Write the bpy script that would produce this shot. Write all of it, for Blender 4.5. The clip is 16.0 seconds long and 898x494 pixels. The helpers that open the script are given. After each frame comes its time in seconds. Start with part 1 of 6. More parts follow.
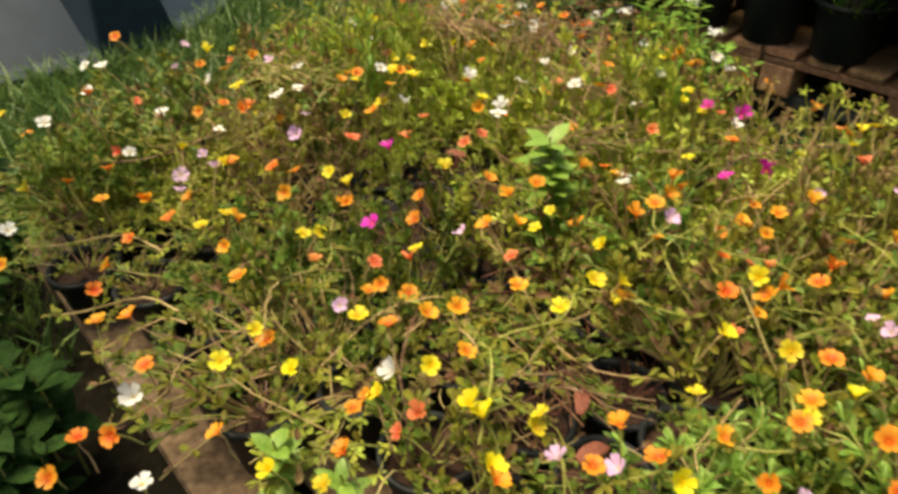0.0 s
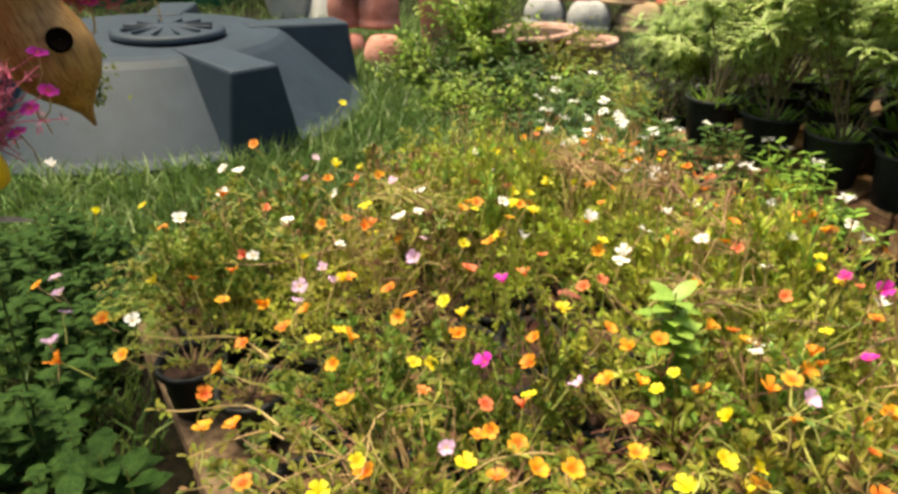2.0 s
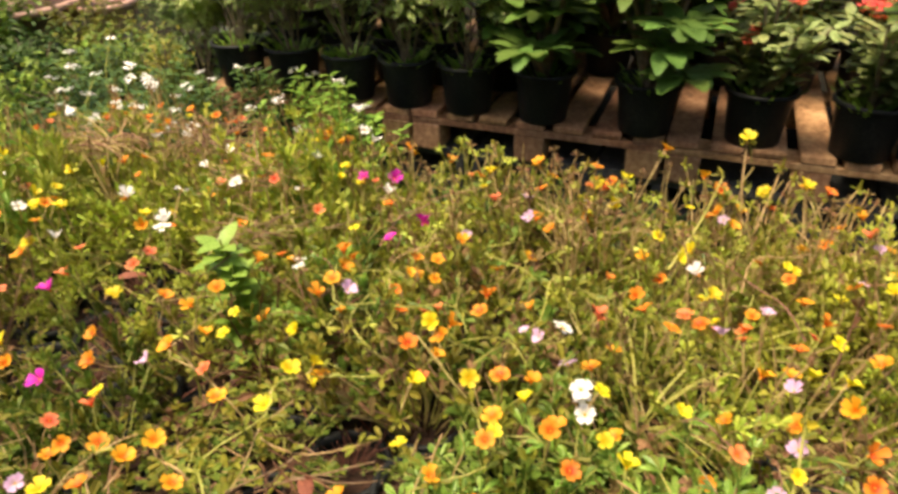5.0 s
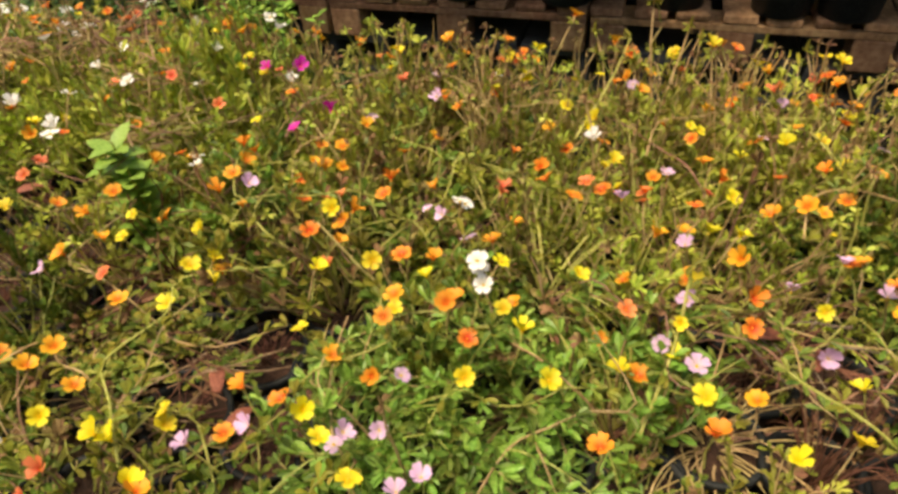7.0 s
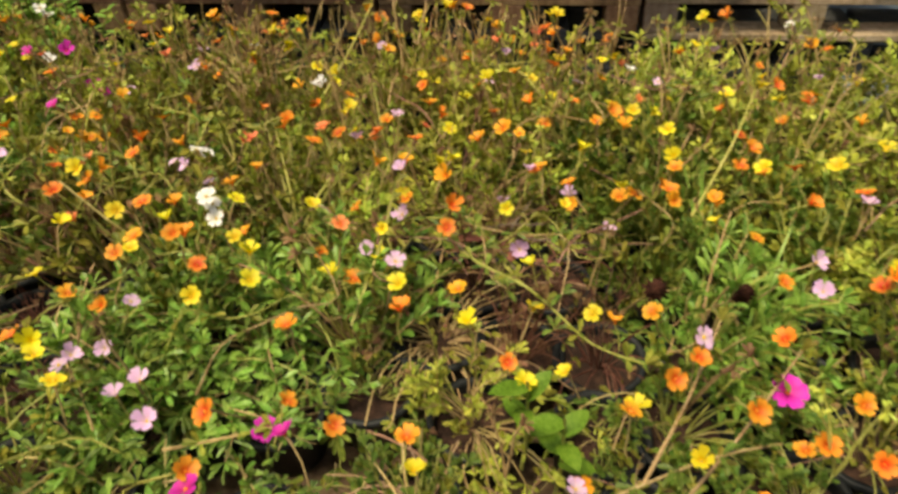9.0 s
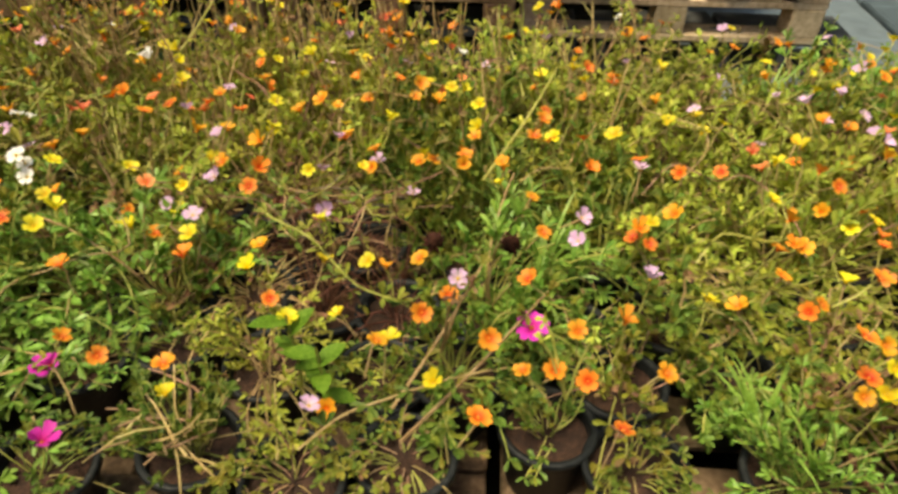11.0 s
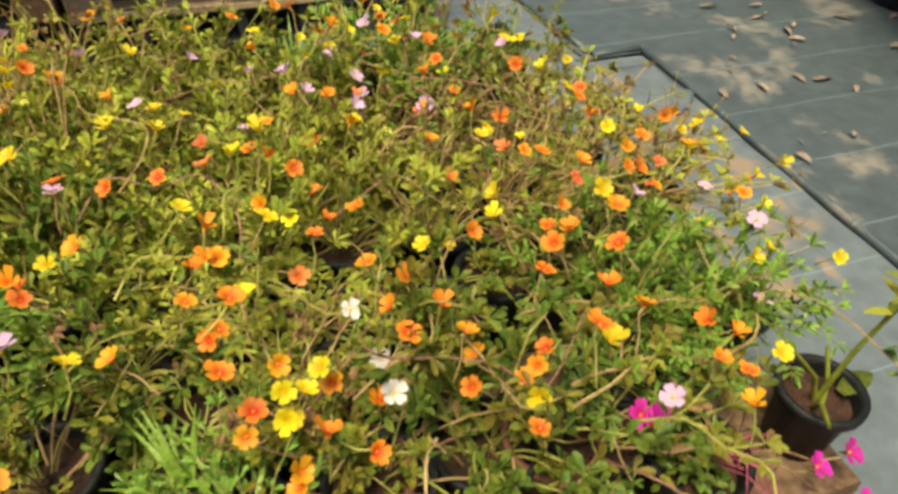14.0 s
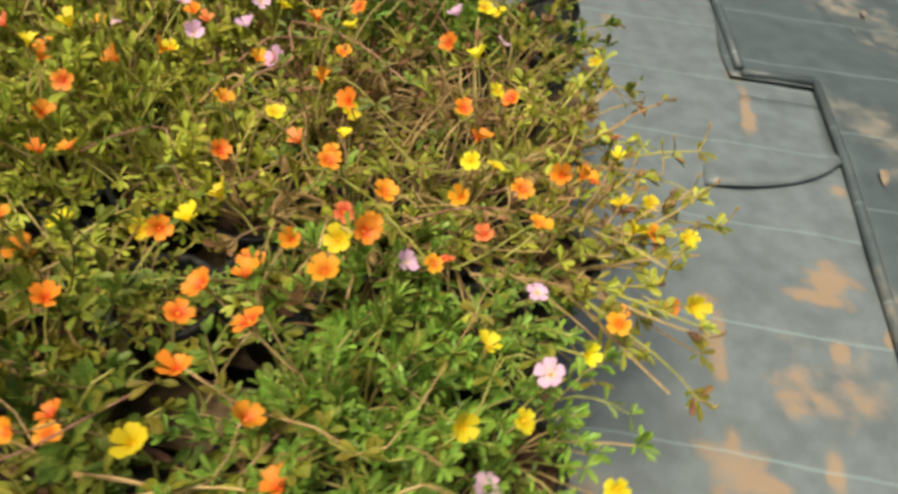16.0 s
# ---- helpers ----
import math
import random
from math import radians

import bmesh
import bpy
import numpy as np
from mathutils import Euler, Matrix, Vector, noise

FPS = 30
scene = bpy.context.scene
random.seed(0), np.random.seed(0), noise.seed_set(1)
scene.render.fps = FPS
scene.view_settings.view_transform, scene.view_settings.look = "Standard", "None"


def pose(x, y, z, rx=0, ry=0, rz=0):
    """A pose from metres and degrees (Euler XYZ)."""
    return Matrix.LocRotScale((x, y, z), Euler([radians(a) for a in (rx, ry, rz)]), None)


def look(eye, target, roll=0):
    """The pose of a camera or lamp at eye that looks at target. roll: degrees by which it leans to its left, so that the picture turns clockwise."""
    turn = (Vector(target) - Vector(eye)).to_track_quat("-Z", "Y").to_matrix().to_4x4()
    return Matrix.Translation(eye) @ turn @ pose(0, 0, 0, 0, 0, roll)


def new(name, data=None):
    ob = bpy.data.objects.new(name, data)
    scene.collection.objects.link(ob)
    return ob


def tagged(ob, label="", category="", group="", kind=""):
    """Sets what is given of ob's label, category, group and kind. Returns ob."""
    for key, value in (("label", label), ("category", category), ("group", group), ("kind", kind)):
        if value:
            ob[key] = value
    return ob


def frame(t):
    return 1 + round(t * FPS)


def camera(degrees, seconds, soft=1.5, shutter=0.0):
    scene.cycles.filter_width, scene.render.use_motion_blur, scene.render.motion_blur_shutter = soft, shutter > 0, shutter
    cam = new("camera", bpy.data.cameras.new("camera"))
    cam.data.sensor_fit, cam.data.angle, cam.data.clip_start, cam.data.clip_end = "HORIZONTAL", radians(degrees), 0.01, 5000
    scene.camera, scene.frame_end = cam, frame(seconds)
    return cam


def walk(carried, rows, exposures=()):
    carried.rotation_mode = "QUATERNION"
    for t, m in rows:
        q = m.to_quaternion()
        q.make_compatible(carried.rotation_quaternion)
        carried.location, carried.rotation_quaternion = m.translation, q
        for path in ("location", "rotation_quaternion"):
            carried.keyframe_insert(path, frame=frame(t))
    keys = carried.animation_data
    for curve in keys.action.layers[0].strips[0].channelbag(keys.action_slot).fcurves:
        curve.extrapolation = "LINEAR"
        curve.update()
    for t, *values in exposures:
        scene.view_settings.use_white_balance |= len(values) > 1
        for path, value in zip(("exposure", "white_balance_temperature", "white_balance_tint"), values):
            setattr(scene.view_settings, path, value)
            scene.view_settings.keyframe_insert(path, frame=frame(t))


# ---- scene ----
SOFT, SHUTTER = 3.1, 0.3
SKY, SUN = 0.125, 3.6
EXPOSURES = ((0.0, 0.36, 8300, 4), (1.0, 0.58, 8350, 4), (2.5, 0.92, 8400, 7), (4.0, 0.84, 8500, 11), (5.0, 0.72, 8400, 13), (8.5, 0.19, 8200, 7), (12.5, 0.36, 8200, 3), (14.7, 0.24, 8200, 6), (16.0, 0.21, 8050, 7))

cam = camera(67.1, 16.0, soft=SOFT, shutter=SHUTTER)
PATH = [
    (0, (0.242, 0.176, 1.011), (-0.969, 1.213, -0.195), -1.7),
    (0.5, (0.207, 0.168, 1.013), (-1.145, 1.14, -0.094), -1.7),
    (1, (0.191, 0.162, 1.019), (-1.204, 1.147, -0.023), -0.3),
    (1.5, (0.18, 0.157, 1.024), (-1.269, 1.126, 0.045), 0.4),
    (2, (0.174, 0.151, 1.03), (-1.315, 1.117, 0.108), 1.2),
    (2.5, (0.172, 0.15, 1.035), (-1.346, 1.112, 0.157), 1.0),
    (3, (0.18, 0.147, 1.042), (-1.267, 1.168, 0.113), 0.2),
    (3.5, (0.197, 0.158, 1.074), (-1.152, 1.312, 0.152), -0.6),
    (4, (0.229, 0.168, 1.073), (-0.903, 1.511, 0.118), -1.5),
    (4.5, (0.27, 0.188, 1.064), (-0.586, 1.708, 0.086), -1.0),
    (5, (0.318, 0.203, 1.054), (-0.329, 1.773, -0.002), -1.6),
    (7.5, (0.452, 0.233, 1.022), (-0.019, 1.655, -0.303), -3.4),
    (8, (0.527, 0.238, 1.015), (0.114, 1.685, -0.303), -1.5),
    (8.5, (0.602, 0.211, 1.008), (0.326, 1.723, -0.272), -2.0),
    (9, (0.652, 0.119, 1.002), (0.461, 1.624, -0.301), -2.5),
    (9.5, (0.7, 0.051, 1.002), (0.567, 1.562, -0.301), -1.6),
    (10, (0.766, 0.044, 0.988), (0.642, 1.538, -0.336), -0.9),
    (12.5, (1.069, 0.013, 0.983), (1.283, 1.604, -0.209), 0.5),
    (13, (1.147, 0.011, 0.964), (1.568, 1.523, -0.274), -1.2),
    (13.5, (1.244, 0.045, 0.95), (1.863, 1.462, -0.319), -0.4),
    (14, (1.363, 0.139, 0.946), (1.899, 1.523, -0.394), 2.9),
    (14.5, (1.456, 0.179, 0.943), (1.692, 1.607, -0.438), 0.2),
    (15, (1.645, 0.179, 0.925), (1.703, 1.603, -0.478), 2.7),
    (15.5, (1.8, 0.222, 0.908), (1.848, 1.587, -0.553), 1.8),
    (16, (1.943, 0.335, 0.888), (1.806, 1.651, -0.612), 5.5),
]
walk(cam, [(t, look(eye, target, roll)) for t, eye, target, roll in PATH], EXPOSURES)


# ---- light ----
world = bpy.data.worlds.new("overcast_sky")
scene.world = world
world.use_nodes = True
wn = world.node_tree.nodes
sky = wn.new("ShaderNodeTexSky")
sky.sky_type = "NISHITA"
sky.sun_disc = False
sky.sun_elevation, sky.sun_rotation = radians(73.5), radians(237.4)
sky.air_density, sky.dust_density, sky.ozone_density = 1.0, 3.0, 1.0
world.node_tree.links.new(sky.outputs[0], wn["Background"].inputs[0])
wn["Background"].inputs[1].default_value = SKY
lamp = bpy.data.lights.new("sun", "SUN")
lamp.energy, lamp.angle, lamp.color = SUN, radians(26), (1.0, 0.93, 0.80)
sun = new("sun", lamp)
sun.matrix_basis = look((-1.25, -0.8, 5.0), (0, 0, 0))


# ---- materials ----
def material(name, base, dark=None, light=None, rough=0.6, metal=0.0, scale=30.0, fine=260.0, bump=0.3,
             depth=0.002, vary=0.0, hue=0.0, island=False, translucent=0.0, stretch=(1, 1, 1), spec=0.5,
             noise_mix=0.5, plant=0.0):
    """A surface with coarse and fine variation, relief and, for repeats, a shift from piece to piece."""
    m = bpy.data.materials.new(name)
    m.use_nodes = True
    nt = m.node_tree
    n, link = nt.nodes, nt.links.new
    bsdf = n["Principled BSDF"]
    dark = dark or tuple(c * 0.6 for c in base)
    light = light or tuple(min(1.0, c * 1.35) for c in base)
    tex = n.new("ShaderNodeTexCoord")
    mapping = n.new("ShaderNodeMapping")
    mapping.inputs["Scale"].default_value = stretch
    link(tex.outputs["Object"], mapping.inputs[0])
    big = n.new("ShaderNodeTexNoise")
    big.inputs["Scale"].default_value, big.inputs["Detail"].default_value = scale, 4
    small = n.new("ShaderNodeTexNoise")
    small.inputs["Scale"].default_value, small.inputs["Detail"].default_value = fine, 3
    for t in (big, small):
        link(mapping.outputs[0], t.inputs["Vector"])
    mix = n.new("ShaderNodeMix")
    mix.inputs[0].default_value = noise_mix
    link(big.outputs[0], mix.inputs[2])
    link(small.outputs[0], mix.inputs[3])
    ramp = n.new("ShaderNodeValToRGB")
    e = ramp.color_ramp.elements
    e[0].position, e[1].position = 0.36, 0.66
    e[0].color, e[1].color = (*dark, 1), (*light, 1)
    mid = ramp.color_ramp.elements.new(0.5)
    mid.color = (*base, 1)
    link(mix.outputs[0], ramp.inputs[0])
    colour = ramp.outputs[0]
    if vary or hue:
        hsv = n.new("ShaderNodeHueSaturation")
        if island:
            rnd = n.new("ShaderNodeNewGeometry").outputs["Random Per Island"]
        else:
            rnd = n.new("ShaderNodeObjectInfo").outputs["Random"]
        val = n.new("ShaderNodeMapRange")
        val.inputs[3].default_value, val.inputs[4].default_value = 1 - vary, 1 + vary
        link(rnd, val.inputs[0])
        link(val.outputs[0], hsv.inputs["Value"])
        turn = n.new("ShaderNodeMath")
        turn.operation = "MULTIPLY"
        turn.inputs[1].default_value = 7.31
        frac = n.new("ShaderNodeMath")
        frac.operation = "FRACT"
        link(rnd, turn.inputs[0])
        link(turn.outputs[0], frac.inputs[0])
        h = n.new("ShaderNodeMapRange")
        h.inputs[3].default_value, h.inputs[4].default_value = 0.5 - hue, 0.5 + hue
        link(frac.outputs[0], h.inputs[0])
        link(h.outputs[0], hsv.inputs["Hue"])
        link(colour, hsv.inputs["Color"])
        colour = hsv.outputs[0]
    if plant:
        # a shift from plant to plant
        info = n.new("ShaderNodeObjectInfo").outputs["Random"]
        shift = n.new("ShaderNodeHueSaturation")
        for key, lo, hi in (("Value", 1 - plant, 1 + plant), ("Hue", 0.5 - plant * 0.07, 0.5 + plant * 0.05)):
            r = n.new("ShaderNodeMapRange")
            r.inputs[3].default_value, r.inputs[4].default_value = lo, hi
            if key == "Hue":
                far = n.new("ShaderNodeMath")
                far.operation = "PINGPONG"
                far.inputs[1].default_value = 0.19
                link(info, far.inputs[0])
                r.inputs[2].default_value = 0.19
                link(far.outputs[0], r.inputs[0])
            else:
                link(info, r.inputs[0])
            link(r.outputs[0], shift.inputs[key])
        link(colour, shift.inputs["Color"])
        colour = shift.outputs[0]
    link(colour, bsdf.inputs["Base Color"])
    bsdf.inputs["Roughness"].default_value = rough
    bsdf.inputs["Metallic"].default_value = metal
    bsdf.inputs["Specular IOR Level"].default_value = spec
    if bump:
        b = n.new("ShaderNodeBump")
        b.inputs["Strength"].default_value, b.inputs["Distance"].default_value = bump, depth
        link(mix.outputs[0], b.inputs["Height"])
        link(b.outputs[0], bsdf.inputs["Normal"])
    if translucent:
        tr = n.new("ShaderNodeBsdfTranslucent")
        link(colour, tr.inputs[0])
        ms = n.new("ShaderNodeMixShader")
        ms.inputs[0].default_value = translucent
        link(bsdf.outputs[0], ms.inputs[1])
        link(tr.outputs[0], ms.inputs[2])
        link(ms.outputs[0], n["Material Output"].inputs[0])
    return m


M = {}
M["leaf_olive"] = material("leaf_olive", (0.225, 0.235, 0.033), (0.135, 0.148, 0.018), (0.33, 0.33, 0.06), rough=0.5,
                           scale=60, vary=0.24, hue=0.035, island=True, translucent=0.22, bump=0.1, spec=0.25, plant=0.25)
M["leaf_green"] = material("leaf_green", (0.135, 0.208, 0.034), (0.075, 0.127, 0.018), (0.22, 0.295, 0.058), rough=0.48,
                           scale=60, vary=0.26, hue=0.022, island=True, translucent=0.22, bump=0.1, spec=0.25, plant=0.25)
M["leaf_lime"] = material("leaf_lime", (0.41, 0.475, 0.075), (0.27, 0.33, 0.042), (0.52, 0.57, 0.14), rough=0.45,
                          scale=60, vary=0.24, hue=0.02, island=True, translucent=0.22, bump=0.1, spec=0.2, plant=0.25)
M["leaf_brown"] = material("leaf_brown", (0.235, 0.150, 0.065), (0.14, 0.085, 0.036), (0.34, 0.235, 0.11), rough=0.7,
                           scale=60, vary=0.24, hue=0.03, island=True, translucent=0.15, bump=0.1, spec=0.2, plant=0.25)
M["stem_tan"] = material("stem_tan", (0.45, 0.335, 0.145), (0.29, 0.205, 0.08), (0.58, 0.46, 0.235), rough=0.65,
                         scale=40, vary=0.24, hue=0.02, island=True, bump=0.2, spec=0.2, plant=0.2)
M["stem_pink"] = material("stem_pink", (0.34, 0.200, 0.125), (0.22, 0.12, 0.075), (0.46, 0.31, 0.21), rough=0.6,
                          scale=40, vary=0.24, hue=0.02, island=True, bump=0.2, spec=0.2, plant=0.2)
M["brown_stem"] = material("stem_red_brown", (0.20, 0.085, 0.055), (0.12, 0.048, 0.032), (0.31, 0.16, 0.105), rough=0.65, spec=0.2,
                          scale=40, vary=0.25, island=True, bump=0.2, plant=0.2)
M["stem_green"] = material("stem_green", (0.37, 0.385, 0.095), (0.25, 0.265, 0.055), (0.49, 0.49, 0.17), rough=0.5,
                           scale=40, vary=0.24, hue=0.02, island=True, bump=0.15, spec=0.2, plant=0.2)


def petal(name, base, rim, reach=0.0145, hue=0.012):
    """A petal that turns from its base colour to the colour of its rim."""
    m = material(name, base, tuple(c * 0.86 for c in base), tuple(min(1, c * 1.08) for c in base), rough=0.6, scale=90, fine=500,
                 vary=0.14, hue=hue, translucent=0.3, bump=0.15, depth=0.0006)
    nt = m.node_tree
    n, link = nt.nodes, nt.links.new
    tex = next(k for k in n if k.type == "TEX_COORD")
    far = n.new("ShaderNodeVectorMath")
    far.operation = "LENGTH"
    link(tex.outputs["Object"], far.inputs[0])
    amount = n.new("ShaderNodeMapRange")
    amount.inputs[1].default_value, amount.inputs[2].default_value = reach * 0.25, reach
    link(far.outputs["Value"], amount.inputs[0])
    ramp = next(k for k in n if k.type == "VALTORGB")
    hsv = next(k for k in n if k.type == "HUE_SAT")
    mix = n.new("ShaderNodeMix")
    mix.data_type = "RGBA"
    link(amount.outputs[0], mix.inputs[0])
    link(ramp.outputs[0], mix.inputs[6])
    mix.inputs[7].default_value = (*rim, 1)
    link(mix.outputs[2], hsv.inputs["Color"])
    return m


M["orange"] = petal("petal_orange", (0.74, 0.095, 0.008), (0.90, 0.37, 0.032), hue=0.020)
M["coral"] = petal("petal_coral", (0.72, 0.075, 0.022), (0.88, 0.27, 0.10), hue=0.015)
M["yellow"] = petal("petal_yellow", (0.80, 0.53, 0.012), (0.85, 0.74, 0.040))
M["white"] = petal("petal_white", (0.84, 0.82, 0.70), (0.93, 0.92, 0.9))
M["lilac"] = petal("petal_lilac", (0.80, 0.60, 0.66), (0.78, 0.50, 0.76))
M["magenta"] = petal("petal_magenta", (0.66, 0.012, 0.26), (0.74, 0.03, 0.48))
M["red_eye"] = material("flower_eye_red", (0.85, 0.30, 0.03), rough=0.6, bump=0.2)
M["yellow_eye"] = material("flower_eye_yellow", (0.80, 0.52, 0.03), rough=0.6, bump=0.2)
M["black_plastic"] = material("black_plastic", (0.016, 0.019, 0.02), (0.009, 0.011, 0.012), (0.04, 0.042, 0.04), rough=0.5, spec=0.25,
                              scale=9, fine=160, bump=0.12, vary=0.3)
M["potting_soil"] = material("potting_soil", (0.052, 0.024, 0.014), (0.02, 0.0095, 0.006), (0.105, 0.05, 0.03), rough=0.95,
                             scale=60, fine=330, bump=1.0, depth=0.006, vary=0.3)
M["pallet_wood"] = material("pallet_wood", (0.37, 0.195, 0.098), (0.17, 0.085, 0.042), (0.56, 0.34, 0.185), rough=0.85,
                            scale=7, fine=60, bump=0.6, vary=0.32, hue=0.012, stretch=(1, 1, 1))
M["pale_wood"] = material("pale_pallet_wood", (0.50, 0.35, 0.215), (0.28, 0.18, 0.10), (0.66, 0.50, 0.34), rough=0.85,
                          scale=7, fine=60, bump=0.6, vary=0.3, hue=0.012)
M["old_wood"] = material("old_wood", (0.17, 0.108, 0.062), (0.07, 0.042, 0.025), (0.30, 0.205, 0.125), rough=0.9,
                         scale=9, fine=75, bump=0.7, vary=0.3, hue=0.01)
M["concrete"] = material("grey_concrete", (0.062, 0.066, 0.066), (0.035, 0.037, 0.037), (0.11, 0.112, 0.11), rough=0.9, scale=14,
                         fine=180, bump=0.7, vary=0.15)
M["tank_plastic"] = material("tank_plastic", (0.022, 0.040, 0.062), (0.018, 0.033, 0.050), (0.029, 0.049, 0.074), rough=0.6, spec=0.3,
                             scale=2.2, fine=14, bump=0.06, depth=0.002)
M["terracotta"] = material("terracotta", (0.52, 0.205, 0.165), (0.38, 0.135, 0.105), (0.64, 0.34, 0.29), rough=0.85, scale=12,
                           fine=120, bump=0.4, vary=0.16, hue=0.01)
M["dusty_clay"] = material("dusty_clay", (0.52, 0.31, 0.25), (0.34, 0.19, 0.15), (0.66, 0.50, 0.44), rough=0.9, scale=14, fine=120, bump=0.4, vary=0.1)
M["brown_pot"] = material("brown_plastic", (0.17, 0.072, 0.042), (0.09, 0.04, 0.025), (0.26, 0.13, 0.08), rough=0.7, scale=20, bump=0.3)
M["white_pot"] = material("white_glaze", (0.66, 0.66, 0.64), (0.42, 0.42, 0.40), (0.78, 0.78, 0.76), rough=0.5, scale=8, bump=0.2)
M["red_leaf"] = material("dead_leaf_red", (0.27, 0.085, 0.05), (0.15, 0.045, 0.03), (0.38, 0.15, 0.09), rough=0.75, scale=40, bump=0.4)
M["tan_pot"] = material("sand_cement", (0.42, 0.30, 0.18), rough=0.9, scale=12, bump=0.4)
M["grey_pot"] = material("grey_cement", (0.40, 0.41, 0.41), rough=0.9, scale=12, bump=0.4)
M["red_pot"] = material("red_plastic", (0.46, 0.075, 0.065), rough=0.5, scale=12, bump=0.1)
M["green_net"] = material("green_net", (0.012, 0.24, 0.13), (0.006, 0.13, 0.07), (0.03, 0.36, 0.21), rough=0.75, scale=5, fine=220,
                          bump=0.4)
# dark green surface of the added light-blocking walls
M["blocker_dark"] = material("blocker_dark", (0.022, 0.034, 0.018), (0.012, 0.019, 0.010), (0.04, 0.055, 0.03), rough=0.9, scale=3, fine=160, bump=0.4, spec=0.1)
M["gourd"] = material("gourd_shell", (0.36, 0.19, 0.06), (0.17, 0.075, 0.02), (0.52, 0.32, 0.12), rough=0.55, scale=40, fine=220,
                      bump=0.4, stretch=(1, 1, 0.12))
M["yellow_gourd"] = material("painted_yellow", (0.85, 0.55, 0.02), (0.72, 0.40, 0.012), (0.9, 0.66, 0.05), rough=0.4, scale=14,
                             bump=0.15)
# near-black without gloss: the hole's shade put into the colour
M["hole_shade"] = material("hole_shade_black", (0.006, 0.004, 0.003), rough=1.0, spec=0.0)
M["pink_stem"] = material("pink_stem", (0.55, 0.10, 0.18), (0.34, 0.05, 0.10), (0.68, 0.24, 0.30), rough=0.6, vary=0.3,
                          island=True, scale=60)
M["wire"] = material("galvanised_wire", (0.30, 0.29, 0.27), rough=0.45, metal=0.8, bump=0.1)
M["dead_brown"] = material("dead_flower", (0.045, 0.016, 0.010), (0.02, 0.008, 0.005), (0.08, 0.03, 0.018), rough=0.9, scale=60, bump=0.5, spec=0.15)
M["litter_leaf"] = material("litter_leaf", (0.25, 0.20, 0.155), (0.15, 0.115, 0.085), (0.36, 0.30, 0.24), rough=0.85, scale=40, vary=0.3, hue=0.02, bump=0.4)
M["dry_leaf"] = material("dry_leaf", (0.42, 0.32, 0.22), (0.27, 0.18, 0.11), (0.56, 0.46, 0.35), rough=0.8, scale=40, vary=0.3,
                         hue=0.02, bump=0.4)
M["vinca_leaf"] = material("vinca_leaf", (0.070, 0.140, 0.034), (0.036, 0.080, 0.018), (0.115, 0.205, 0.058), rough=0.5, spec=0.25, scale=50, vary=0.35,
                           hue=0.02, island=True, translucent=0.25, bump=0.15)
M["grass"] = material("grass_blade", (0.135, 0.235, 0.060), (0.06, 0.12, 0.028), (0.23, 0.34, 0.10), rough=0.5, scale=5, fine=60,
                      vary=0.45, hue=0.03, island=True, translucent=0.25, bump=0.05)
M["mint"] = material("herb_leaf", (0.021, 0.062, 0.013), (0.008, 0.027, 0.005), (0.043, 0.102, 0.022), rough=0.7, spec=0.1, scale=50, vary=0.4,
                     hue=0.02, island=True, translucent=0.22, bump=0.25)
M["variegated"] = material("variegated_leaf", (0.27, 0.42, 0.095), (0.17, 0.29, 0.06), (0.37, 0.52, 0.15), rough=0.42, scale=26,
                           fine=120, vary=0.3, hue=0.02, island=True, translucent=0.42, bump=0.08, noise_mix=0.35, spec=0.3)
M["cream_margin"] = material("cream_leaf_margin", (0.70, 0.78, 0.40), (0.54, 0.64, 0.28), (0.80, 0.86, 0.52), rough=0.45, scale=26,
                             fine=120, vary=0.2, hue=0.015, translucent=0.42, bump=0.08, spec=0.3)
M["broad_leaf"] = material("broad_leaf", (0.115, 0.215, 0.045), (0.066, 0.135, 0.026), (0.18, 0.30, 0.075), rough=0.45, spec=0.35, scale=30,
                           vary=0.35, hue=0.02, island=True, translucent=0.22, bump=0.15)
M["seedling_leaf"] = material("seedling_leaf", (0.11, 0.225, 0.022), (0.066, 0.150, 0.012), (0.17, 0.30, 0.04), rough=0.5, spec=0.15,
                           scale=30, vary=0.25, hue=0.012, island=True, translucent=0.25, bump=0.2)
M["grey_leaf"] = material("grey_green_leaf", (0.27, 0.35, 0.12), (0.13, 0.20, 0.06), (0.42, 0.48, 0.22), rough=0.5, scale=40,
                          vary=0.35, hue=0.02, island=True, translucent=0.2, bump=0.1)
M["weed_green"] = material("weed_leaf", (0.24, 0.43, 0.07), (0.14, 0.28, 0.04), (0.36, 0.54, 0.12), rough=0.42, scale=40, vary=0.25,
                           hue=0.015, island=True, translucent=0.28, bump=0.15)
M["shrub_leaf"] = material("shrub_leaf", (0.23, 0.35, 0.055), (0.13, 0.22, 0.03), (0.34, 0.46, 0.10), rough=0.45, scale=40, vary=0.3,
                           hue=0.02, island=True, translucent=0.3, bump=0.1, spec=0.25)
M["red_bract"] = petal("red_bract", (0.72, 0.05, 0.035), (0.85, 0.16, 0.10))
M["bark"] = material("shrub_bark", (0.20, 0.15, 0.10), (0.10, 0.07, 0.045), (0.33, 0.27, 0.20), rough=0.9, scale=40, bump=0.6)
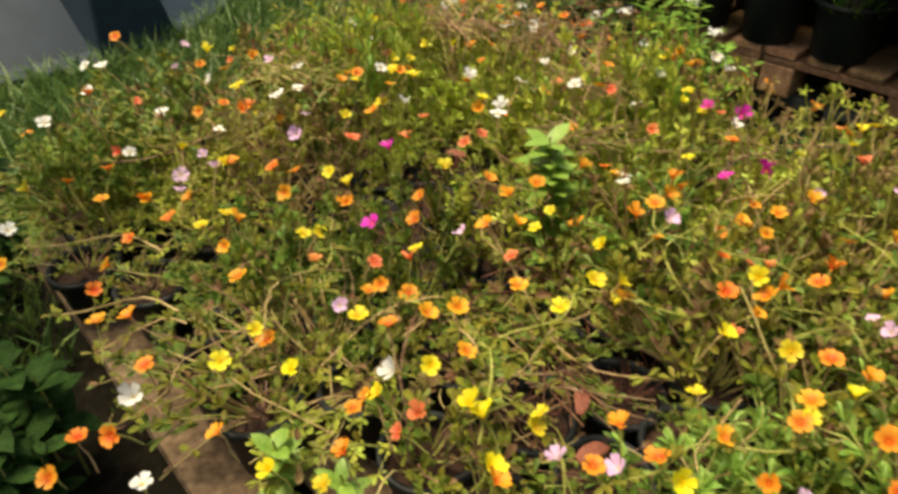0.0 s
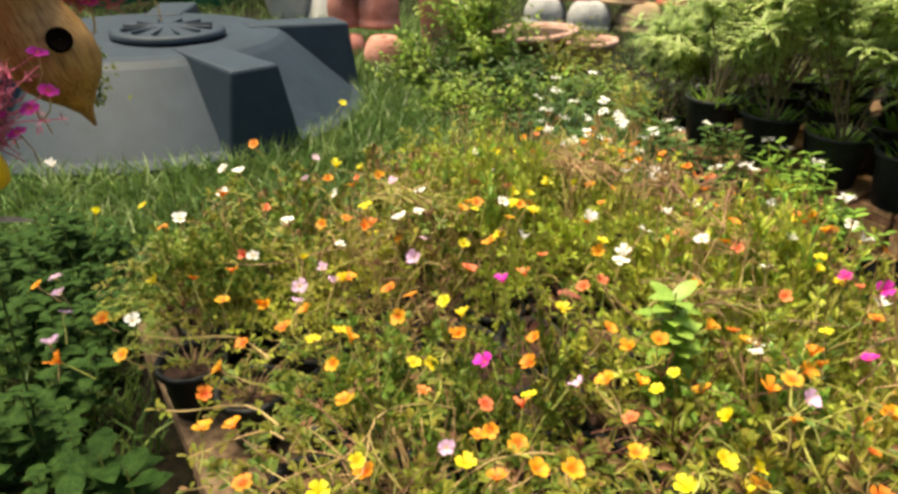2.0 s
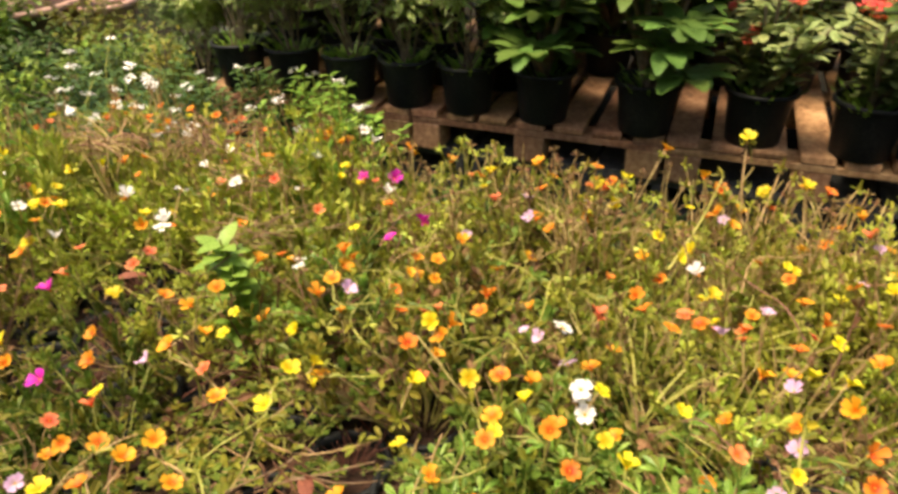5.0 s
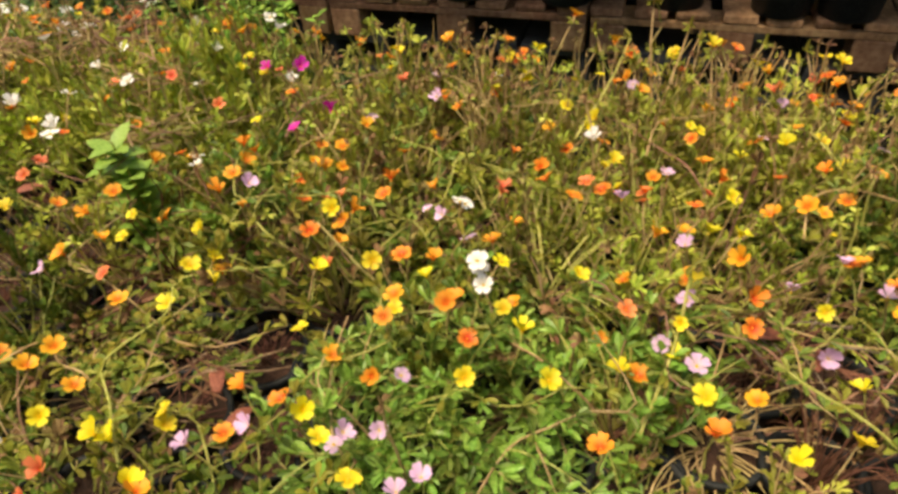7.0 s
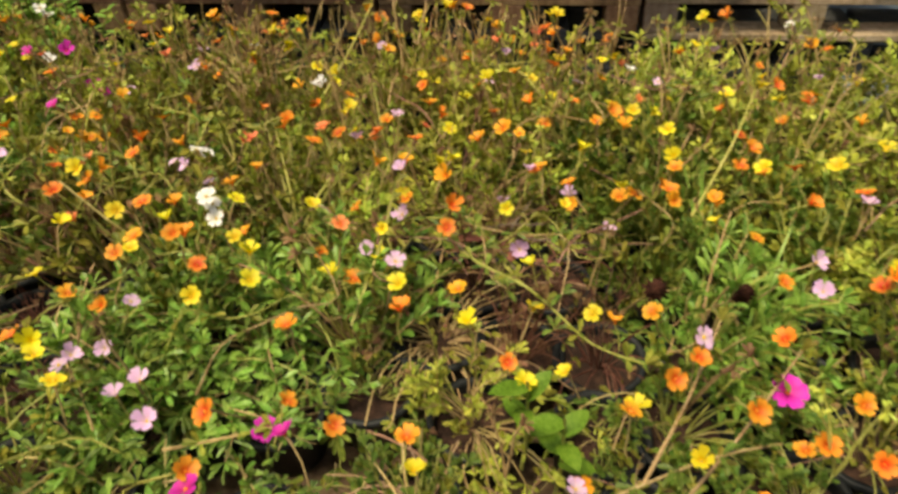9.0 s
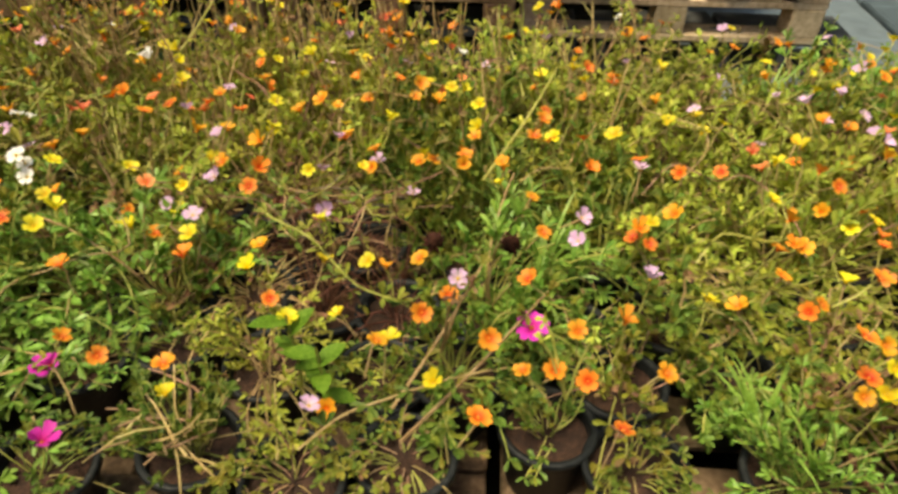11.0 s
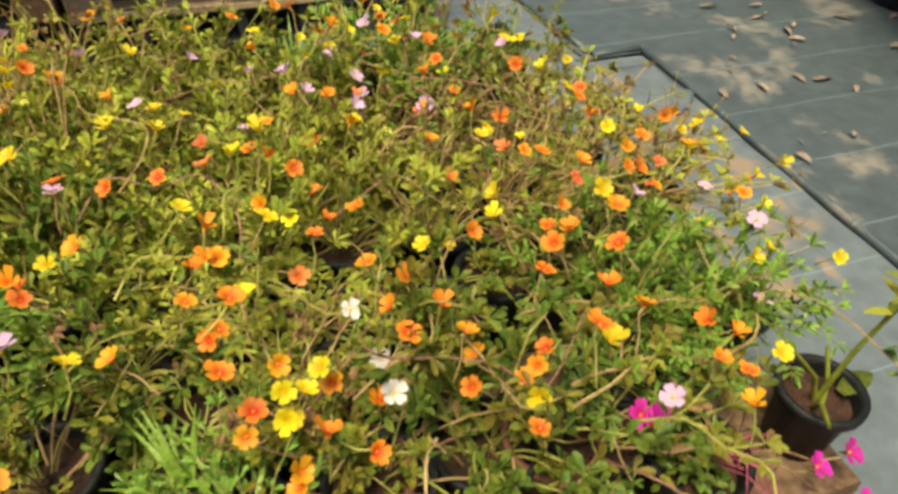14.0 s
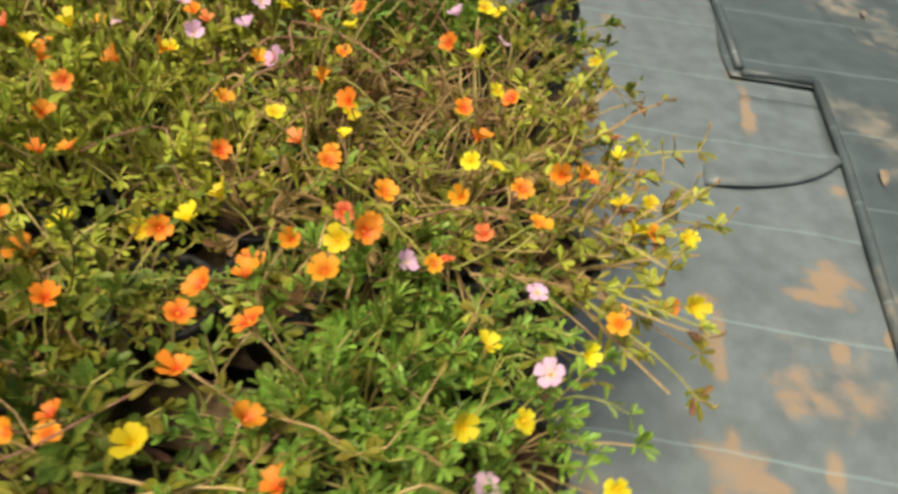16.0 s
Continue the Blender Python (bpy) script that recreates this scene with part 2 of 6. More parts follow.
M["hedge"] = material("hedge_leaf", (0.05, 0.09, 0.022), (0.02, 0.045, 0.01), (0.11, 0.16, 0.045), rough=0.5, scale=6, vary=0.45,
                      hue=0.03, island=True, translucent=0.2, bump=0.05)


def ground_material():
    """Mottled bare soil, its colour taken near black to stand for shade by the beds."""
    m = material("shade_dark_soil", (0.010, 0.0085, 0.005), (0.005, 0.0045, 0.003), (0.024, 0.020, 0.011), rough=0.95, spec=0.15, scale=2.2, fine=38,
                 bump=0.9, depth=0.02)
    return m


def sheet_material(name, base, dusty, amount, thread, stains=()):
    """Woven ground cover: fine weave, pale marker threads, laterite dust in stains."""
    m = bpy.data.materials.new(name)
    m.use_nodes = True
    nt = m.node_tree
    n, link = nt.nodes, nt.links.new
    bsdf = n["Principled BSDF"]
    tex = n.new("ShaderNodeTexCoord")
    a = n.new("ShaderNodeTexNoise")
    a.inputs["Scale"].default_value, a.inputs["Detail"].default_value, a.inputs["Roughness"].default_value = 3.4, 6, 0.62
    b = n.new("ShaderNodeTexNoise")
    b.inputs["Scale"].default_value, b.inputs["Detail"].default_value = 26, 5
    for t in (a, b):
        link(tex.outputs["Object"], t.inputs["Vector"])
    r1 = n.new("ShaderNodeValToRGB")
    r1.color_ramp.elements[0].position, r1.color_ramp.elements[1].position = 0.35, 0.68
    r1.color_ramp.elements[0].color = (*[c * 0.86 for c in base], 1)
    r1.color_ramp.elements[1].color = (*[min(1, c * 1.15) for c in base], 1)
    link(b.outputs[0], r1.inputs[0])
    r2 = n.new("ShaderNodeValToRGB")
    r2.color_ramp.elements[0].position, r2.color_ramp.elements[1].position = amount, amount + 0.09
    link(a.outputs[0], r2.inputs[0])
    cut = n.new("ShaderNodeMath")
    cut.operation = "MULTIPLY"
    link(r2.outputs[0], cut.inputs[0])
    r3 = n.new("ShaderNodeMapRange")
    r3.inputs[1].default_value, r3.inputs[2].default_value = 0.32, 0.62
    link(b.outputs[0], r3.inputs[0])
    link(r3.outputs[0], cut.inputs[1])
    spread = cut.outputs[0]
    for x, y, rx, ry in stains:
        # a dried puddle of laterite with a ragged rim
        place = n.new("ShaderNodeMapping")
        place.vector_type = "TEXTURE"
        place.inputs["Location"].default_value = (x, y, 0)
        place.inputs["Scale"].default_value = (rx, ry, 1)
        link(tex.outputs["Object"], place.inputs[0])
        flat = n.new("ShaderNodeVectorMath")
        flat.operation = "MULTIPLY"
        flat.inputs[1].default_value = (1, 1, 0)
        link(place.outputs[0], flat.inputs[0])
        far = n.new("ShaderNodeVectorMath")
        far.operation = "LENGTH"
        link(flat.outputs[0], far.inputs[0])
        rag = n.new("ShaderNodeMath")
        rag.operation = "MULTIPLY_ADD"
        link(b.outputs[0], rag.inputs[0])
        rag.inputs[1].default_value = 2.2
        link(far.outputs["Value"], rag.inputs[2])
        rim = n.new("ShaderNodeMapRange")
        rim.inputs[1].default_value, rim.inputs[2].default_value = 2.05, 1.55
        rim.inputs[4].default_value = 0.72
        link(rag.outputs[0], rim.inputs[0])
        more = n.new("ShaderNodeMath")
        more.operation = "MAXIMUM"
        link(spread, more.inputs[0])
        link(rim.outputs[0], more.inputs[1])
        spread = more.outputs[0]
    mix = n.new("ShaderNodeMix")
    mix.data_type = "RGBA"
    link(spread, mix.inputs[0])
    link(r1.outputs[0], mix.inputs[6])
    mix.inputs[7].default_value = (*dusty, 1)
    # pale marker threads every 24 cm along the sheet
    sep = n.new("ShaderNodeSeparateXYZ")
    link(tex.outputs["Object"], sep.inputs[0])
    wob = n.new("ShaderNodeMath")
    wob.operation = "MULTIPLY_ADD"
    link(a.outputs[0], wob.inputs[0])
    wob.inputs[1].default_value = 0.02
    link(sep.outputs[1], wob.inputs[2])
    sc = n.new("ShaderNodeMath")
    sc.operation = "MULTIPLY_ADD"
    link(wob.outputs[0], sc.inputs[0])
    sc.inputs[1].default_value, sc.inputs[2].default_value = 1 / 0.235, thread
    fr = n.new("ShaderNodeMath")
    fr.operation = "FRACT"
    link(sc.outputs[0], fr.inputs[0])
    lt = n.new("ShaderNodeMath")
    lt.operation = "LESS_THAN"
    link(fr.outputs[0], lt.inputs[0])
    lt.inputs[1].default_value = 0.016
    half = n.new("ShaderNodeMath")
    half.operation = "MULTIPLY"
    link(lt.outputs[0], half.inputs[0])
    half.inputs[1].default_value = 0.4
    mix2 = n.new("ShaderNodeMix")
    mix2.data_type = "RGBA"
    link(half.outputs[0], mix2.inputs[0])
    link(mix.outputs[2], mix2.inputs[6])
    mix2.inputs[7].default_value = (0.30, 0.44, 0.46, 1)
    link(mix2.outputs[2], bsdf.inputs["Base Color"])
    rr = n.new("ShaderNodeMapRange")
    rr.inputs[3].default_value, rr.inputs[4].default_value = 0.42, 0.85
    link(spread, rr.inputs[0])
    link(rr.outputs[0], bsdf.inputs["Roughness"])
    wave = n.new("ShaderNodeTexNoise")
    wave.inputs["Scale"].default_value, wave.inputs["Detail"].default_value = 420, 2
    link(tex.outputs["Object"], wave.inputs["Vector"])
    bump = n.new("ShaderNodeBump")
    bump.inputs["Strength"].default_value, bump.inputs["Distance"].default_value = 0.35, 0.001
    link(wave.outputs[0], bump.inputs["Height"])
    b2 = n.new("ShaderNodeBump")
    b2.inputs["Strength"].default_value, b2.inputs["Distance"].default_value = 0.22, 0.008
    link(b.outputs[0], b2.inputs["Height"])
    link(bump.outputs[0], b2.inputs["Normal"])
    link(b2.outputs[0], bsdf.inputs["Normal"])
    return m


M["soil"] = ground_material()
M["sheet_grey"] = sheet_material("woven_sheet_grey", (0.135, 0.172, 0.194), (0.34, 0.235, 0.150), 0.62, 0.50,
                                 ((2.522, 1.179, 0.052, 0.062), (2.484, 1.132, 0.061, 0.022), (2.293, 1.077, 0.029, 0.027), (2.315, 1.001, 0.020, 0.095), (2.51, 1.022, 0.023, 0.035),
                                  (2.313, 0.795, 0.050, 0.052), (2.361, 0.776, 0.042, 0.024), (2.461, 0.813, 0.020, 0.048), (2.431, 1.652, 0.018, 0.11), (2.422, 1.784, 0.022, 0.026),
                                  (2.578, 1.416, 0.023, 0.029), (2.601, 1.07, 0.021, 0.032)))
M["sheet_dark"] = sheet_material("woven_sheet_dark", (0.074, 0.101, 0.115), (0.22, 0.21, 0.185), 0.54, 0.13)


# ---- building blocks ----
class Mesh:
    """Collects vertices, faces and materials for one mesh."""

    def __init__(self):
        self.v, self.f, self.m, self.count = [], [], [], 0

    def add(self, verts, faces, slot=0):
        verts = np.asarray(verts, float).reshape(-1, 3)
        faces = [tuple(int(i) + self.count for i in f) for f in faces]
        self.v.append(verts)
        self.f += faces
        self.m += [slot] * len(faces)
        self.count += len(verts)

    def tube(self, points, r0, r1, sides=3, slot=0, cap=False):
        p = np.asarray(points, float)
        n = len(p)
        d = np.gradient(p, axis=0)
        d /= np.linalg.norm(d, axis=1)[:, None] + 1e-9
        ref = np.array([0.31, 0.87, 0.38])
        a = np.cross(d, ref)
        a /= np.linalg.norm(a, axis=1)[:, None] + 1e-9
        b = np.cross(d, a)
        r = np.linspace(r0, r1, n)[:, None, None]
        ang = np.arange(sides) * 2 * math.pi / sides
        ring = p[:, None] + r * (np.cos(ang)[None, :, None] * a[:, None] + np.sin(ang)[None, :, None] * b[:, None])
        faces = []
        for i in range(n - 1):
            for j in range(sides):
                k = (j + 1) % sides
                faces.append((i * sides + j, i * sides + k, (i + 1) * sides + k, (i + 1) * sides + j))
        if cap:
            faces.append(tuple((n - 1) * sides + j for j in range(sides)))
            faces.append(tuple(reversed(range(sides))))
        self.add(ring, faces, slot)

    def leaves(self, base, way, length, width, slot=0, fold=0.25, droop=0.15, roll=None):
        """Many small folded leaves: base points, unit ways, lengths and widths."""
        base, way = np.asarray(base, float), np.asarray(way, float)
        n = len(base)
        if not n:
            return
        length, width = np.broadcast_to(length, n)[:, None], np.broadcast_to(width, n)[:, None]
        side = np.cross(way, (0.0, 0.0, 1.0)) + 1e-4
        side /= np.linalg.norm(side, axis=1)[:, None]
        up = np.cross(side, way)
        if roll is not None:
            c, s = np.cos(roll)[:, None], np.sin(roll)[:, None]
            side, up = c * side + s * up, c * up - s * side
        drop = np.array([0, 0, 1]) * length * droop

        def across(t, half, lower):
            """The two edges of the leaf at a share of its length."""
            c = base + way * length * t - drop * lower
            return c + side * width * 0.5 * half + up * width * fold * half, c - side * width * 0.5 * half + up * width * fold * half

        (a0, a1), (b0, b1), (c0, c1) = across(0.36, 0.58, 0.12), across(0.70, 1.0, 0.45), across(0.93, 0.62, 0.85)
        tip, mid = base + way * length - drop, base + way * length * 0.58 - drop * 0.3
        verts = np.stack([base, a0, b0, c0, tip, c1, b1, a1, mid], 1)
        faces = []
        for i in np.arange(n) * 9:
            faces += [(i + k, i + 8, i + (k + 1) % 8) for k in range(8)]
        self.add(verts, faces, slot)

    def blade(self, base, way, length, width, slot=0, arch=0.4, steps=5, shape=None, fold=0.12, twist=0.0, edge=None):
        """One long leaf that arches over, with a folded midrib. shape: its width along the length."""
        base, way = np.asarray(base, float), np.asarray(way, float) / np.linalg.norm(way)
        side = np.cross(way, (0, 0, 1.0)) + 1e-5
        side /= np.linalg.norm(side)
        rows = []
        p, d = base.copy(), way.copy()
        for i in range(steps + 1):
            t = i / steps
            w = width * 0.5 * (shape(t) if shape else math.sin(math.pi * (0.12 + 0.88 * t)) ** 0.8)
            up = np.cross(side, d)
            s = side * math.cos(twist * t) + up * math.sin(twist * t)
            if edge is not None:
                rows += [p + s * w * k + up * w * fold * abs(k) for k in (1, 0.55, 0, -0.55, -1)]
            else:
                rows += [p + s * w + up * w * fold, p, p - s * w + up * w * fold]
            d = d + np.array([0, 0, -arch / steps])
            d /= np.linalg.norm(d)
            p = p + d * length / steps
        across = 3 if edge is None else 5
        faces = [(a + k, a + k + 1, a + k + across + 1, a + k + across) for a in range(0, across * steps, across) for k in range(across - 1)]
        self.add(rows, faces, slot)
        if edge is not None:
            self.m[-len(faces):] = [edge if k in (0, 3) else slot for _ in range(steps) for k in range(4)]

    def lathe(self, profile, sides=24, slot=0, centre=(0, 0, 0), wobble=0.0, close=False):
        verts, faces = [], []
        for i, (r, z) in enumerate(profile):
            for j in range(sides):
                a = 2 * math.pi * j / sides
                k = 1 + wobble * math.sin(3 * a + i)
                verts.append((centre[0] + r * k * math.cos(a), centre[1] + r * k * math.sin(a), centre[2] + z))
        for i in range(len(profile) - 1):
            for j in range(sides):
                k = (j + 1) % sides
                faces.append((i * sides + j, i * sides + k, (i + 1) * sides + k, (i + 1) * sides + j))
        if close:
            faces.append(tuple(reversed(range(sides))))
            faces.append(tuple((len(profile) - 1) * sides + j for j in range(sides)))
        self.add(verts, faces, slot)

    def data(self, name, mats, smooth=False):
        me = bpy.data.meshes.new(name)
        me.from_pydata(np.concatenate(self.v).tolist(), [], self.f)
        for m in mats:
            me.materials.append(M[m])
        me.polygons.foreach_set("material_index", self.m)
        if smooth:
            me.polygons.foreach_set("use_smooth", [True] * len(me.polygons))
        me.update()
        return me


def part(name, data, parent, label="", m=None):
    """A mesh as one part under a thing or a part."""
    ob = new(name, data)
    ob.parent = parent
    if m is not None:
        ob.matrix_basis = m
    return tagged(ob, label)


def thing(name, label, category, m=None, group="", kind="", data=None):
    ob = new(name, data)
    if m is not None:
        ob.matrix_basis = m
    return tagged(ob, label, category, group, kind)


BOXES = {}


def box(sx, sy, sz, mat, bevel=0.003, wear=0.0, seed=0):
    """A box with eased, slightly uneven edges, its origin in the middle."""
    key = (round(sx, 3), round(sy, 3), round(sz, 3), mat, bevel, seed)
    if key in BOXES:
        return BOXES[key]
    bm = bmesh.new()
    bmesh.ops.create_cube(bm, size=1.0)
    bmesh.ops.scale(bm, vec=(sx, sy, sz), verts=bm.verts)
    bmesh.ops.bevel(bm, geom=list(bm.edges), offset=bevel, segments=1, affect="EDGES")
    if wear:
        r = random.Random(seed)
        for v in bm.verts:
            v.co += Vector((r.uniform(-wear, wear), r.uniform(-wear, wear), r.uniform(-wear, wear)))
    me = bpy.data.meshes.new("box")
    bm.to_mesh(me)
    bm.free()
    me.materials.append(M[mat])
    BOXES[key] = me
    return me


def unit(rng, lift=(-1, 1)):
    a, z = rng.uniform(0, 2 * math.pi), rng.uniform(*lift)
    r = math.sqrt(max(0.0, 1 - z * z))
    return np.array([r * math.cos(a), r * math.sin(a), z])


def norm(v):
    v = np.asarray(v, float)
    return v / (np.linalg.norm(v, axis=-1, keepdims=True) + 1e-9)


def canopy(x, y):
    """Height of the flowers over the ground along and across the bed."""
    x, y = min(max(x, -1.3), 2.1), min(max(y, 0.35), 1.3)
    return (0.3202 - 0.0058 * x + 0.1987 * y + 0.0244 * x * x - 0.0598 * x * y - 0.0854 * y * y
            + 0.0103 * x**3 - 0.0077 * x * x * y + 0.0357 * x * y * y - 0.0087 * x**4)


# ---- ground ----
g = Mesh()
rows = [-60, -20, -8] + [i * 0.5 for i in range(-12, 13)] + [8, 20, 60]
verts = [(x, y, 0.0 if abs(x) > 7 or abs(y) > 7 else -0.004 + 0.012 * noise.noise((x * 0.9, y * 0.9, 0.3))) for y in rows for x in rows]
n = len(rows)
g.add(verts, [(j * n + i, j * n + i + 1, (j + 1) * n + i + 1, (j + 1) * n + i) for j in range(n - 1) for i in range(n - 1)])
SKY_BLOCKERS = ((-1.5, -3.4, 16.0, 0.12), (-1.5, 9.2, 16.0, 0.12), (-9.44, 2.9, 0.12, 12.48), (6.44, 2.9, 0.12, 12.48))
ground = thing("ground", "soil of the nursery yard, coloured near-black for the shade by the beds", "ground", kind="structure", data=g.data("ground", ["soil"], True))
# unseen dark walls added on all sides to cut the low sky light
for name, (x, y, sx, sy) in zip(("wall_south", "wall_north", "wall_west", "wall_east"), SKY_BLOCKERS):
    m = Mesh()
    for z0, z1, o in ((-0.05, 3.0, 0.0), (3.0, 3.1, 0.02)):
        a, b = sx / 2 + o, sy / 2 + o
        m.add([(u * a, v * b, z) for z in (z0, z1) for u, v in ((-1, -1), (1, -1), (1, 1), (-1, 1))],
              [(3, 2, 1, 0), (4, 5, 6, 7), (0, 1, 5, 4), (1, 2, 6, 5), (2, 3, 7, 6), (3, 0, 4, 7)])
    thing(name, "unseen dark wall added to block low sky light", "wall", pose(x, y, 0), kind="structure", data=m.data(name, ["blocker_dark"]))


def sheet(name, label, outline, z, mat, amp, seed, skirt=0.0, notch=None, front=0.0, sweep=0.0):
    """A woven ground sheet over a box of the plan, with wrinkles and a turned edge; notch: a corner cut away."""
    x0, x1, y0, y1 = outline
    nx, ny = max(2, int((x1 - x0) / 0.025)), max(2, int((y1 - y0) / 0.035))
    mesh = Mesh()
    verts = []
    for j in range(ny + 1):
        for i in range(nx + 1):
            x, y = x0 + (x1 - x0) * i / nx, y0 + (y1 - y0) * j / ny
            start = notch[0] if notch and y < notch[1] else x0
            into = (x - start) / 0.025
            e = noise.noise((y * 1.7, seed, 0.2)) * 0.03 + noise.noise((y * 6.1, seed, 0.7)) * 0.010
            w = noise.noise((x * 1.3, y * 5.0, seed)) + 0.5 * noise.noise((x * 7, y * 7, seed + 3))
            lift = amp * abs(w)
            edge = min(max(into, 0.0), 2) / 2
            bow = front * noise.noise((x * 5, seed, 0.4)) * 2 if j == 0 else 0.0
            turned = sweep * ((x - x0) / (x1 - x0)) ** 3 * (1 - j / ny)
            verts.append((x + e * (1 - min(1, max(0.0, into) / 6)), y + bow + turned,
                          z + lift * (0.35 + 0.65 * edge) + skirt * (1 - edge) * (0.6 + noise.noise((y * 3, seed, 1))) + front * (j < 2)))
    m = nx + 1
    faces = []
    for j in range(ny):
        for i in range(nx):
            if notch and x0 + (x1 - x0) * (i + 0.5) / nx < notch[0] and y0 + (y1 - y0) * (j + 0.5) / ny < notch[1]:
                continue
            faces.append((j * m + i, j * m + i + 1, (j + 1) * m + i + 1, (j + 1) * m + i))
    mesh.add(verts, faces)
    ob = thing(name, label, "ground sheet", kind="structure", data=mesh.data(name, [mat], True))
    s = ob.modifiers.new("thickness", "SOLIDIFY")
    s.thickness, s.offset = 0.003, -1
    return ob


sheet("ground_cover_1", "grey woven plastic ground cover with blue threads and laterite stains", (1.60, 2.64, -0.9, 4.6), 0.010, "sheet_grey", 0.010, 1.0)
sheet("ground_cover_2", "dark woven plastic ground cover overlapping the grey sheet", (2.40, 6.4, -0.9, 4.6), 0.018, "sheet_dark", 0.010, 9.0, 0.003, (2.60, 1.775))
sheet("ground_cover_3", "loose grey flap of woven ground cover", (2.33, 2.60, 1.375, 1.70), 0.014, "sheet_grey", 0.006, 13.0, -0.010, None, 0.010, 0.12)
for run in ([(2.604, 0.30), (2.606, 0.80), (2.602, 1.10), (2.608, 1.50), (2.596, 1.77)], [(2.59, 1.776), (2.50, 1.780), (2.43, 1.772)], [(2.425, 1.79), (2.41, 1.95), (2.385, 2.2), (2.40, 2.8)]):
    # the rolled hem along the sheet's edge
    hem = Mesh()
    hem.tube([(x, y, 0.026 + 0.004 * noise.noise((x * 9, y * 9, 0))) for x, y in run], 0.011, 0.009, 8, 0, True)
    part("hem", hem.data("hem", ["sheet_dark"], True), bpy.data.objects["ground_cover_2"])


# ---- pallets ----
def pallet(label, x0, x1, y0, y1, top, along_x, mat, boards, gap, seed, group):
    """Deck boards on stringers and blocks; along_x: the way the deck boards run."""
    rng = random.Random(seed)
    root = thing("pallet", label, "pallet", pose((x0 + x1) / 2, (y0 + y1) / 2, 0), group)
    sx, sy = x1 - x0, y1 - y0
    width = ((sy if along_x else sx) - gap * (boards - 1)) / boards
    for i in range(boards):
        at = -(sy if along_x else sx) / 2 + width / 2 + i * (width + gap)
        w = width - rng.choice((0.0, 0.006))
        me = box(sx, w, 0.021, mat, 0.004, 0.0022, i % 3) if along_x else box(w, sy, 0.021, mat, 0.004, 0.0022, i % 3)
        p = (0, at, top - 0.0105) if along_x else (at, 0, top - 0.0105)
        part("deck_board", me, root, m=pose(p[0] + rng.uniform(-0.004, 0.004), p[1], p[2] + rng.uniform(-0.002, 0.001), 0, 0, rng.uniform(-0.25, 0.25)))
    for k in (-1, 0, 1):
        if along_x:
            at = k * (sx / 2 - 0.05)
            part("stringer_board", box(0.098, sy, 0.020, mat, 0.003, 0.001, 7), root, m=pose(at, 0, top - 0.0325))
        else:
            at = k * (sy / 2 - 0.05)
            part("stringer_board", box(sx, 0.098, 0.020, mat, 0.003, 0.001, 8), root, m=pose(0, at, top - 0.0325))
        for j in (-1, 0, 1):
            b = (at, j * (sy / 2 - 0.05)) if along_x else (j * (sx / 2 - 0.05), at)
            h = 0.088
            part("block", box(0.096, 0.096, h, mat, 0.004, 0.002, 9 + (j + k) % 2), root, m=pose(b[0], b[1], top - 0.0425 - h / 2))
    return root


DECK = 0.145
pallet("weathered brown wooden pallet under the flower pots", -1.30, -0.20, 0.255, 1.455, DECK, True, "old_wood", 9, 0.034, 3, "pallets under the bed")
pallet("weathered wooden pallet mostly hidden under flowers", -0.18, 0.92, 0.300, 1.455, DECK, True, "old_wood", 9, 0.034, 4, "pallets under the bed")
pallet("weathered wooden pallet with a bare corner", 0.94, 2.05, 0.370, 1.455, DECK, True, "old_wood", 9, 0.034, 5, "pallets under the bed")

FAR = 0.278
ROW = ((-1.39, -0.594), (-0.584, 0.207), (0.219, 0.990))
for i, (a, b) in enumerate(ROW):
    pallet("reddish wooden pallet raised on concrete blocks", a, b, 2.100, 3.300, FAR, False, "pallet_wood", 7, 0.026, 20 + i, "raised pallets")
far_end = pallet("pale wooden pallet with a bottom board", 1.004, 1.93, 2.115, 3.315, FAR, False, "pale_wood", 7, 0.045, 31, "raised pallets")
part("bottom_board", box(0.926, 0.098, 0.020, "pale_wood", 0.003, 0.001, 12), far_end, m=pose(0, -0.55, FAR - 0.0425 - 0.098))


def concrete_block(x, y, turn, h):
    """A hollow block lying on its side."""
    root = thing("concrete_block", "dark grey concrete block propping a pallet", "concrete block", pose(x, y, 0, 0, 0, turn), "blocks under pallets")
    part("web", box(0.19, 0.39, 0.03, "concrete", 0.004, 0.002, 1), root, m=pose(0, 0, 0.015))
    part("web", box(0.19, 0.39, 0.03, "concrete", 0.004, 0.002, 2), root, m=pose(0, 0, h - 0.016))
    for y0 in (-0.18, 0, 0.18):
        part("wall", box(0.19, 0.03, h - 0.061, "concrete", 0.003, 0.002, 3), root, m=pose(0, y0, h / 2))
    return root


for x in (-1.40, -0.60, -0.19, 0.20, 0.60, 0.985, 1.46, 1.85):
    concrete_block(x + random.uniform(-0.02, 0.02), 2.225, 90 + random.uniform(-4, 4), FAR - 0.0425 - 0.088)
for x in (-2.1, -1.40, -0.60, 0.20, 0.985, 1.85):
    concrete_block(x, 3.2, 90 + random.uniform(-4, 4), FAR - 0.0425 - 0.088)


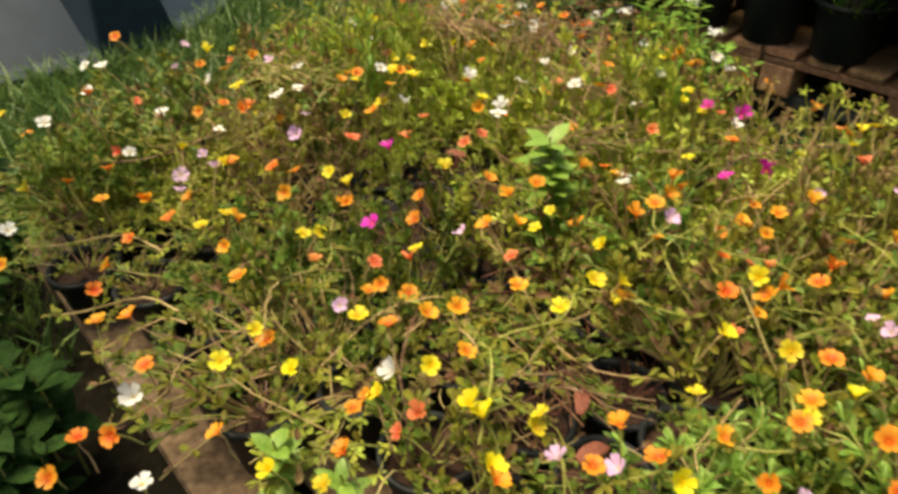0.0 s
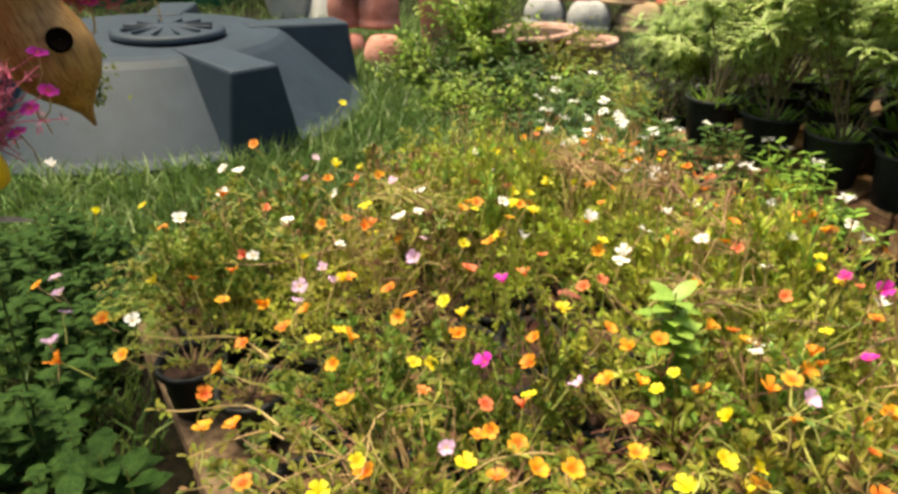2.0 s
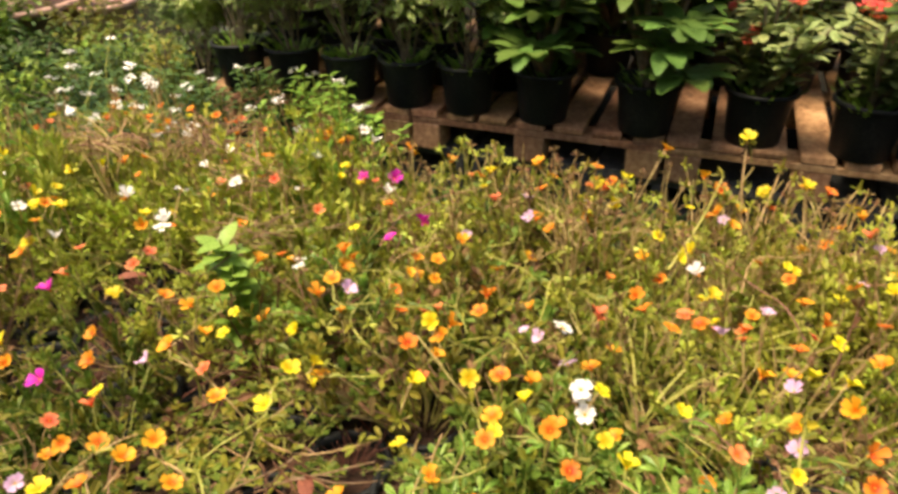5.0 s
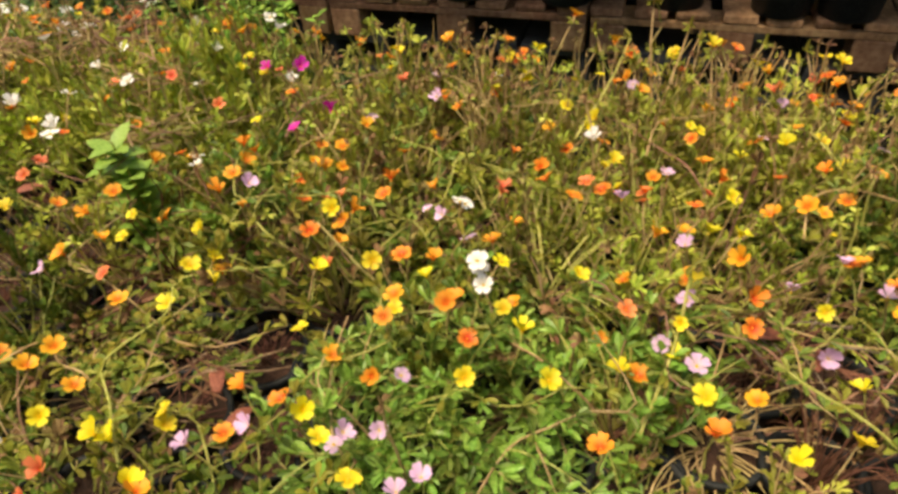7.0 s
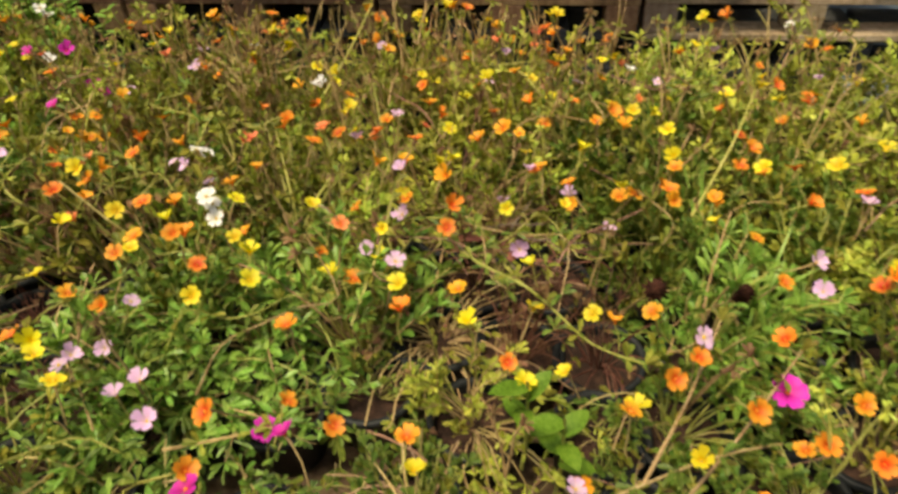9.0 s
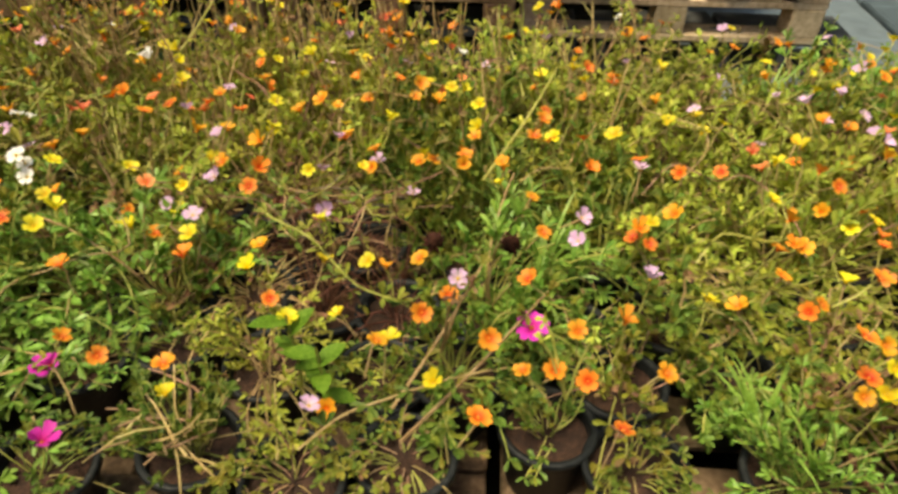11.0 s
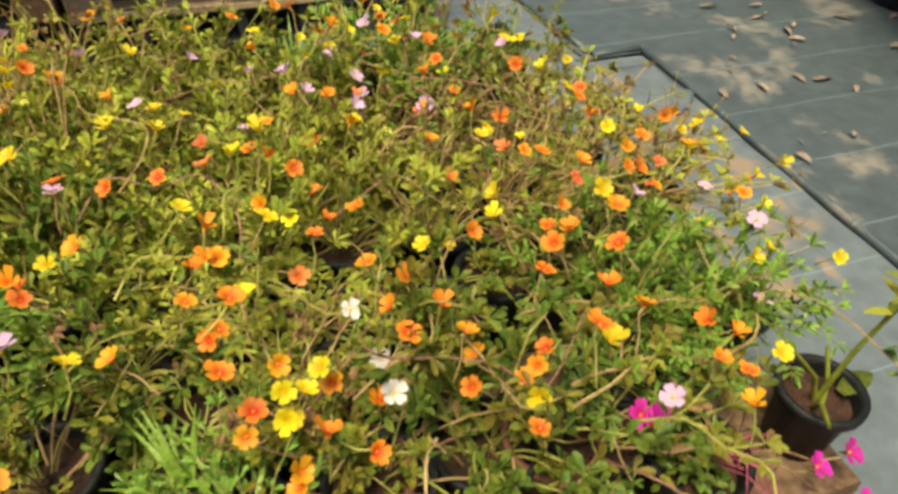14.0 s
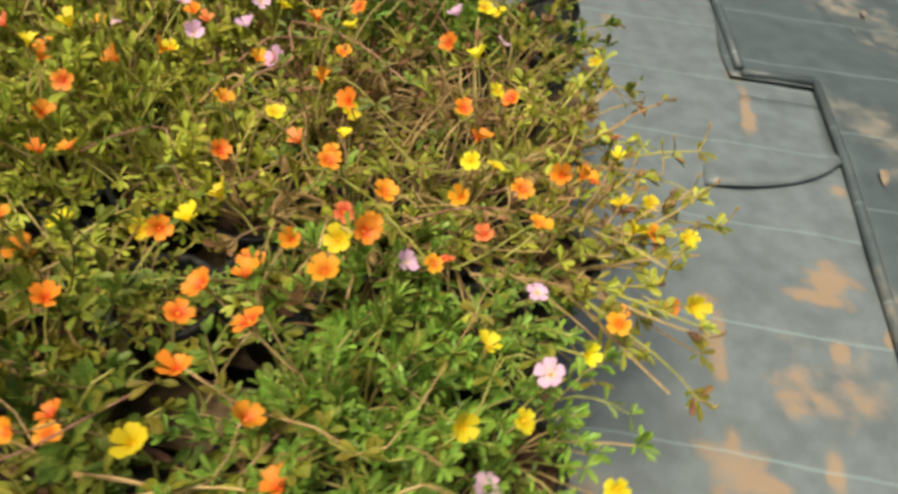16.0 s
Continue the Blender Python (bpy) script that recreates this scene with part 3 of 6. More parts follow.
# ---- pots ----
def pot_mesh(r, h, mat="black_plastic", taper=0.76, lip=0.006, sides=22, name="pot"):
    """A thin-walled nursery pot with a rolled rim."""
    m = Mesh()
    b = r * taper
    m.lathe([(b * 0.2, 0.004), (b - 0.004, 0.0), (b, 0.004), (r - 0.003, h - 0.016), (r - 0.002, h - 0.014), (r + lip, h - 0.013), (r + lip, h - 0.001),
             (r + lip - 0.003, h), (r - 0.002, h), (r - 0.004, h - 0.01), (b - 0.002, 0.008)], sides)
    return m.data(name, [mat], True)


def soil_mesh(r, seed):
    m = Mesh()
    rng = random.Random(seed)
    prof = [(r * k, 0.006 * (1 - k) + rng.uniform(-0.003, 0.003)) for k in (0.02, 0.3, 0.55, 0.8, 1.0)]
    verts = []
    for rr, z in prof:
        for j in range(14):
            a = 2 * math.pi * j / 14
            verts.append((rr * math.cos(a), rr * math.sin(a), z + rng.uniform(-0.004, 0.004) * (rr < r * 0.9)))
    faces = [(i * 14 + j, i * 14 + (j + 1) % 14, (i + 1) * 14 + (j + 1) % 14, (i + 1) * 14 + j) for i in range(4) for j in range(14)]
    m.add(verts, faces)
    m.add([(0, 0, 0.008)] + verts[:14], [(0, 1 + j, 1 + (j + 1) % 14) for j in range(14)])
    return m.data("soil", ["potting_soil"], True)


POT_R, POT_H = 0.060, 0.112
SMALL_POT = pot_mesh(POT_R, POT_H)
SMALL_SOIL = [soil_mesh(POT_R * 0.93, s) for s in range(4)]
BIG_POT = pot_mesh(0.090, 0.155, taper=0.80, lip=0.007, sides=28)
BIG_SOIL = [soil_mesh(0.079, 10 + s) for s in range(3)]


# ---- moss rose plants ----
def moss_rose(seed, leafy, dry, mats, stems, reach=1.0, upright=0.0, trails=6, broad=0.40, long=1.0):
    """Sprawling fleshy stems from the pot's middle, leaves in tufts along and at their tips. Its origin is on the soil."""
    rng = random.Random(seed)
    m = Mesh()
    bases, ways, sizes, slots = [], [], [], []

    def tuft(q, along, n, size, slot, spread=0.9):
        """Leaves round a node, all leaning the way the stem grows."""
        for _ in range(n):
            bases.append(q)
            ways.append(norm(along * rng.uniform(0.5, 1.1) + unit(rng, (-0.2, 0.8)) * spread))
            sizes.append(size * long * rng.uniform(0.7, 1.3))
            slots.append(slot if rng.random() < 0.75 else rng.choice((3, 4, 5)))

    drift = np.array([0.11, 0.0, 0.0])
    for s in range(stems + trails):
        trail = s >= stems
        a = rng.uniform(0, 2 * math.pi)
        out = rng.uniform(0.15, 1.0) ** 0.7
        length = rng.uniform(0.11, 0.235) * (0.8 + 0.4 * out)
        lift = (1.15 - 0.75 * out) * rng.uniform(0.75, 1.25) + upright * rng.uniform(0.1, 0.6)
        if trail:
            length, lift, out = rng.uniform(0.18, 0.29), rng.uniform(0.8, 1.4), 1.0
        d = norm([math.cos(a) * out * reach, math.sin(a) * out * reach, lift + 0.35])
        p = np.array([math.cos(a) * rng.uniform(0, 0.035), math.sin(a) * rng.uniform(0, 0.035), -0.005])
        pts = [p.copy()]
        steps = 8 if trail else 6
        wander = 0.11 if trail else 0.22
        for i in range(steps):
            fall = -0.24 if trail and i > 1 else 0.0
            d = norm(d + np.array([rng.uniform(-wander, wander), rng.uniform(-wander, wander), rng.uniform(-0.28, 0.12) + fall + upright * 0.15]) + drift)
            p = p + d * length / steps
            p[2] = max(p[2], -0.03 if np.hypot(p[0], p[1]) > 0.07 else 0.006)
            if trail:
                p[2] = min(p[2], 0.205)
            pts.append(p.copy())
        pts = np.array(pts)
        is_dry = rng.random() < (0.35 + 0.5 * dry if trail else dry)
        slot = rng.choice((0, 0, 0, 2)) if is_dry else (1 if rng.random() < 0.6 else 2)
        m.tube(pts, 0.0021 if trail else 0.0023, 0.0013, 4, slot)
        main = 3 if rng.random() < 0.62 else (4 if rng.random() < 0.6 else 5)
        nodes = int(leafy * (0.3 if is_dry else 1.0) * rng.uniform(0.7, 1.3) / 5.5 + 0.5)
        for k in range(nodes):
            t = rng.uniform(0.3, 0.97) ** 0.7 * steps
            i = min(int(t), steps - 1)
            q = pts[i] + (pts[i + 1] - pts[i]) * (t - i)
            tuft(q, norm(pts[i + 1] - pts[i]), rng.randint(3, 4), 0.0255, main)
        if not is_dry or rng.random() < 0.4:
            tuft(pts[-1], norm(pts[-1] - pts[-2]), 6, 0.0225, main, 0.85)
        if rng.random() < 0.30 + upright * 0.5:
            # bare flower stalk with a closed bud
            q = pts[-1]
            e = q + np.array([rng.uniform(-0.02, 0.02), rng.uniform(-0.02, 0.02), rng.uniform(0.015, 0.045) * (1 + upright)])
            m.tube([q, (q + e) / 2 + [0.003, 0, 0], e], 0.0013, 0.001, 3, 0)
            m.tube([e, e + [0, 0, 0.005], e + [0.001, 0, 0.011]], 0.0030, 0.0006, 4, 4 if rng.random() < 0.5 else 0)
    bases, ways, sizes, slots = np.array(bases), np.array(ways), np.array(sizes), np.array(slots)
    roll = np.array([rng.uniform(-0.7, 0.7) for _ in range(len(bases))])
    for s in (3, 4, 5):
        k = slots == s
        m.leaves(bases[k], ways[k], sizes[k], sizes[k] * broad, s, roll=roll[k])
    return m.data("foliage", mats)


OLIVE = ["stem_tan", "stem_green", "stem_pink", "leaf_olive", "leaf_green", "leaf_brown"]
GREEN = ["stem_tan", "stem_green", "stem_green", "leaf_green", "leaf_olive", "leaf_green"]
DULL = ["stem_tan", "stem_green", "stem_pink", "leaf_olive", "leaf_green", "leaf_brown"]
LIME = ["stem_tan", "stem_green", "stem_tan", "leaf_lime", "leaf_lime", "leaf_olive"]
LUSH = ["stem_green", "stem_green", "stem_green", "leaf_lime", "weed_green", "leaf_lime"]
STALK = ["stem_tan", "stem_green", "stem_tan", "leaf_olive", "leaf_lime", "leaf_brown"]
WITHERED = ["brown_stem", "stem_pink", "brown_stem", "leaf_brown", "leaf_olive", "leaf_brown"]
FRESH = ["stem_green", "stem_green", "stem_tan", "weed_green", "leaf_green", "weed_green"]
DRY = ["stem_tan", "stem_pink", "stem_tan", "leaf_brown", "leaf_olive", "leaf_brown"]
KINDS = {
    "olive": [moss_rose(100 + i, 22, 0.30, OLIVE, 29, trails=6) for i in range(6)],
    "green": [moss_rose(200 + i, 27, 0.06, GREEN, 29, trails=5) for i in range(4)],
    "lime": [moss_rose(300 + i, 26, 0.18, LIME, 33, trails=6, broad=0.31) for i in range(3)],
    "lush": [moss_rose(350 + i, 28, 0.0, LUSH, 46, 0.95, 0.25, 8, broad=0.27, long=1.25) for i in range(3)],
    "dry": [moss_rose(400 + i, 6, 0.85, DRY, 36, trails=12) for i in range(4)],
    "stalky": [moss_rose(500 + i, 18, 0.45, STALK, 34, 0.95, 0.35, 7, broad=0.31) for i in range(4)],
    "withered": [moss_rose(670 + i, 6, 0.85, WITHERED, 26, trails=8) for i in range(3)],
    "fresh": [moss_rose(650 + i, 26, 0.0, FRESH, 34, trails=8, broad=0.27, long=1.2) for i in range(3)],
    "sparse": [moss_rose(600 + i, 24, 0.10, GREEN if i % 3 == 2 else DULL, 17, trails=6) for i in range(5)],
}
LABELS = {
    "olive": "sprawling olive-green moss rose in a black nursery pot",
    "green": "fresh green moss rose with thick foliage in a black pot",
    "lime": "pale lime-green moss rose in a black nursery pot",
    "lush": "bright lime-green moss rose of new upright shoots",
    "withered": "withered moss rose of thin red-brown stems in a pot",
    "fresh": "fresh bright green moss rose with dense fine leaves",
    "sparse": "thinly grown green moss rose in a black pot",
    "dry": "half-dry moss rose of tangled tan stems in a black pot",
    "stalky": "moss rose with tall bare tan stalks in a black pot",
}
# patches of the bed: middle, radius, kind
PATCHES = (
    (0.02, 0.98, 0.20, "olive"), (0.80, 1.05, 0.15, "green"), (1.36, 0.86, 0.14, "lime"), (1.50, 1.05, 0.12, "lime"), (0.90, 1.38, 0.14, "lime"),
    (-0.82, 1.18, 0.24, "lime"), (-0.45, 1.30, 0.12, "lime"), (-0.55, 1.16, 0.12, "lime"), (-0.30, 1.36, 0.13, "lime"), (0.62, 0.60, 0.10, "lime"), (0.5, 1.15, 0.1, "lime"), (1.05, 1.2, 0.12, "lime"), (-0.20, 1.28, 0.16, "lime"), (-0.42, 1.02, 0.13, "lime"), (-0.98, 0.62, 0.12, "lime"),
    (-0.72, 1.38, 0.16, "dry"), (-1.05, 0.86, 0.17, "dry"), (-0.42, 1.22, 0.12, "dry"), (-0.55, 0.43, 0.10, "lime"), (-1.1, 0.42, 0.2, "green"), (-0.95, 0.50, 0.14, "lime"),
    (0.62, 0.80, 0.14, "dry"), (0.08, 0.84, 0.12, "green"), (0.10, 1.38, 0.2, "stalky"), (0.35, 1.38, 0.2, "stalky"), (-0.1, 1.08, 0.14, "stalky"),
    (0.28, 0.60, 0.20, "green"), (0.45, 0.72, 0.15, "green"), (0.98, 0.98, 0.16, "green"), (0.95, 0.80, 0.14, "green"),
    (1.86, 0.66, 0.17, "green"), (1.20, 0.50, 0.14, "green"), (1.30, 1.36, 0.16, "lime"), (1.72, 1.38, 0.16, "fresh"),
    (1.9, 0.98, 0.15, "stalky"), (0.8, 1.40, 0.16, "stalky"), (-0.62, 0.62, 0.12, "green"), (1.78, 1.10, 0.14, "dry"),
)
# pots that stand nearly bare: their soil and rim show
BARE = ((-0.935, 0.306), (-0.80, 0.380), (0.99, 0.556), (0.68, 0.475), (0.372, 0.467), (0.763, 0.634), (0.466, 0.685),
        (1.04, 0.732), (1.80, 0.615), (1.575, 0.738), (-0.715, 0.775), (1.10, 0.505))


def kind_at(x, y, rng):
    for px, py, r in ((1.87, 0.68, 0.16), (0.30, 0.65, 0.15), (0.47, 0.74, 0.09), (0.13, 0.69, 0.08), (0.54, 0.66, 0.07), (0.97, 0.86, 0.12), (1.22, 0.50, 0.10), (0.14, 0.60, 0.10)):
        if math.hypot(x - px, y - py) < r:
            return "fresh"
    for px, py, r in ((-0.10, 0.69, 0.125), (0.70, 0.86, 0.13), (-0.76, 1.40, 0.09), (-0.30, 0.88, 0.09)):
        if math.hypot(x - px, y - py) < r:
            return "withered"
    if y < 0.64 and rng.random() < 0.75 and not (x < -0.3 and y > 0.45):
        return "sparse"
    for px, py, r, k in PATCHES:
        if math.hypot(x - px, y - py) < r * rng.uniform(0.75, 1.1):
            return k
    u = rng.random()
    if y > 1.0:
        lime = 0.66 if x < 0.3 else 0.6
        return "lime" if u < lime else "stalky" if u < 0.82 and x < 1.1 else "olive" if u < (0.9 if x < 1 else 0.8) else "dry"
    if y > 0.8:
        return "lime" if u < (0.5 if x < 0 else 0.22) else "olive" if u < 0.70 else "green" if u < 0.88 else "dry"
    return "olive" if u < 0.45 else "green" if u < 0.88 else "dry" if u < 0.97 else "lime"


PLANTS = []
rng = random.Random(11)
PITCH = 0.127
for j in range(9):
    for i in range(28):
        x = -1.30 + i * PITCH + (0.5 * PITCH if j % 2 else 0) + rng.uniform(-0.016, 0.016)
        y = 0.385 + j * 0.129 + rng.uniform(-0.012, 0.012)
        near = 0.36 if x < -0.35 else 0.42 if x < 1.3 else 0.505
        if x > (1.93 if y > 1.12 else 2.03) or y < near or (x > 1.72 and y < 0.60) or (x < -1.12 and y > 1.3):
            continue
        if any(math.hypot(x - a, y - b) < (0.118 if b < 0.4 or -0.7 < a < -0.5 else 0.1) for a, b in BARE):
            continue
        PLANTS.append((x, y, kind_at(x, y, rng), 1.0))
for x, y in ((1.84, 0.62), (1.77, 0.57)):
    PLANTS.append((x, y, "fresh", 1.0))
for x, y in ((-1.05, 0.425), (-1.155, 0.37), (-1.23, 0.44), (-0.69, 0.48)):
    PLANTS.append((x, y, "green", 1.0))
for x, y in BARE:
    PLANTS.append((x, y, "bare", 0.5))

# pots with new pale growth
NEW_GROWTH = ((-1.08, 1.05, 0.14, "lush"), (-0.54, 1.30, 0.13, "lush"), (-0.33, 1.22, 0.12, "lime"), (-0.20, 1.10, 0.09, "fresh"), (-0.48, 0.76, 0.05, "green"))


# dark hollows of the bed, where the plants have withered: from, to, radius
HOLLOWS = (((-0.60, 0.85), (-0.69, 0.98), 0.105), ((-0.13, 0.665), (-0.06, 0.70), 0.075), ((0.67, 0.945), (0.80, 0.955), 0.062))


def near_hollow(x, y):
    p = Vector((x, y))
    for a, b, r in HOLLOWS:
        a, b = Vector(a), Vector(b)
        t = min(1.0, max(0.0, (p - a).dot(b - a) / (b - a).length_squared))
        if (p - a.lerp(b, t)).length < r:
            return True
    return False


ROOTS = []
for x, y, k, s in PLANTS:
    # stems lean outwards near the ends and the front, any way elsewhere
    away = math.degrees(math.atan2(y - 0.95, x - 0.35))
    turn = away + rng.gauss(0, 45) if x > 1.35 or x < -0.8 or y < 0.5 else rng.uniform(0, 360)
    low = near_hollow(x, y)
    label = "withered low moss rose in a black nursery pot" if low else "nearly bare black nursery pot of reddish soil" if k == "bare" else LABELS[k]
    lean = (rng.uniform(-4, 4), rng.uniform(-4, 4))
    soil = rng.choice(SMALL_SOIL)
    me = rng.choice(KINDS["sparse" if k == "bare" else k])
    fresh = 1.0
    for px, py, r, other in NEW_GROWTH:
        if k != "bare" and not low and math.hypot(x - px, y - py) < r:
            me, label, fresh = KINDS[other][int(x * 97) % 3], LABELS[other], 1.14 if other == "lush" else 1.0
    tall = fresh * (canopy(x, y) - DECK - 0.09) / 0.185
    thin = k != "bare" and rng.random() < (0.26 if y < 0.95 else 0.10)
    hollow = 1.0 + (0.55 if y < 0.95 else 0.2) * min(0.12, noise.noise((x * 4.9, y * 4.9, 2.7)))
    w = 0.5 if k == "bare" else rng.uniform(0.72, 0.82) if thin else rng.uniform(0.74, 1.0) * (0.85 if y < 0.5 and x > 0.2 else 1.0)
    h = 0.4 if k == "bare" else tall * (0.38 if thin else hollow) * rng.uniform(0.88, 1.06)
    if x > 1.82 and 0.80 < y < 1.12 and not thin:
        w *= 1.12
    if k != "bare" and -1.0 < x < -0.56 and y < 0.45:
        # the board is empty here
        ROOTS.append((x, y, None))
        continue
    if k == "fresh" and x > 1.7:
        w *= 0.78
    if any(near_hollow(x + dx, y + dy) for dx, dy in ((0.08, 0), (-0.08, 0), (0, 0.08), (0, -0.08), (0, 0.14))):
        w, h = w * 0.58, h * (0.9 if y < 0.85 else 1.0)
    elif k != "bare" and y < 0.72 and any(math.hypot(x - a, y - b) < 0.19 for a, b in ((0.98, 0.557), (1.11, 0.50), (0.69, 0.48), (0.37, 0.47), (-0.94, 0.304), (-0.80, 0.38), (-0.72, 0.34))):
        w, h = w * 0.74, h * 0.72
    elif math.hypot(x + 0.48, y - 0.76) < 0.05:
        h *= 0.8
    root = thing("moss_rose", label, "potted flower", pose(x, y, DECK, lean[0], lean[1], turn), "pots of the flower bed")
    part("pot", SMALL_POT, root)
    if low:
        me, w, h = KINDS["withered"][int(x * 91) % 3], 0.42, 0.34
    part("soil", soil, root, m=pose(0, 0, POT_H - 0.022))
    part("foliage", me, root, m=Matrix.LocRotScale((0, 0, POT_H - 0.018), None, (w, w, h)))
    ROOTS.append((x, y, None if low else root))


def stalk_mesh(seed, tall, green):
    """A bare stalk that forks into small buds with a ruff of bracts."""
    rng = random.Random(seed)
    m = Mesh()
    b, w = [], []
    for k in range(rng.choice((1, 1, 2, 3))):
        h = tall * rng.uniform(0.75, 1.0)
        o = (rng.uniform(-0.3, 0.3) * h, rng.uniform(-0.3, 0.3) * h)
        fork = np.array([o[0] * 0.35, o[1] * 0.35, h * 0.45])
        end = np.array([o[0], o[1], h])
        m.tube([(0, 0, 0), fork * 0.5 + [0.002, 0, 0], fork, (fork + end) / 2 + [0.0, 0.003, 0.004], end], 0.0021, 0.0014, 4, 0)
        m.tube([end, end + [0, 0, 0.005], end + [0.001, 0, 0.013]], 0.0034, 0.0008, 5, 1)
        for q in range(5):
            b.append(end)
            w.append(unit(rng, (-0.1, 0.6)))
    m.leaves(b, w, 0.014, 0.005, 1)
    return m.data("flower_stalk", ["stem_green", "leaf_lime"] if green else ["stem_tan", "leaf_brown"])


STALKS = [stalk_mesh(900 + i, (0.10, 0.13, 0.16, 0.12)[i % 4], i % 4 == 3) for i in range(8)]
for x, y, root in ROOTS:
    for k in range(rng.choice((0, 0, 1)) if x > 1.15 or y < 1.15 else 5 if y > 1.3 else 3):
        q = (x + rng.uniform(-0.06, 0.06), y + rng.uniform(-0.05, 0.06))
        stalk, turned = rng.choice(STALKS), pose(q[0], q[1], canopy(*q) - 0.075, rng.uniform(-14, 14), rng.uniform(-14, 14), rng.uniform(0, 360))
        if root:
            part("flower_stalk", stalk, root, "", root.matrix_basis.inverted() @ turned)


# ---- flowers ----
def flower_mesh(seed, colour, eye, cup, radius=0.0162, petals=5, stalk=True):
    """Five broad notched petals round a tuft of stamens, on a thin stalk. Its origin is the flower's middle."""
    rng = random.Random(seed)
    m = Mesh()
    for i in range(petals):
        a = 2 * math.pi * (i + rng.uniform(-0.08, 0.08)) / petals
        c, s = math.cos(a), math.sin(a)
        r = radius * rng.uniform(0.9, 1.08)
        tilt = cup + rng.uniform(-0.15, 0.15)

        curl = rng.uniform(0.05, 0.22)

        def at(u, v):
            rise = r * math.tan(tilt) * (u ** 0.75 * 0.85) - r * curl * max(0.0, u - 0.6) * 1.5
            return (c * u * r - s * v * r, s * u * r + c * v * r, rise + v * v * r * 0.55)

        rows = [[at(u, half * k / 2) for k in (-2, -1, 0, 1, 2)] for u, half in ((0.06, 0.06), (0.28, 0.22), (0.54, 0.385), (0.80, 0.46))]
        rows.append([at(0.93, -0.39), at(1.04, -0.22), at(1.0, 0.0), at(1.05, 0.22), at(0.93, 0.39)])
        verts = [p for row in rows for p in row]
        faces = [(q * 5 + k, q * 5 + k + 1, q * 5 + k + 6, q * 5 + k + 5) for q in range(4) for k in range(4)]
        m.add(verts, faces, 0)
    m.lathe([(0.0004, 0.0052), (0.0016, 0.0042), (0.0028, 0.0014), (0.0026, -0.001)], 7, 1)
    m.tube([(0, 0, -0.001), (0.002, 0.001, -0.006), (0.003, 0.002, -0.012)], 0.0030, 0.0016, 5, 2)
    bend = rng.uniform(-0.012, 0.012)
    if stalk:
        m.tube([(0.003, 0.002, -0.011), (0.004 + bend, 0.004, -0.035), (0.002 + bend * 1.5, 0.004 - bend, -0.068)], 0.0015, 0.0017, 3, 2)
    return m.data("flower", [colour, eye, "stem_green" if seed % 2 else "stem_tan"], True)


EYES = {"orange": "red_eye", "coral": "red_eye", "yellow": "yellow_eye", "white": "yellow_eye", "lilac": "yellow_eye", "magenta": "red_eye"}
LOW_MAGENTA = flower_mesh(91, "magenta", "red_eye", 0.6, stalk=False)
FLOWERS = {c: [flower_mesh(i + 10 * n, c, EYES[c], cup) for i, cup in enumerate((0.38, 0.55, 0.75, 0.95))] for n, c in enumerate(EYES)}

# open flowers along (x) and across (y) the bed, at the height of the canopy
orange_a = (
    (-1.53, 0.64), (-1.26, 0.48), (-1.21, 0.34), (-1.08, 0.1), (-0.97, 0.34), (-0.93, 0.4), (-0.92, 0.66), (-0.9, 0.89), (-0.89, 0.18),
    (-0.85, 0.36), (-0.82, 0.11), (-0.81, 0.41), (-0.8, 0.42), (-0.78, 0.19), (-0.78, 0.56), (-0.72, 0.42), (-0.7, 0.6), (-0.69, 0.31),
    (-0.66, 0.62), (-0.63, 0.27), (-0.62, 0.49), (-0.6, 0.98), (-0.56, 0.25), (-0.56, 0.29), (-0.46, 0.27), (-0.43, 1.44), (-0.42, 0.68),
    (-0.41, 0.82), (-0.4, 0.17), (-0.37, 0.13), (-0.37, 0.2), (-0.37, 0.83), (-0.36, 0.88), (-0.35, 0.54), (-0.35, 0.56), (-0.32, 1.0),
    (-0.3, 0.29), (-0.29, 0.99), (-0.28, 0.52), (-0.24, 0.6), (-0.22, 0.42), (-0.22, 0.44), (-0.2, 0.92), (-0.2, 1.0), (-0.19, 1.02),
)
orange_b = (
    (-0.18, 0.38), (-0.15, 0.9), (-0.11, 0.77), (-0.1, 1.07), (-0.07, 0.94), (-0.06, 1.07), (-0.04, 0.47), (-0.04, 1.13), (-0.02, 0.86),
    (0.0, 1.49), (0.01, 0.61), (0.02, 0.55), (0.02, 0.86), (0.02, 0.89), (0.02, 0.92), (0.03, 1.4), (0.05, 0.97), (0.05, 1.0),
    (0.06, 0.61), (0.08, 1.13), (0.09, 0.68), (0.12, 0.85), (0.12, 1.0), (0.13, 0.79), (0.14, 1.3), (0.15, 0.66), (0.16, 0.86),
    (0.23, 0.91), (0.24, 0.74), (0.25, 0.96), (0.26, 1.1), (0.26, 1.2), (0.28, 0.81), (0.32, 1.04), (0.33, 0.46), (0.36, 1.06),
    (0.39, 1.36), (0.41, 0.55), (0.42, 1.07), (0.43, 1.11), (0.44, 0.96), (0.44, 1.26), (0.47, 0.52), (0.48, 0.99), (0.48, 1.21),
    (0.49, 1.04),
)
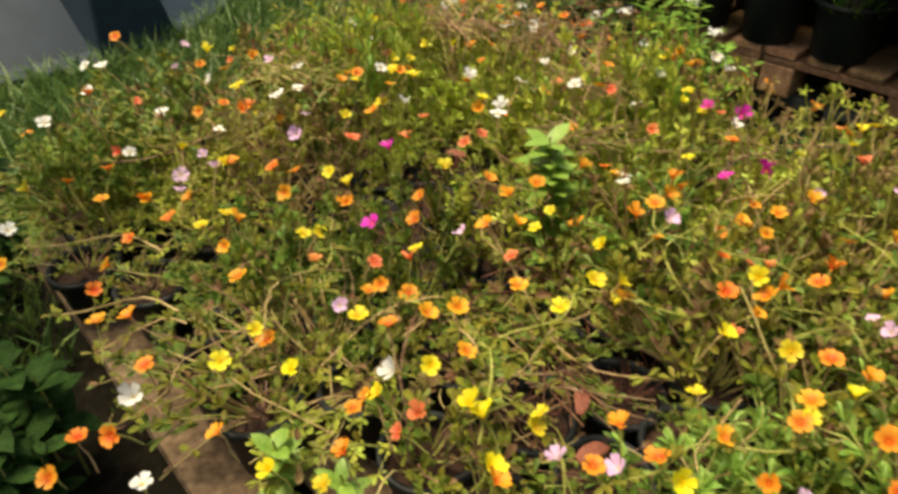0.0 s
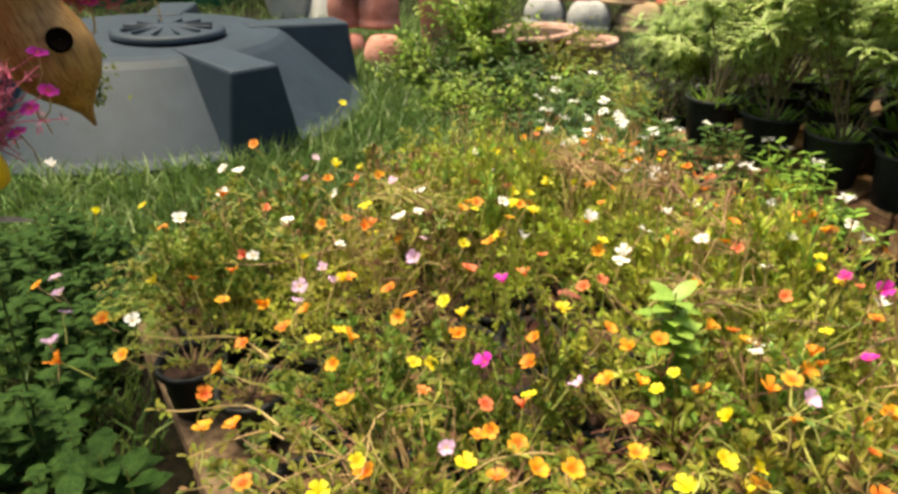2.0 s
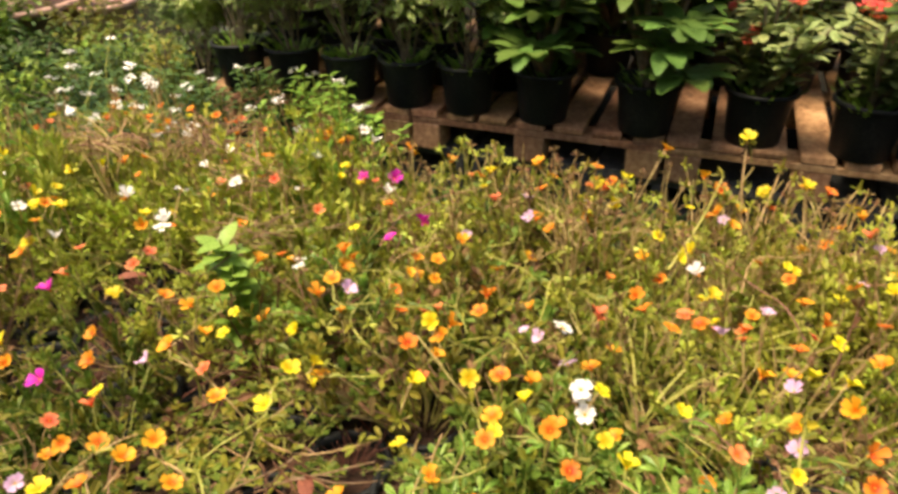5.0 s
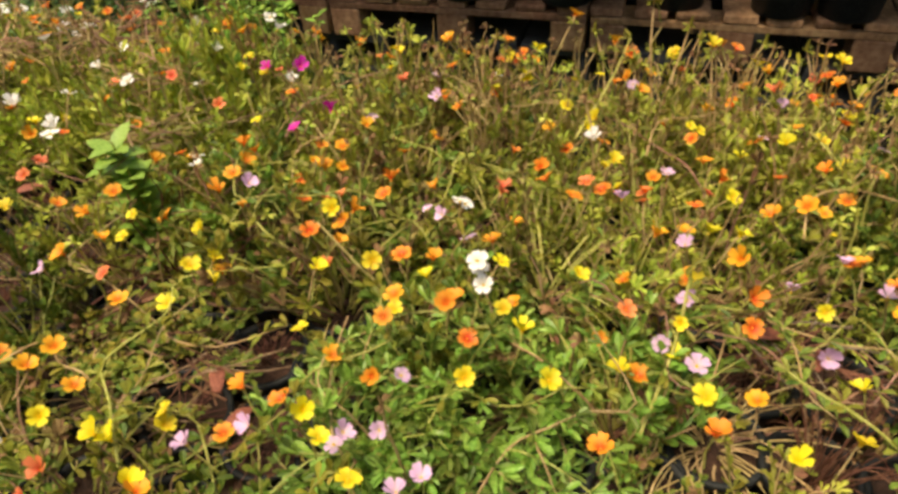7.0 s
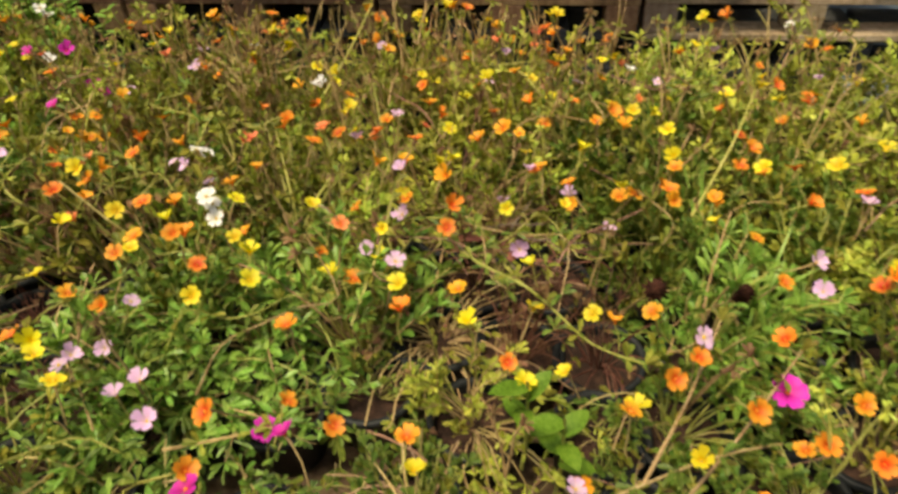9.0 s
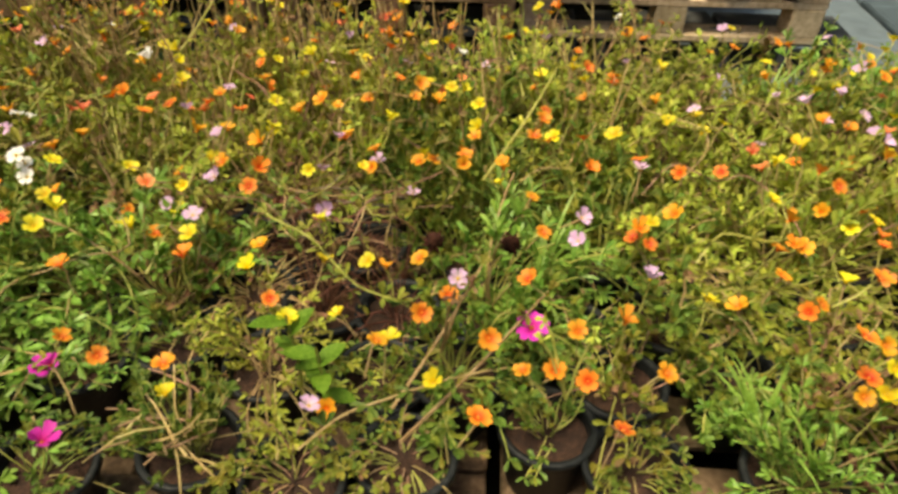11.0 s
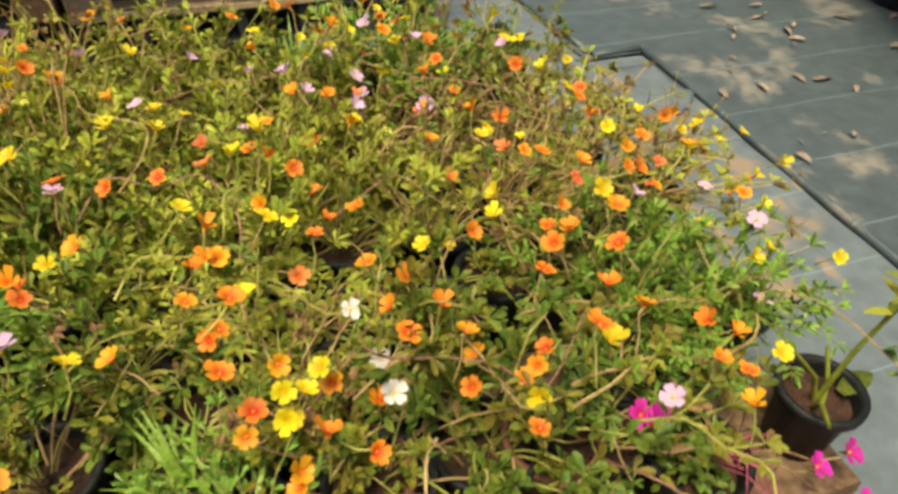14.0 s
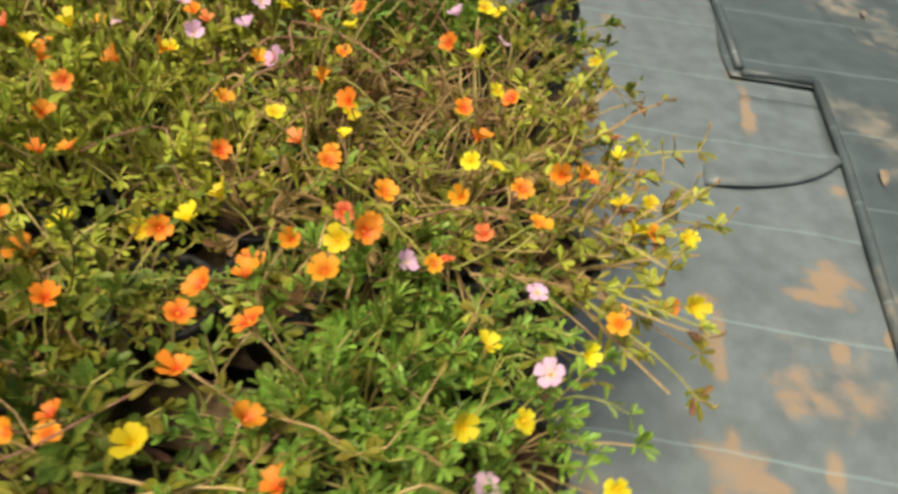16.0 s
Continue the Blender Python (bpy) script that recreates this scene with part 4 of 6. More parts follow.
orange_c = (
    (0.5, 1.15), (0.5, 1.31), (0.53, 1.58), (0.55, 0.51), (0.55, 0.94), (0.56, 0.83), (0.56, 0.88), (0.57, 1.42), (0.58, 1.24),
    (0.61, 1.15), (0.64, 1.29), (0.67, 1.16), (0.68, 0.96), (0.7, 1.37), (0.71, 1.3), (0.73, 0.9), (0.73, 0.94), (0.74, 1.17),
    (0.78, 0.56), (0.8, 0.92), (0.82, 0.7), (0.82, 0.93), (0.82, 1.09), (0.83, 0.6), (0.86, 0.63), (0.87, 0.91), (0.9, 0.47),
    (0.91, 0.57), (0.93, 0.9), (0.95, 0.53), (0.96, 0.66), (0.97, 0.84), (0.98, 0.75), (0.98, 0.99), (1.02, 0.52), (1.04, 1.53),
    (1.05, 0.46), (1.06, 0.92), (1.07, 0.6), (1.07, 1.11), (1.12, 0.74), (1.13, 1.19), (1.14, 0.94), (1.17, 0.81), (1.2, 1.13),
    (1.21, 0.63),
)
orange_d = (
    (1.22, 1.38), (1.28, 0.69), (1.28, 1.49), (1.29, 0.74), (1.3, 0.64), (1.31, 0.64), (1.32, 0.52), (1.32, 0.74), (1.33, 0.54),
    (1.36, 0.47), (1.36, 0.58), (1.38, 0.83), (1.38, 0.95), (1.39, 0.49), (1.4, 0.91), (1.43, 0.47), (1.43, 0.75), (1.43, 0.9),
    (1.44, 0.84), (1.46, 1.06), (1.47, 0.95), (1.48, 0.7), (1.49, 0.63), (1.51, 1.07), (1.52, 0.96), (1.54, 0.51), (1.58, 0.44),
    (1.61, 0.51), (1.62, 0.9), (1.63, 0.53), (1.65, 1.26), (1.67, 1.08), (1.71, 0.97), (1.71, 1.14), (1.72, 0.71), (1.73, 0.68),
    (1.75, 0.74), (1.75, 0.95), (1.81, 0.41), (1.81, 0.47), (1.82, 0.44), (1.82, 0.82), (1.84, 0.49), (1.84, 1.1), (1.9, 0.94),
    (1.93, 1.03),
)
coral = (
    (-1.15, 0.54), (-0.98, 0.44), (-0.93, 1.02), (-0.92, 0.68), (-0.77, 1.45), (-0.75, 1.48), (-0.67, 0.74), (-0.61, 0.82), (-0.53, 0.88),
    (-0.52, 0.91), (-0.48, 1.22), (-0.47, 0.53), (-0.39, 0.58), (-0.36, 0.62), (-0.33, 1.14), (-0.27, 0.73), (-0.16, 0.44), (-0.16, 0.47),
    (0.12, 1.44), (0.15, 1.45), (0.42, 1.07), (0.68, 1.45), (1.32, 0.92), (1.32, 0.97), (1.4, 0.69), (1.64, 1.0), (1.72, 0.86),
    (1.79, 0.78),
)
yellow_a = (
    (-1.72, 0.98), (-1.38, 0.23), (-1.38, 0.33), (-1.23, 0.74), (-1.18, 0.78), (-1.09, 1.1), (-1.08, 1.16), (-0.99, 0.28), (-0.86, 1.15),
    (-0.82, 0.95), (-0.78, 0.97), (-0.77, 0.55), (-0.76, 0.79), (-0.75, 0.87), (-0.67, 0.45), (-0.66, 0.49), (-0.63, 1.02), (-0.62, 0.66),
    (-0.57, 0.66), (-0.53, 0.55), (-0.5, 0.56), (-0.49, 0.8), (-0.41, 0.4), (-0.37, 0.64), (-0.32, 0.4), (-0.32, 1.29), (-0.29, 0.8),
    (-0.22, 0.31), (-0.21, 0.45), (-0.16, 0.34), (-0.15, 0.76), (-0.13, 0.52),
)
yellow_b = (
    (-0.11, 0.52), (-0.11, 0.75), (-0.11, 1.25), (-0.06, 0.48), (-0.06, 0.55), (-0.06, 0.56), (0.01, 0.81), (0.04, 0.7), (0.08, 0.84),
    (0.09, 0.6), (0.14, 0.76), (0.16, 0.83), (0.17, 1.4), (0.25, 0.69), (0.25, 0.87), (0.27, 0.8), (0.3, 0.77), (0.42, 0.74),
    (0.44, 1.5), (0.47, 0.78), (0.51, 0.72), (0.54, 1.07), (0.55, 1.0), (0.56, 0.48), (0.6, 0.67), (0.64, 0.87), (0.67, 0.59),
    (0.67, 1.24), (0.71, 1.56), (0.84, 1.14), (0.89, 1.02), (0.89, 1.09),
)
yellow_c = (
    (1.01, 0.98), (1.06, 1.22), (1.2, 1.04), (1.26, 1.09), (1.36, 0.52), (1.36, 0.55), (1.38, 0.55), (1.4, 0.98), (1.41, 0.8),
    (1.5, 1.2), (1.53, 0.97), (1.55, 0.7), (1.59, 1.28), (1.6, 0.48), (1.61, 1.12), (1.66, 1.2), (1.67, 0.77), (1.7, 0.52),
    (1.71, 1.1), (1.87, 0.45), (1.87, 1.22), (1.88, 1.08), (1.89, 1.2), (1.9, 0.89), (1.91, 1.04), (1.94, 0.59), (1.99, 0.61),
    (2.04, 0.69), (2.07, 0.57), (2.07, 0.89), (2.14, 0.77), (2.14, 0.86),
)
white = (
    (-1.72, 0.18), (-1.43, 0.53), (-1.3, 0.49), (-1.13, 1.07), (-1.09, 0.68), (-1.09, 1.35), (-1.0, 0.84), (-0.93, 0.79), (-0.9, 0.6),
    (-0.9, 0.73), (-0.88, 0.22), (-0.86, 1.31), (-0.82, 1.4), (-0.81, 1.35), (-0.77, 1.54), (-0.72, 1.6), (-0.66, 1.31), (-0.5, 1.36),
    (-0.5, 1.62), (-0.45, 1.33), (-0.44, 1.54), (-0.42, 0.24), (-0.4, 1.19), (-0.38, 1.46), (-0.29, 0.2), (-0.23, 0.49), (0.13, 1.35),
    (0.85, 1.31), (1.19, 1.5), (1.46, 0.52),
)
lilac_a = (
    (-1.33, 0.73), (-1.22, 0.66), (-1.09, 0.82), (-1.07, 0.13), (-1.01, 0.13), (-0.94, 0.13), (-0.88, 0.1), (-0.84, 0.54), (-0.82, 0.74),
    (-0.8, 0.48), (-0.77, 0.53), (-0.77, 0.69), (-0.76, 0.46), (-0.36, 0.5), (-0.35, 0.71), (-0.16, 0.94), (0.04, 0.57), (0.14, 0.57),
    (0.14, 0.59), (0.15, 0.94), (0.18, 0.6), (0.18, 0.67), (0.2, 0.9),
)
lilac_b = (
    (0.22, 0.54), (0.24, 0.56), (0.27, 0.51), (0.36, 0.37), (0.39, 1.05), (0.45, 1.11), (0.46, 0.78), (0.48, 0.95), (0.5, 0.76),
    (0.72, 0.47), (0.87, 0.66), (1.03, 0.75), (1.11, 0.67), (1.14, 0.92), (1.46, 1.13), (1.54, 1.01), (1.54, 1.18), (1.63, 1.31),
    (1.65, 1.0), (1.7, 1.23), (1.73, 0.44), (1.84, 1.16), (1.86, 0.74), (2.01, 0.66),
)
magenta = (
    (-0.31, 1.29), (0.28, 0.39), (0.34, 0.44), (0.37, 0.37), (0.42, 0.51), (0.45, 0.42),
)
BLOOMS = {"orange": orange_a + orange_b + orange_c + orange_d, "coral": coral, "yellow": yellow_a + yellow_b + yellow_c, "white": white, "lilac": lilac_a + lilac_b, "magenta": magenta}
# flowers that stand out above the canopy or sit low in it, with their heights
tall_orange_a = (
    (-1.1, 0.72, 0.46), (-1.01, 0.61, 0.43), (-0.89, 0.72, 0.41), (-0.88, 1.22, 0.43), (-0.77, 0.86, 0.43), (-0.74, 0.36, 0.39),
    (-0.72, 0.46, 0.43), (-0.63, 0.58, 0.43), (-0.62, 0.46, 0.39), (-0.56, 0.65, 0.41), (-0.56, 1.31, 0.45), (-0.55, 1.53, 0.42),
    (-0.51, 0.43, 0.41), (-0.43, 0.42, 0.35), (-0.33, 0.59, 0.4), (-0.31, 0.72, 0.46), (-0.28, 0.58, 0.4), (-0.26, 0.86, 0.42),
    (-0.23, 0.7, 0.41), (-0.19, 0.95, 0.45), (-0.18, 0.56, 0.42), (-0.12, 1.11, 0.37), (-0.1, 1.07, 0.39), (-0.07, 1.08, 0.39),
    (0.14, 0.73, 0.44), (0.21, 0.76, 0.45), (0.21, 0.78, 0.43),
)
tall_orange_b = (
    (0.28, 1.03, 0.45), (0.35, 0.5, 0.44), (0.41, 0.6, 0.46), (0.41, 0.93, 0.37), (0.44, 0.76, 0.38), (0.49, 0.92, 0.4),
    (0.52, 0.67, 0.42), (0.58, 0.78, 0.35), (0.59, 1.04, 0.43), (0.63, 1.04, 0.45), (0.73, 0.5, 0.35), (0.79, 1.05, 0.48),
    (0.87, 0.93, 0.42), (0.99, 0.56, 0.36), (0.99, 1.0, 0.45), (1.0, 0.95, 0.44), (1.01, 0.57, 0.42), (1.11, 0.54, 0.39),
    (1.11, 0.76, 0.42), (1.11, 0.77, 0.4), (1.2, 0.92, 0.41), (1.31, 0.55, 0.45), (1.31, 0.74, 0.42), (1.31, 0.78, 0.43),
    (1.33, 0.6, 0.49), (1.36, 0.46, 0.38), (1.41, 0.57, 0.37),
)
tall_orange_c = (
    (1.45, 0.54, 0.36), (1.49, 0.57, 0.42), (1.52, 0.67, 0.39), (1.55, 0.56, 0.41), (1.55, 0.64, 0.37), (1.56, 0.55, 0.38),
    (1.61, 0.53, 0.35), (1.62, 0.73, 0.39), (1.63, 0.85, 0.39), (1.64, 0.47, 0.49), (1.68, 0.64, 0.39), (1.7, 0.66, 0.41),
    (1.72, 0.57, 0.42), (1.76, 0.62, 0.43), (1.76, 0.83, 0.42), (1.77, 0.56, 0.38), (1.8, 0.69, 0.42), (1.82, 0.51, 0.39),
    (1.83, 0.71, 0.46), (1.83, 0.73, 0.45), (1.88, 0.95, 0.42), (1.9, 0.83, 0.4), (1.96, 0.88, 0.38), (1.98, 0.8, 0.41),
    (2.0, 0.89, 0.4), (2.02, 0.9, 0.39), (2.08, 0.76, 0.33),
)
tall_coral = (
    (0.22, 1.0, 0.44), (0.42, 1.05, 0.42),
)
tall_yellow_a = (
    (-1.1, 1.4, 0.45), (-0.84, 0.63, 0.53), (-0.39, 0.34, 0.4), (-0.32, 0.5, 0.42), (-0.23, 0.89, 0.38), (-0.2, 0.52, 0.41),
    (-0.16, 0.71, 0.41), (-0.03, 1.27, 0.52), (0.0, 0.9, 0.45), (0.14, 0.55, 0.45), (0.19, 0.51, 0.46), (0.33, 1.2, 0.46),
    (0.35, 0.66, 0.47), (0.52, 1.07, 0.36), (0.6, 1.13, 0.49), (0.68, 0.74, 0.36),
)
tall_yellow_b = (
    (0.72, 0.64, 0.36), (0.75, 0.7, 0.4), (0.79, 0.58, 0.38), (0.85, 0.52, 0.38), (1.1, 0.96, 0.45), (1.17, 0.63, 0.42),
    (1.26, 1.04, 0.41), (1.29, 0.8, 0.45), (1.3, 1.06, 0.42), (1.34, 0.66, 0.43), (1.36, 0.54, 0.37), (1.38, 0.72, 0.48),
    (1.4, 0.57, 0.4), (1.59, 0.74, 0.37), (1.74, 0.98, 0.37), (1.8, 0.73, 0.42), (1.95, 0.69, 0.35),
)
tall_white = (
    (-1.32, 0.54, 0.45), (-1.24, 0.38, 0.4), (-1.08, 0.56, 0.42), (-1.0, 0.46, 0.4), (-0.79, 0.9, 0.5), (-0.57, 1.06, 0.49),
    (-0.54, 0.98, 0.47), (-0.52, 0.95, 0.48), (-0.49, 1.12, 0.49), (0.18, 0.93, 0.47), (0.18, 0.95, 0.45), (0.23, 0.83, 0.46),
    (0.23, 0.84, 0.44), (0.24, 0.82, 0.43), (0.34, 1.07, 0.5), (1.44, 0.61, 0.43), (1.47, 0.6, 0.35),
)
tall_lilac = (
    (-0.0, 0.52, 0.43), (0.49, 0.88, 0.4), (0.63, 0.98, 0.35), (0.66, 0.86, 0.36), (0.73, 0.95, 0.39), (0.79, 0.91, 0.36),
    (1.04, 0.81, 0.4), (1.38, 1.08, 0.37), (1.57, 1.09, 0.39), (1.57, 1.14, 0.4), (1.97, 0.57, 0.32), (1.99, 0.75, 0.37),
)
tall_magenta = (
    (-0.67, 0.82, 0.4), (-0.46, 0.63, 0.43), (-0.27, 1.34, 0.43), (-0.17, 1.12, 0.43), (-0.16, 1.25, 0.39), (-0.15, 1.22, 0.41),
    (0.38, 0.54, 0.35), (1.73, 0.45, 0.32),
)
TALL = {"orange": tall_orange_a + tall_orange_b + tall_orange_c, "coral": tall_coral, "yellow": tall_yellow_a + tall_yellow_b, "white": tall_white, "lilac": tall_lilac, "magenta": tall_magenta}
SIZES = {"orange": 0.86, "coral": 0.80, "yellow": 0.86, "white": 0.90, "lilac": 0.84, "magenta": 0.96}


def bloom(colour, x, y, z, rng, size=1.0, lean=None):
    """An open flower, as part of the nearest plant."""
    px, py, root = min((r for r in ROOTS if r[2]), key=lambda r: (r[0] - x) ** 2 + (r[1] - y) ** 2)
    world_pose = pose(x, y, z, rng.uniform(-22, 40) - (12 if y > 0.9 else 0) if lean is None else lean, rng.uniform(-32, 32) if lean is None else 0, 0) @ Matrix.Rotation(rng.uniform(0, 6.28), 4, 'Z') @ Matrix.Scale(size * SIZES[colour], 4)
    flower = part("flower", rng.choice(FLOWERS[colour]), root, colour + " five-petalled flower", root.matrix_basis.inverted() @ world_pose)
    return flower


rng = random.Random(5)
for colour, places in BLOOMS.items():
    for x, y in places:
        bloom(colour, x, y, canopy(x, y) + rng.uniform(-0.008, 0.010), rng, rng.uniform(0.74, 1.0))
for colour, places in TALL.items():
    for x, y, z in places:
        bloom(colour, x, y, z, rng, rng.uniform(0.78, 1.02))
bloom("magenta", 0.965, 0.625, 0.365, rng, 1.3, 25)
# scattered smaller flowers between them, thicker towards the far side
for i in range(270):
    x, y = rng.uniform(-1.25, 1.95), 0.45 + 1.02 * rng.random() ** 0.4
    colour = rng.choice(("orange", "orange", "orange", "coral", "yellow", "yellow", "white" if x < -0.1 else "lilac"))
    bloom(colour, x, y, canopy(x, y) + rng.uniform(-0.02, 0.025), rng, rng.uniform(0.6, 0.95))
# tall straight stalks along the far edge, some in flower and some in bud
EDGE = {
    "yellow": ((0.39, 0.56), (-0.09, 0.43), (0.18, 0.43), (0.50, 0.49), (0.44, 0.46), (0.58, 0.46), (0.72, 0.46), (1.01, 0.45)),
    "orange": ((0.25, 0.51), (0.01, 0.46), (0.12, 0.45), (0.54, 0.48), (0.33, 0.46), (0.51, 0.47), (1.05, 0.46), (0.36, 0.45), (-0.19, 0.43)),
    "bud": ((0.11, 0.48), (0.29, 0.49), (0.46, 0.51), (0.59, 0.49), (0.48, 0.50), (1.11, 0.51), (1.18, 0.50), (0.30, 0.47), (0.84, 0.46), (0.66, 0.48), (-0.02, 0.46), (0.08, 0.46), (0.40, 0.48)),
}
for colour, places in EDGE.items():
    for x, z in places:
        y = 1.46 + rng.uniform(-0.03, 0.03)
        root = min((r for r in ROOTS if r[2]), key=lambda r: (r[0] - x) ** 2 + (r[1] - y + 0.06) ** 2)[2]
        foot, tip = np.array([x + rng.uniform(-0.07, 0.07), y - rng.uniform(0.03, 0.10), z - rng.uniform(0.15, 0.21)]), np.array([x, y, z])
        m = Mesh()
        knee = foot + (tip - foot) * rng.uniform(0.5, 0.7) + np.array([rng.uniform(-0.008, 0.008), 0, 0.004])
        m.tube([foot, (foot + knee) / 2, knee, (knee + tip) / 2, tip - [0, 0, 0.004]], 0.0024, 0.0015, 5, 0)
        # a ruff of bracts under the flower, and a bud where none is open
        m.leaves([tip - [0, 0, 0.008]] * 6, [unit(rng, (-0.1, 0.5)) for _ in range(6)], 0.017, 0.006, 1)
        m.tube([knee, knee + [rng.uniform(-0.03, 0.03), 0.01, 0.03]], 0.0016, 0.0012, 4, 0)
        if colour == "bud":
            m.tube([tip - [0, 0, 0.006], tip + [0, 0, 0.004], tip + [0.001, 0, 0.014]], 0.0042, 0.0010, 6, 1)
        part("tall_stalk", m.data("tall_stalk", ["stem_tan", "leaf_olive"]), root, "", root.matrix_basis.inverted())
        if colour != "bud":
            bloom(colour, x, y, z, rng, rng.uniform(0.85, 1.05))
# flowers on the stems that trail off the end of the bed
for colour, x, y, z in (("orange", 2.09, 0.79, 0.30), ("orange", 2.14, 0.82, 0.30), ("yellow", 2.165, 0.825, 0.30), ("orange", 2.127, 0.925, 0.30), ("yellow", 2.10, 0.92, 0.30),
                        ("yellow", 2.172, 0.93, 0.30), ("yellow", 2.124, 0.98, 0.30), ("yellow", 2.083, 1.055, 0.30), ("coral", 2.08, 1.10, 0.30), ("orange", 2.007, 1.0, 0.31),
                        ("orange", 2.047, 0.99, 0.31), ("yellow", 2.046, 1.28, 0.30)):
    bloom(colour, x, y, z, rng, rng.uniform(0.7, 0.95))


# ---- weeds in the bed ----
def broad_weed(x, y, z, leaves, size, mat, label, seed, h=0.10):
    """An upright weed with whorled ovate leaves; it grows from the pot below."""
    rng = random.Random(seed)
    root = thing("weed", label, "weed", pose(x, y, z), "weeds in the bed")
    m = Mesh()
    m.tube([(0, 0, -h), (0.004, 0.002, -h / 2), (0, 0, 0.01)], 0.003, 0.0018, 5)
    stem = part("stem", m.data("stem", ["stem_green"], True), root)
    for i in range(leaves):
        a = i * 2.4 + rng.uniform(-0.3, 0.3)
        up = rng.uniform(0.15, 0.95)
        zz = -h * 0.6 * (1 - (i + 1) / leaves)
        m = Mesh()
        m.blade((0, 0, 0), (math.cos(a), math.sin(a), up), size * rng.uniform(0.75, 1.15), size * 0.5, 0, 0.55, 5)
        part("leaf", m.data("leaf", [mat], True), stem, m=pose(0, 0, zz))
    return root


broad_weed(-0.395, 0.945, 0.475, 42, 0.056, "weed_green", "bright green broad-leaved weed among the moss roses", 1, 0.30)
broad_weed(-0.365, 0.925, 0.44, 36, 0.052, "weed_green", "bright green broad-leaved weed among the moss roses", 2, 0.28)
broad_weed(0.672, 0.580, 0.405, 5, 0.046, "seedling_leaf", "low weed with glossy bright green oval leaves", 3, 0.16)
broad_weed(0.712, 0.548, 0.388, 5, 0.048, "seedling_leaf", "low weed with glossy bright green oval leaves", 4, 0.15)
broad_weed(-0.28, 0.34, 0.34, 15, 0.04, "weed_green", "pale green seedling at the edge of the pallet", 5, 0.18)
broad_weed(-0.18, 0.37, 0.35, 15, 0.036, "weed_green", "pale green seedling at the edge of the pallet", 6, 0.18)


def grass_tuft(x, y, z, blades, size, mat, label, seed, wide=0.007):
    rng = random.Random(seed)
    root = thing("grass_tuft", label, "grass", pose(x, y, z), "grass tufts in the bed")
    for i in range(blades):
        a = rng.uniform(0, 2 * math.pi)
        m = Mesh()
        m.blade((math.cos(a) * 0.01, math.sin(a) * 0.01, 0), (math.cos(a) * rng.uniform(0.2, 0.9), math.sin(a) * rng.uniform(0.2, 0.9), 1.0),
                size * rng.uniform(0.6, 1.2), wide, 0, rng.uniform(0.5, 1.5), 5, lambda t: 1 - t**2 * 0.95)
        part("blade", m.data("blade", [mat]), root)
    return root


for i, (x, y, n, s) in enumerate(((1.248, 0.545, 12, 0.09), (1.30, 0.485, 7, 0.08), (0.94, 0.95, 24, 0.13), (1.00, 0.83, 22, 0.12), (1.72, 1.32, 22, 0.13), (1.50, 1.38, 18, 0.12), (0.30, 0.95, 12, 0.17), (0.42, 1.15, 10, 0.17))):
    grass_tuft(x, y, canopy(x, y) - 0.12, n, s, "weed_green" if i < 6 else "stem_green", "tuft of fresh green grass between the pots", 60 + i, 0.007 if i < 6 else 0.0042)


# long runners that trail across the tops of the plants
def runner(points, r, mat, label, leaf="leaf_olive"):
    m = Mesh()
    p = np.array(points, float)
    ends = np.vstack([2 * p[0] - p[1], p, 2 * p[-1] - p[-2]])
    fine = []
    for i in range(len(p) - 1):
        a, b, c, d = ends[i:i + 4]
        for k in range(3):
            t = k / 3
            fine.append(0.5 * (2 * b + (c - a) * t + (2 * a - 5 * b + 4 * c - d) * t * t + (3 * b - a - 3 * c + d) * t ** 3))
    fine.append(p[-1])
    m.tube(fine, r, r * 0.6, 4, 0)
    rng = random.Random(len(points) + int(p[0][0] * 100))
    b, w = [], []
    for q in fine[2::3] + [fine[-1]]:
        for _ in range(4):
            b.append(q)
            w.append(unit(rng, (-0.1, 0.9)))
    m.leaves(b, w, 0.021, 0.0072, 1)
    root = min((q for q in ROOTS if q[2]), key=lambda q: (q[0] - p[0][0]) ** 2 + (q[1] - p[0][1]) ** 2)[2]
    return part("trailing_stem", m.data("trailing_stem", [mat, leaf]), root, label, root.matrix_basis.inverted())


for i in range(120):
    x, y = rng.uniform(-1.25, 1.9), rng.uniform(0.42, 1.42)
    a = rng.uniform(0, 2 * math.pi)
    if math.hypot(x + 0.62, y - 0.9) < 0.28:
        continue
    if x > 1.0:
        # stems sweep towards the open end of the bed
        a = rng.gauss(0.1, 0.7)
    step, dip = rng.uniform(0.035, 0.062), rng.uniform(-0.012, 0.03)
    pts = []
    for k in range(6):
        q = (min(x + math.cos(a) * step * k, 2.06), y + math.sin(a) * step * k)
        pts.append((q[0], q[1], canopy(*q) - dip - 0.035 * (k == 0) + rng.uniform(-0.004, 0.004)))
        a += rng.uniform(-0.12, 0.12) + rng.choice((0, 0, 0, 0.5, -0.5))
    runner(pts, rng.uniform(0.0012, 0.0019), rng.choice(("stem_tan", "stem_tan", "stem_green", "stem_pink", "stem_green")), "", "leaf_olive" if i % 3 else "leaf_green")
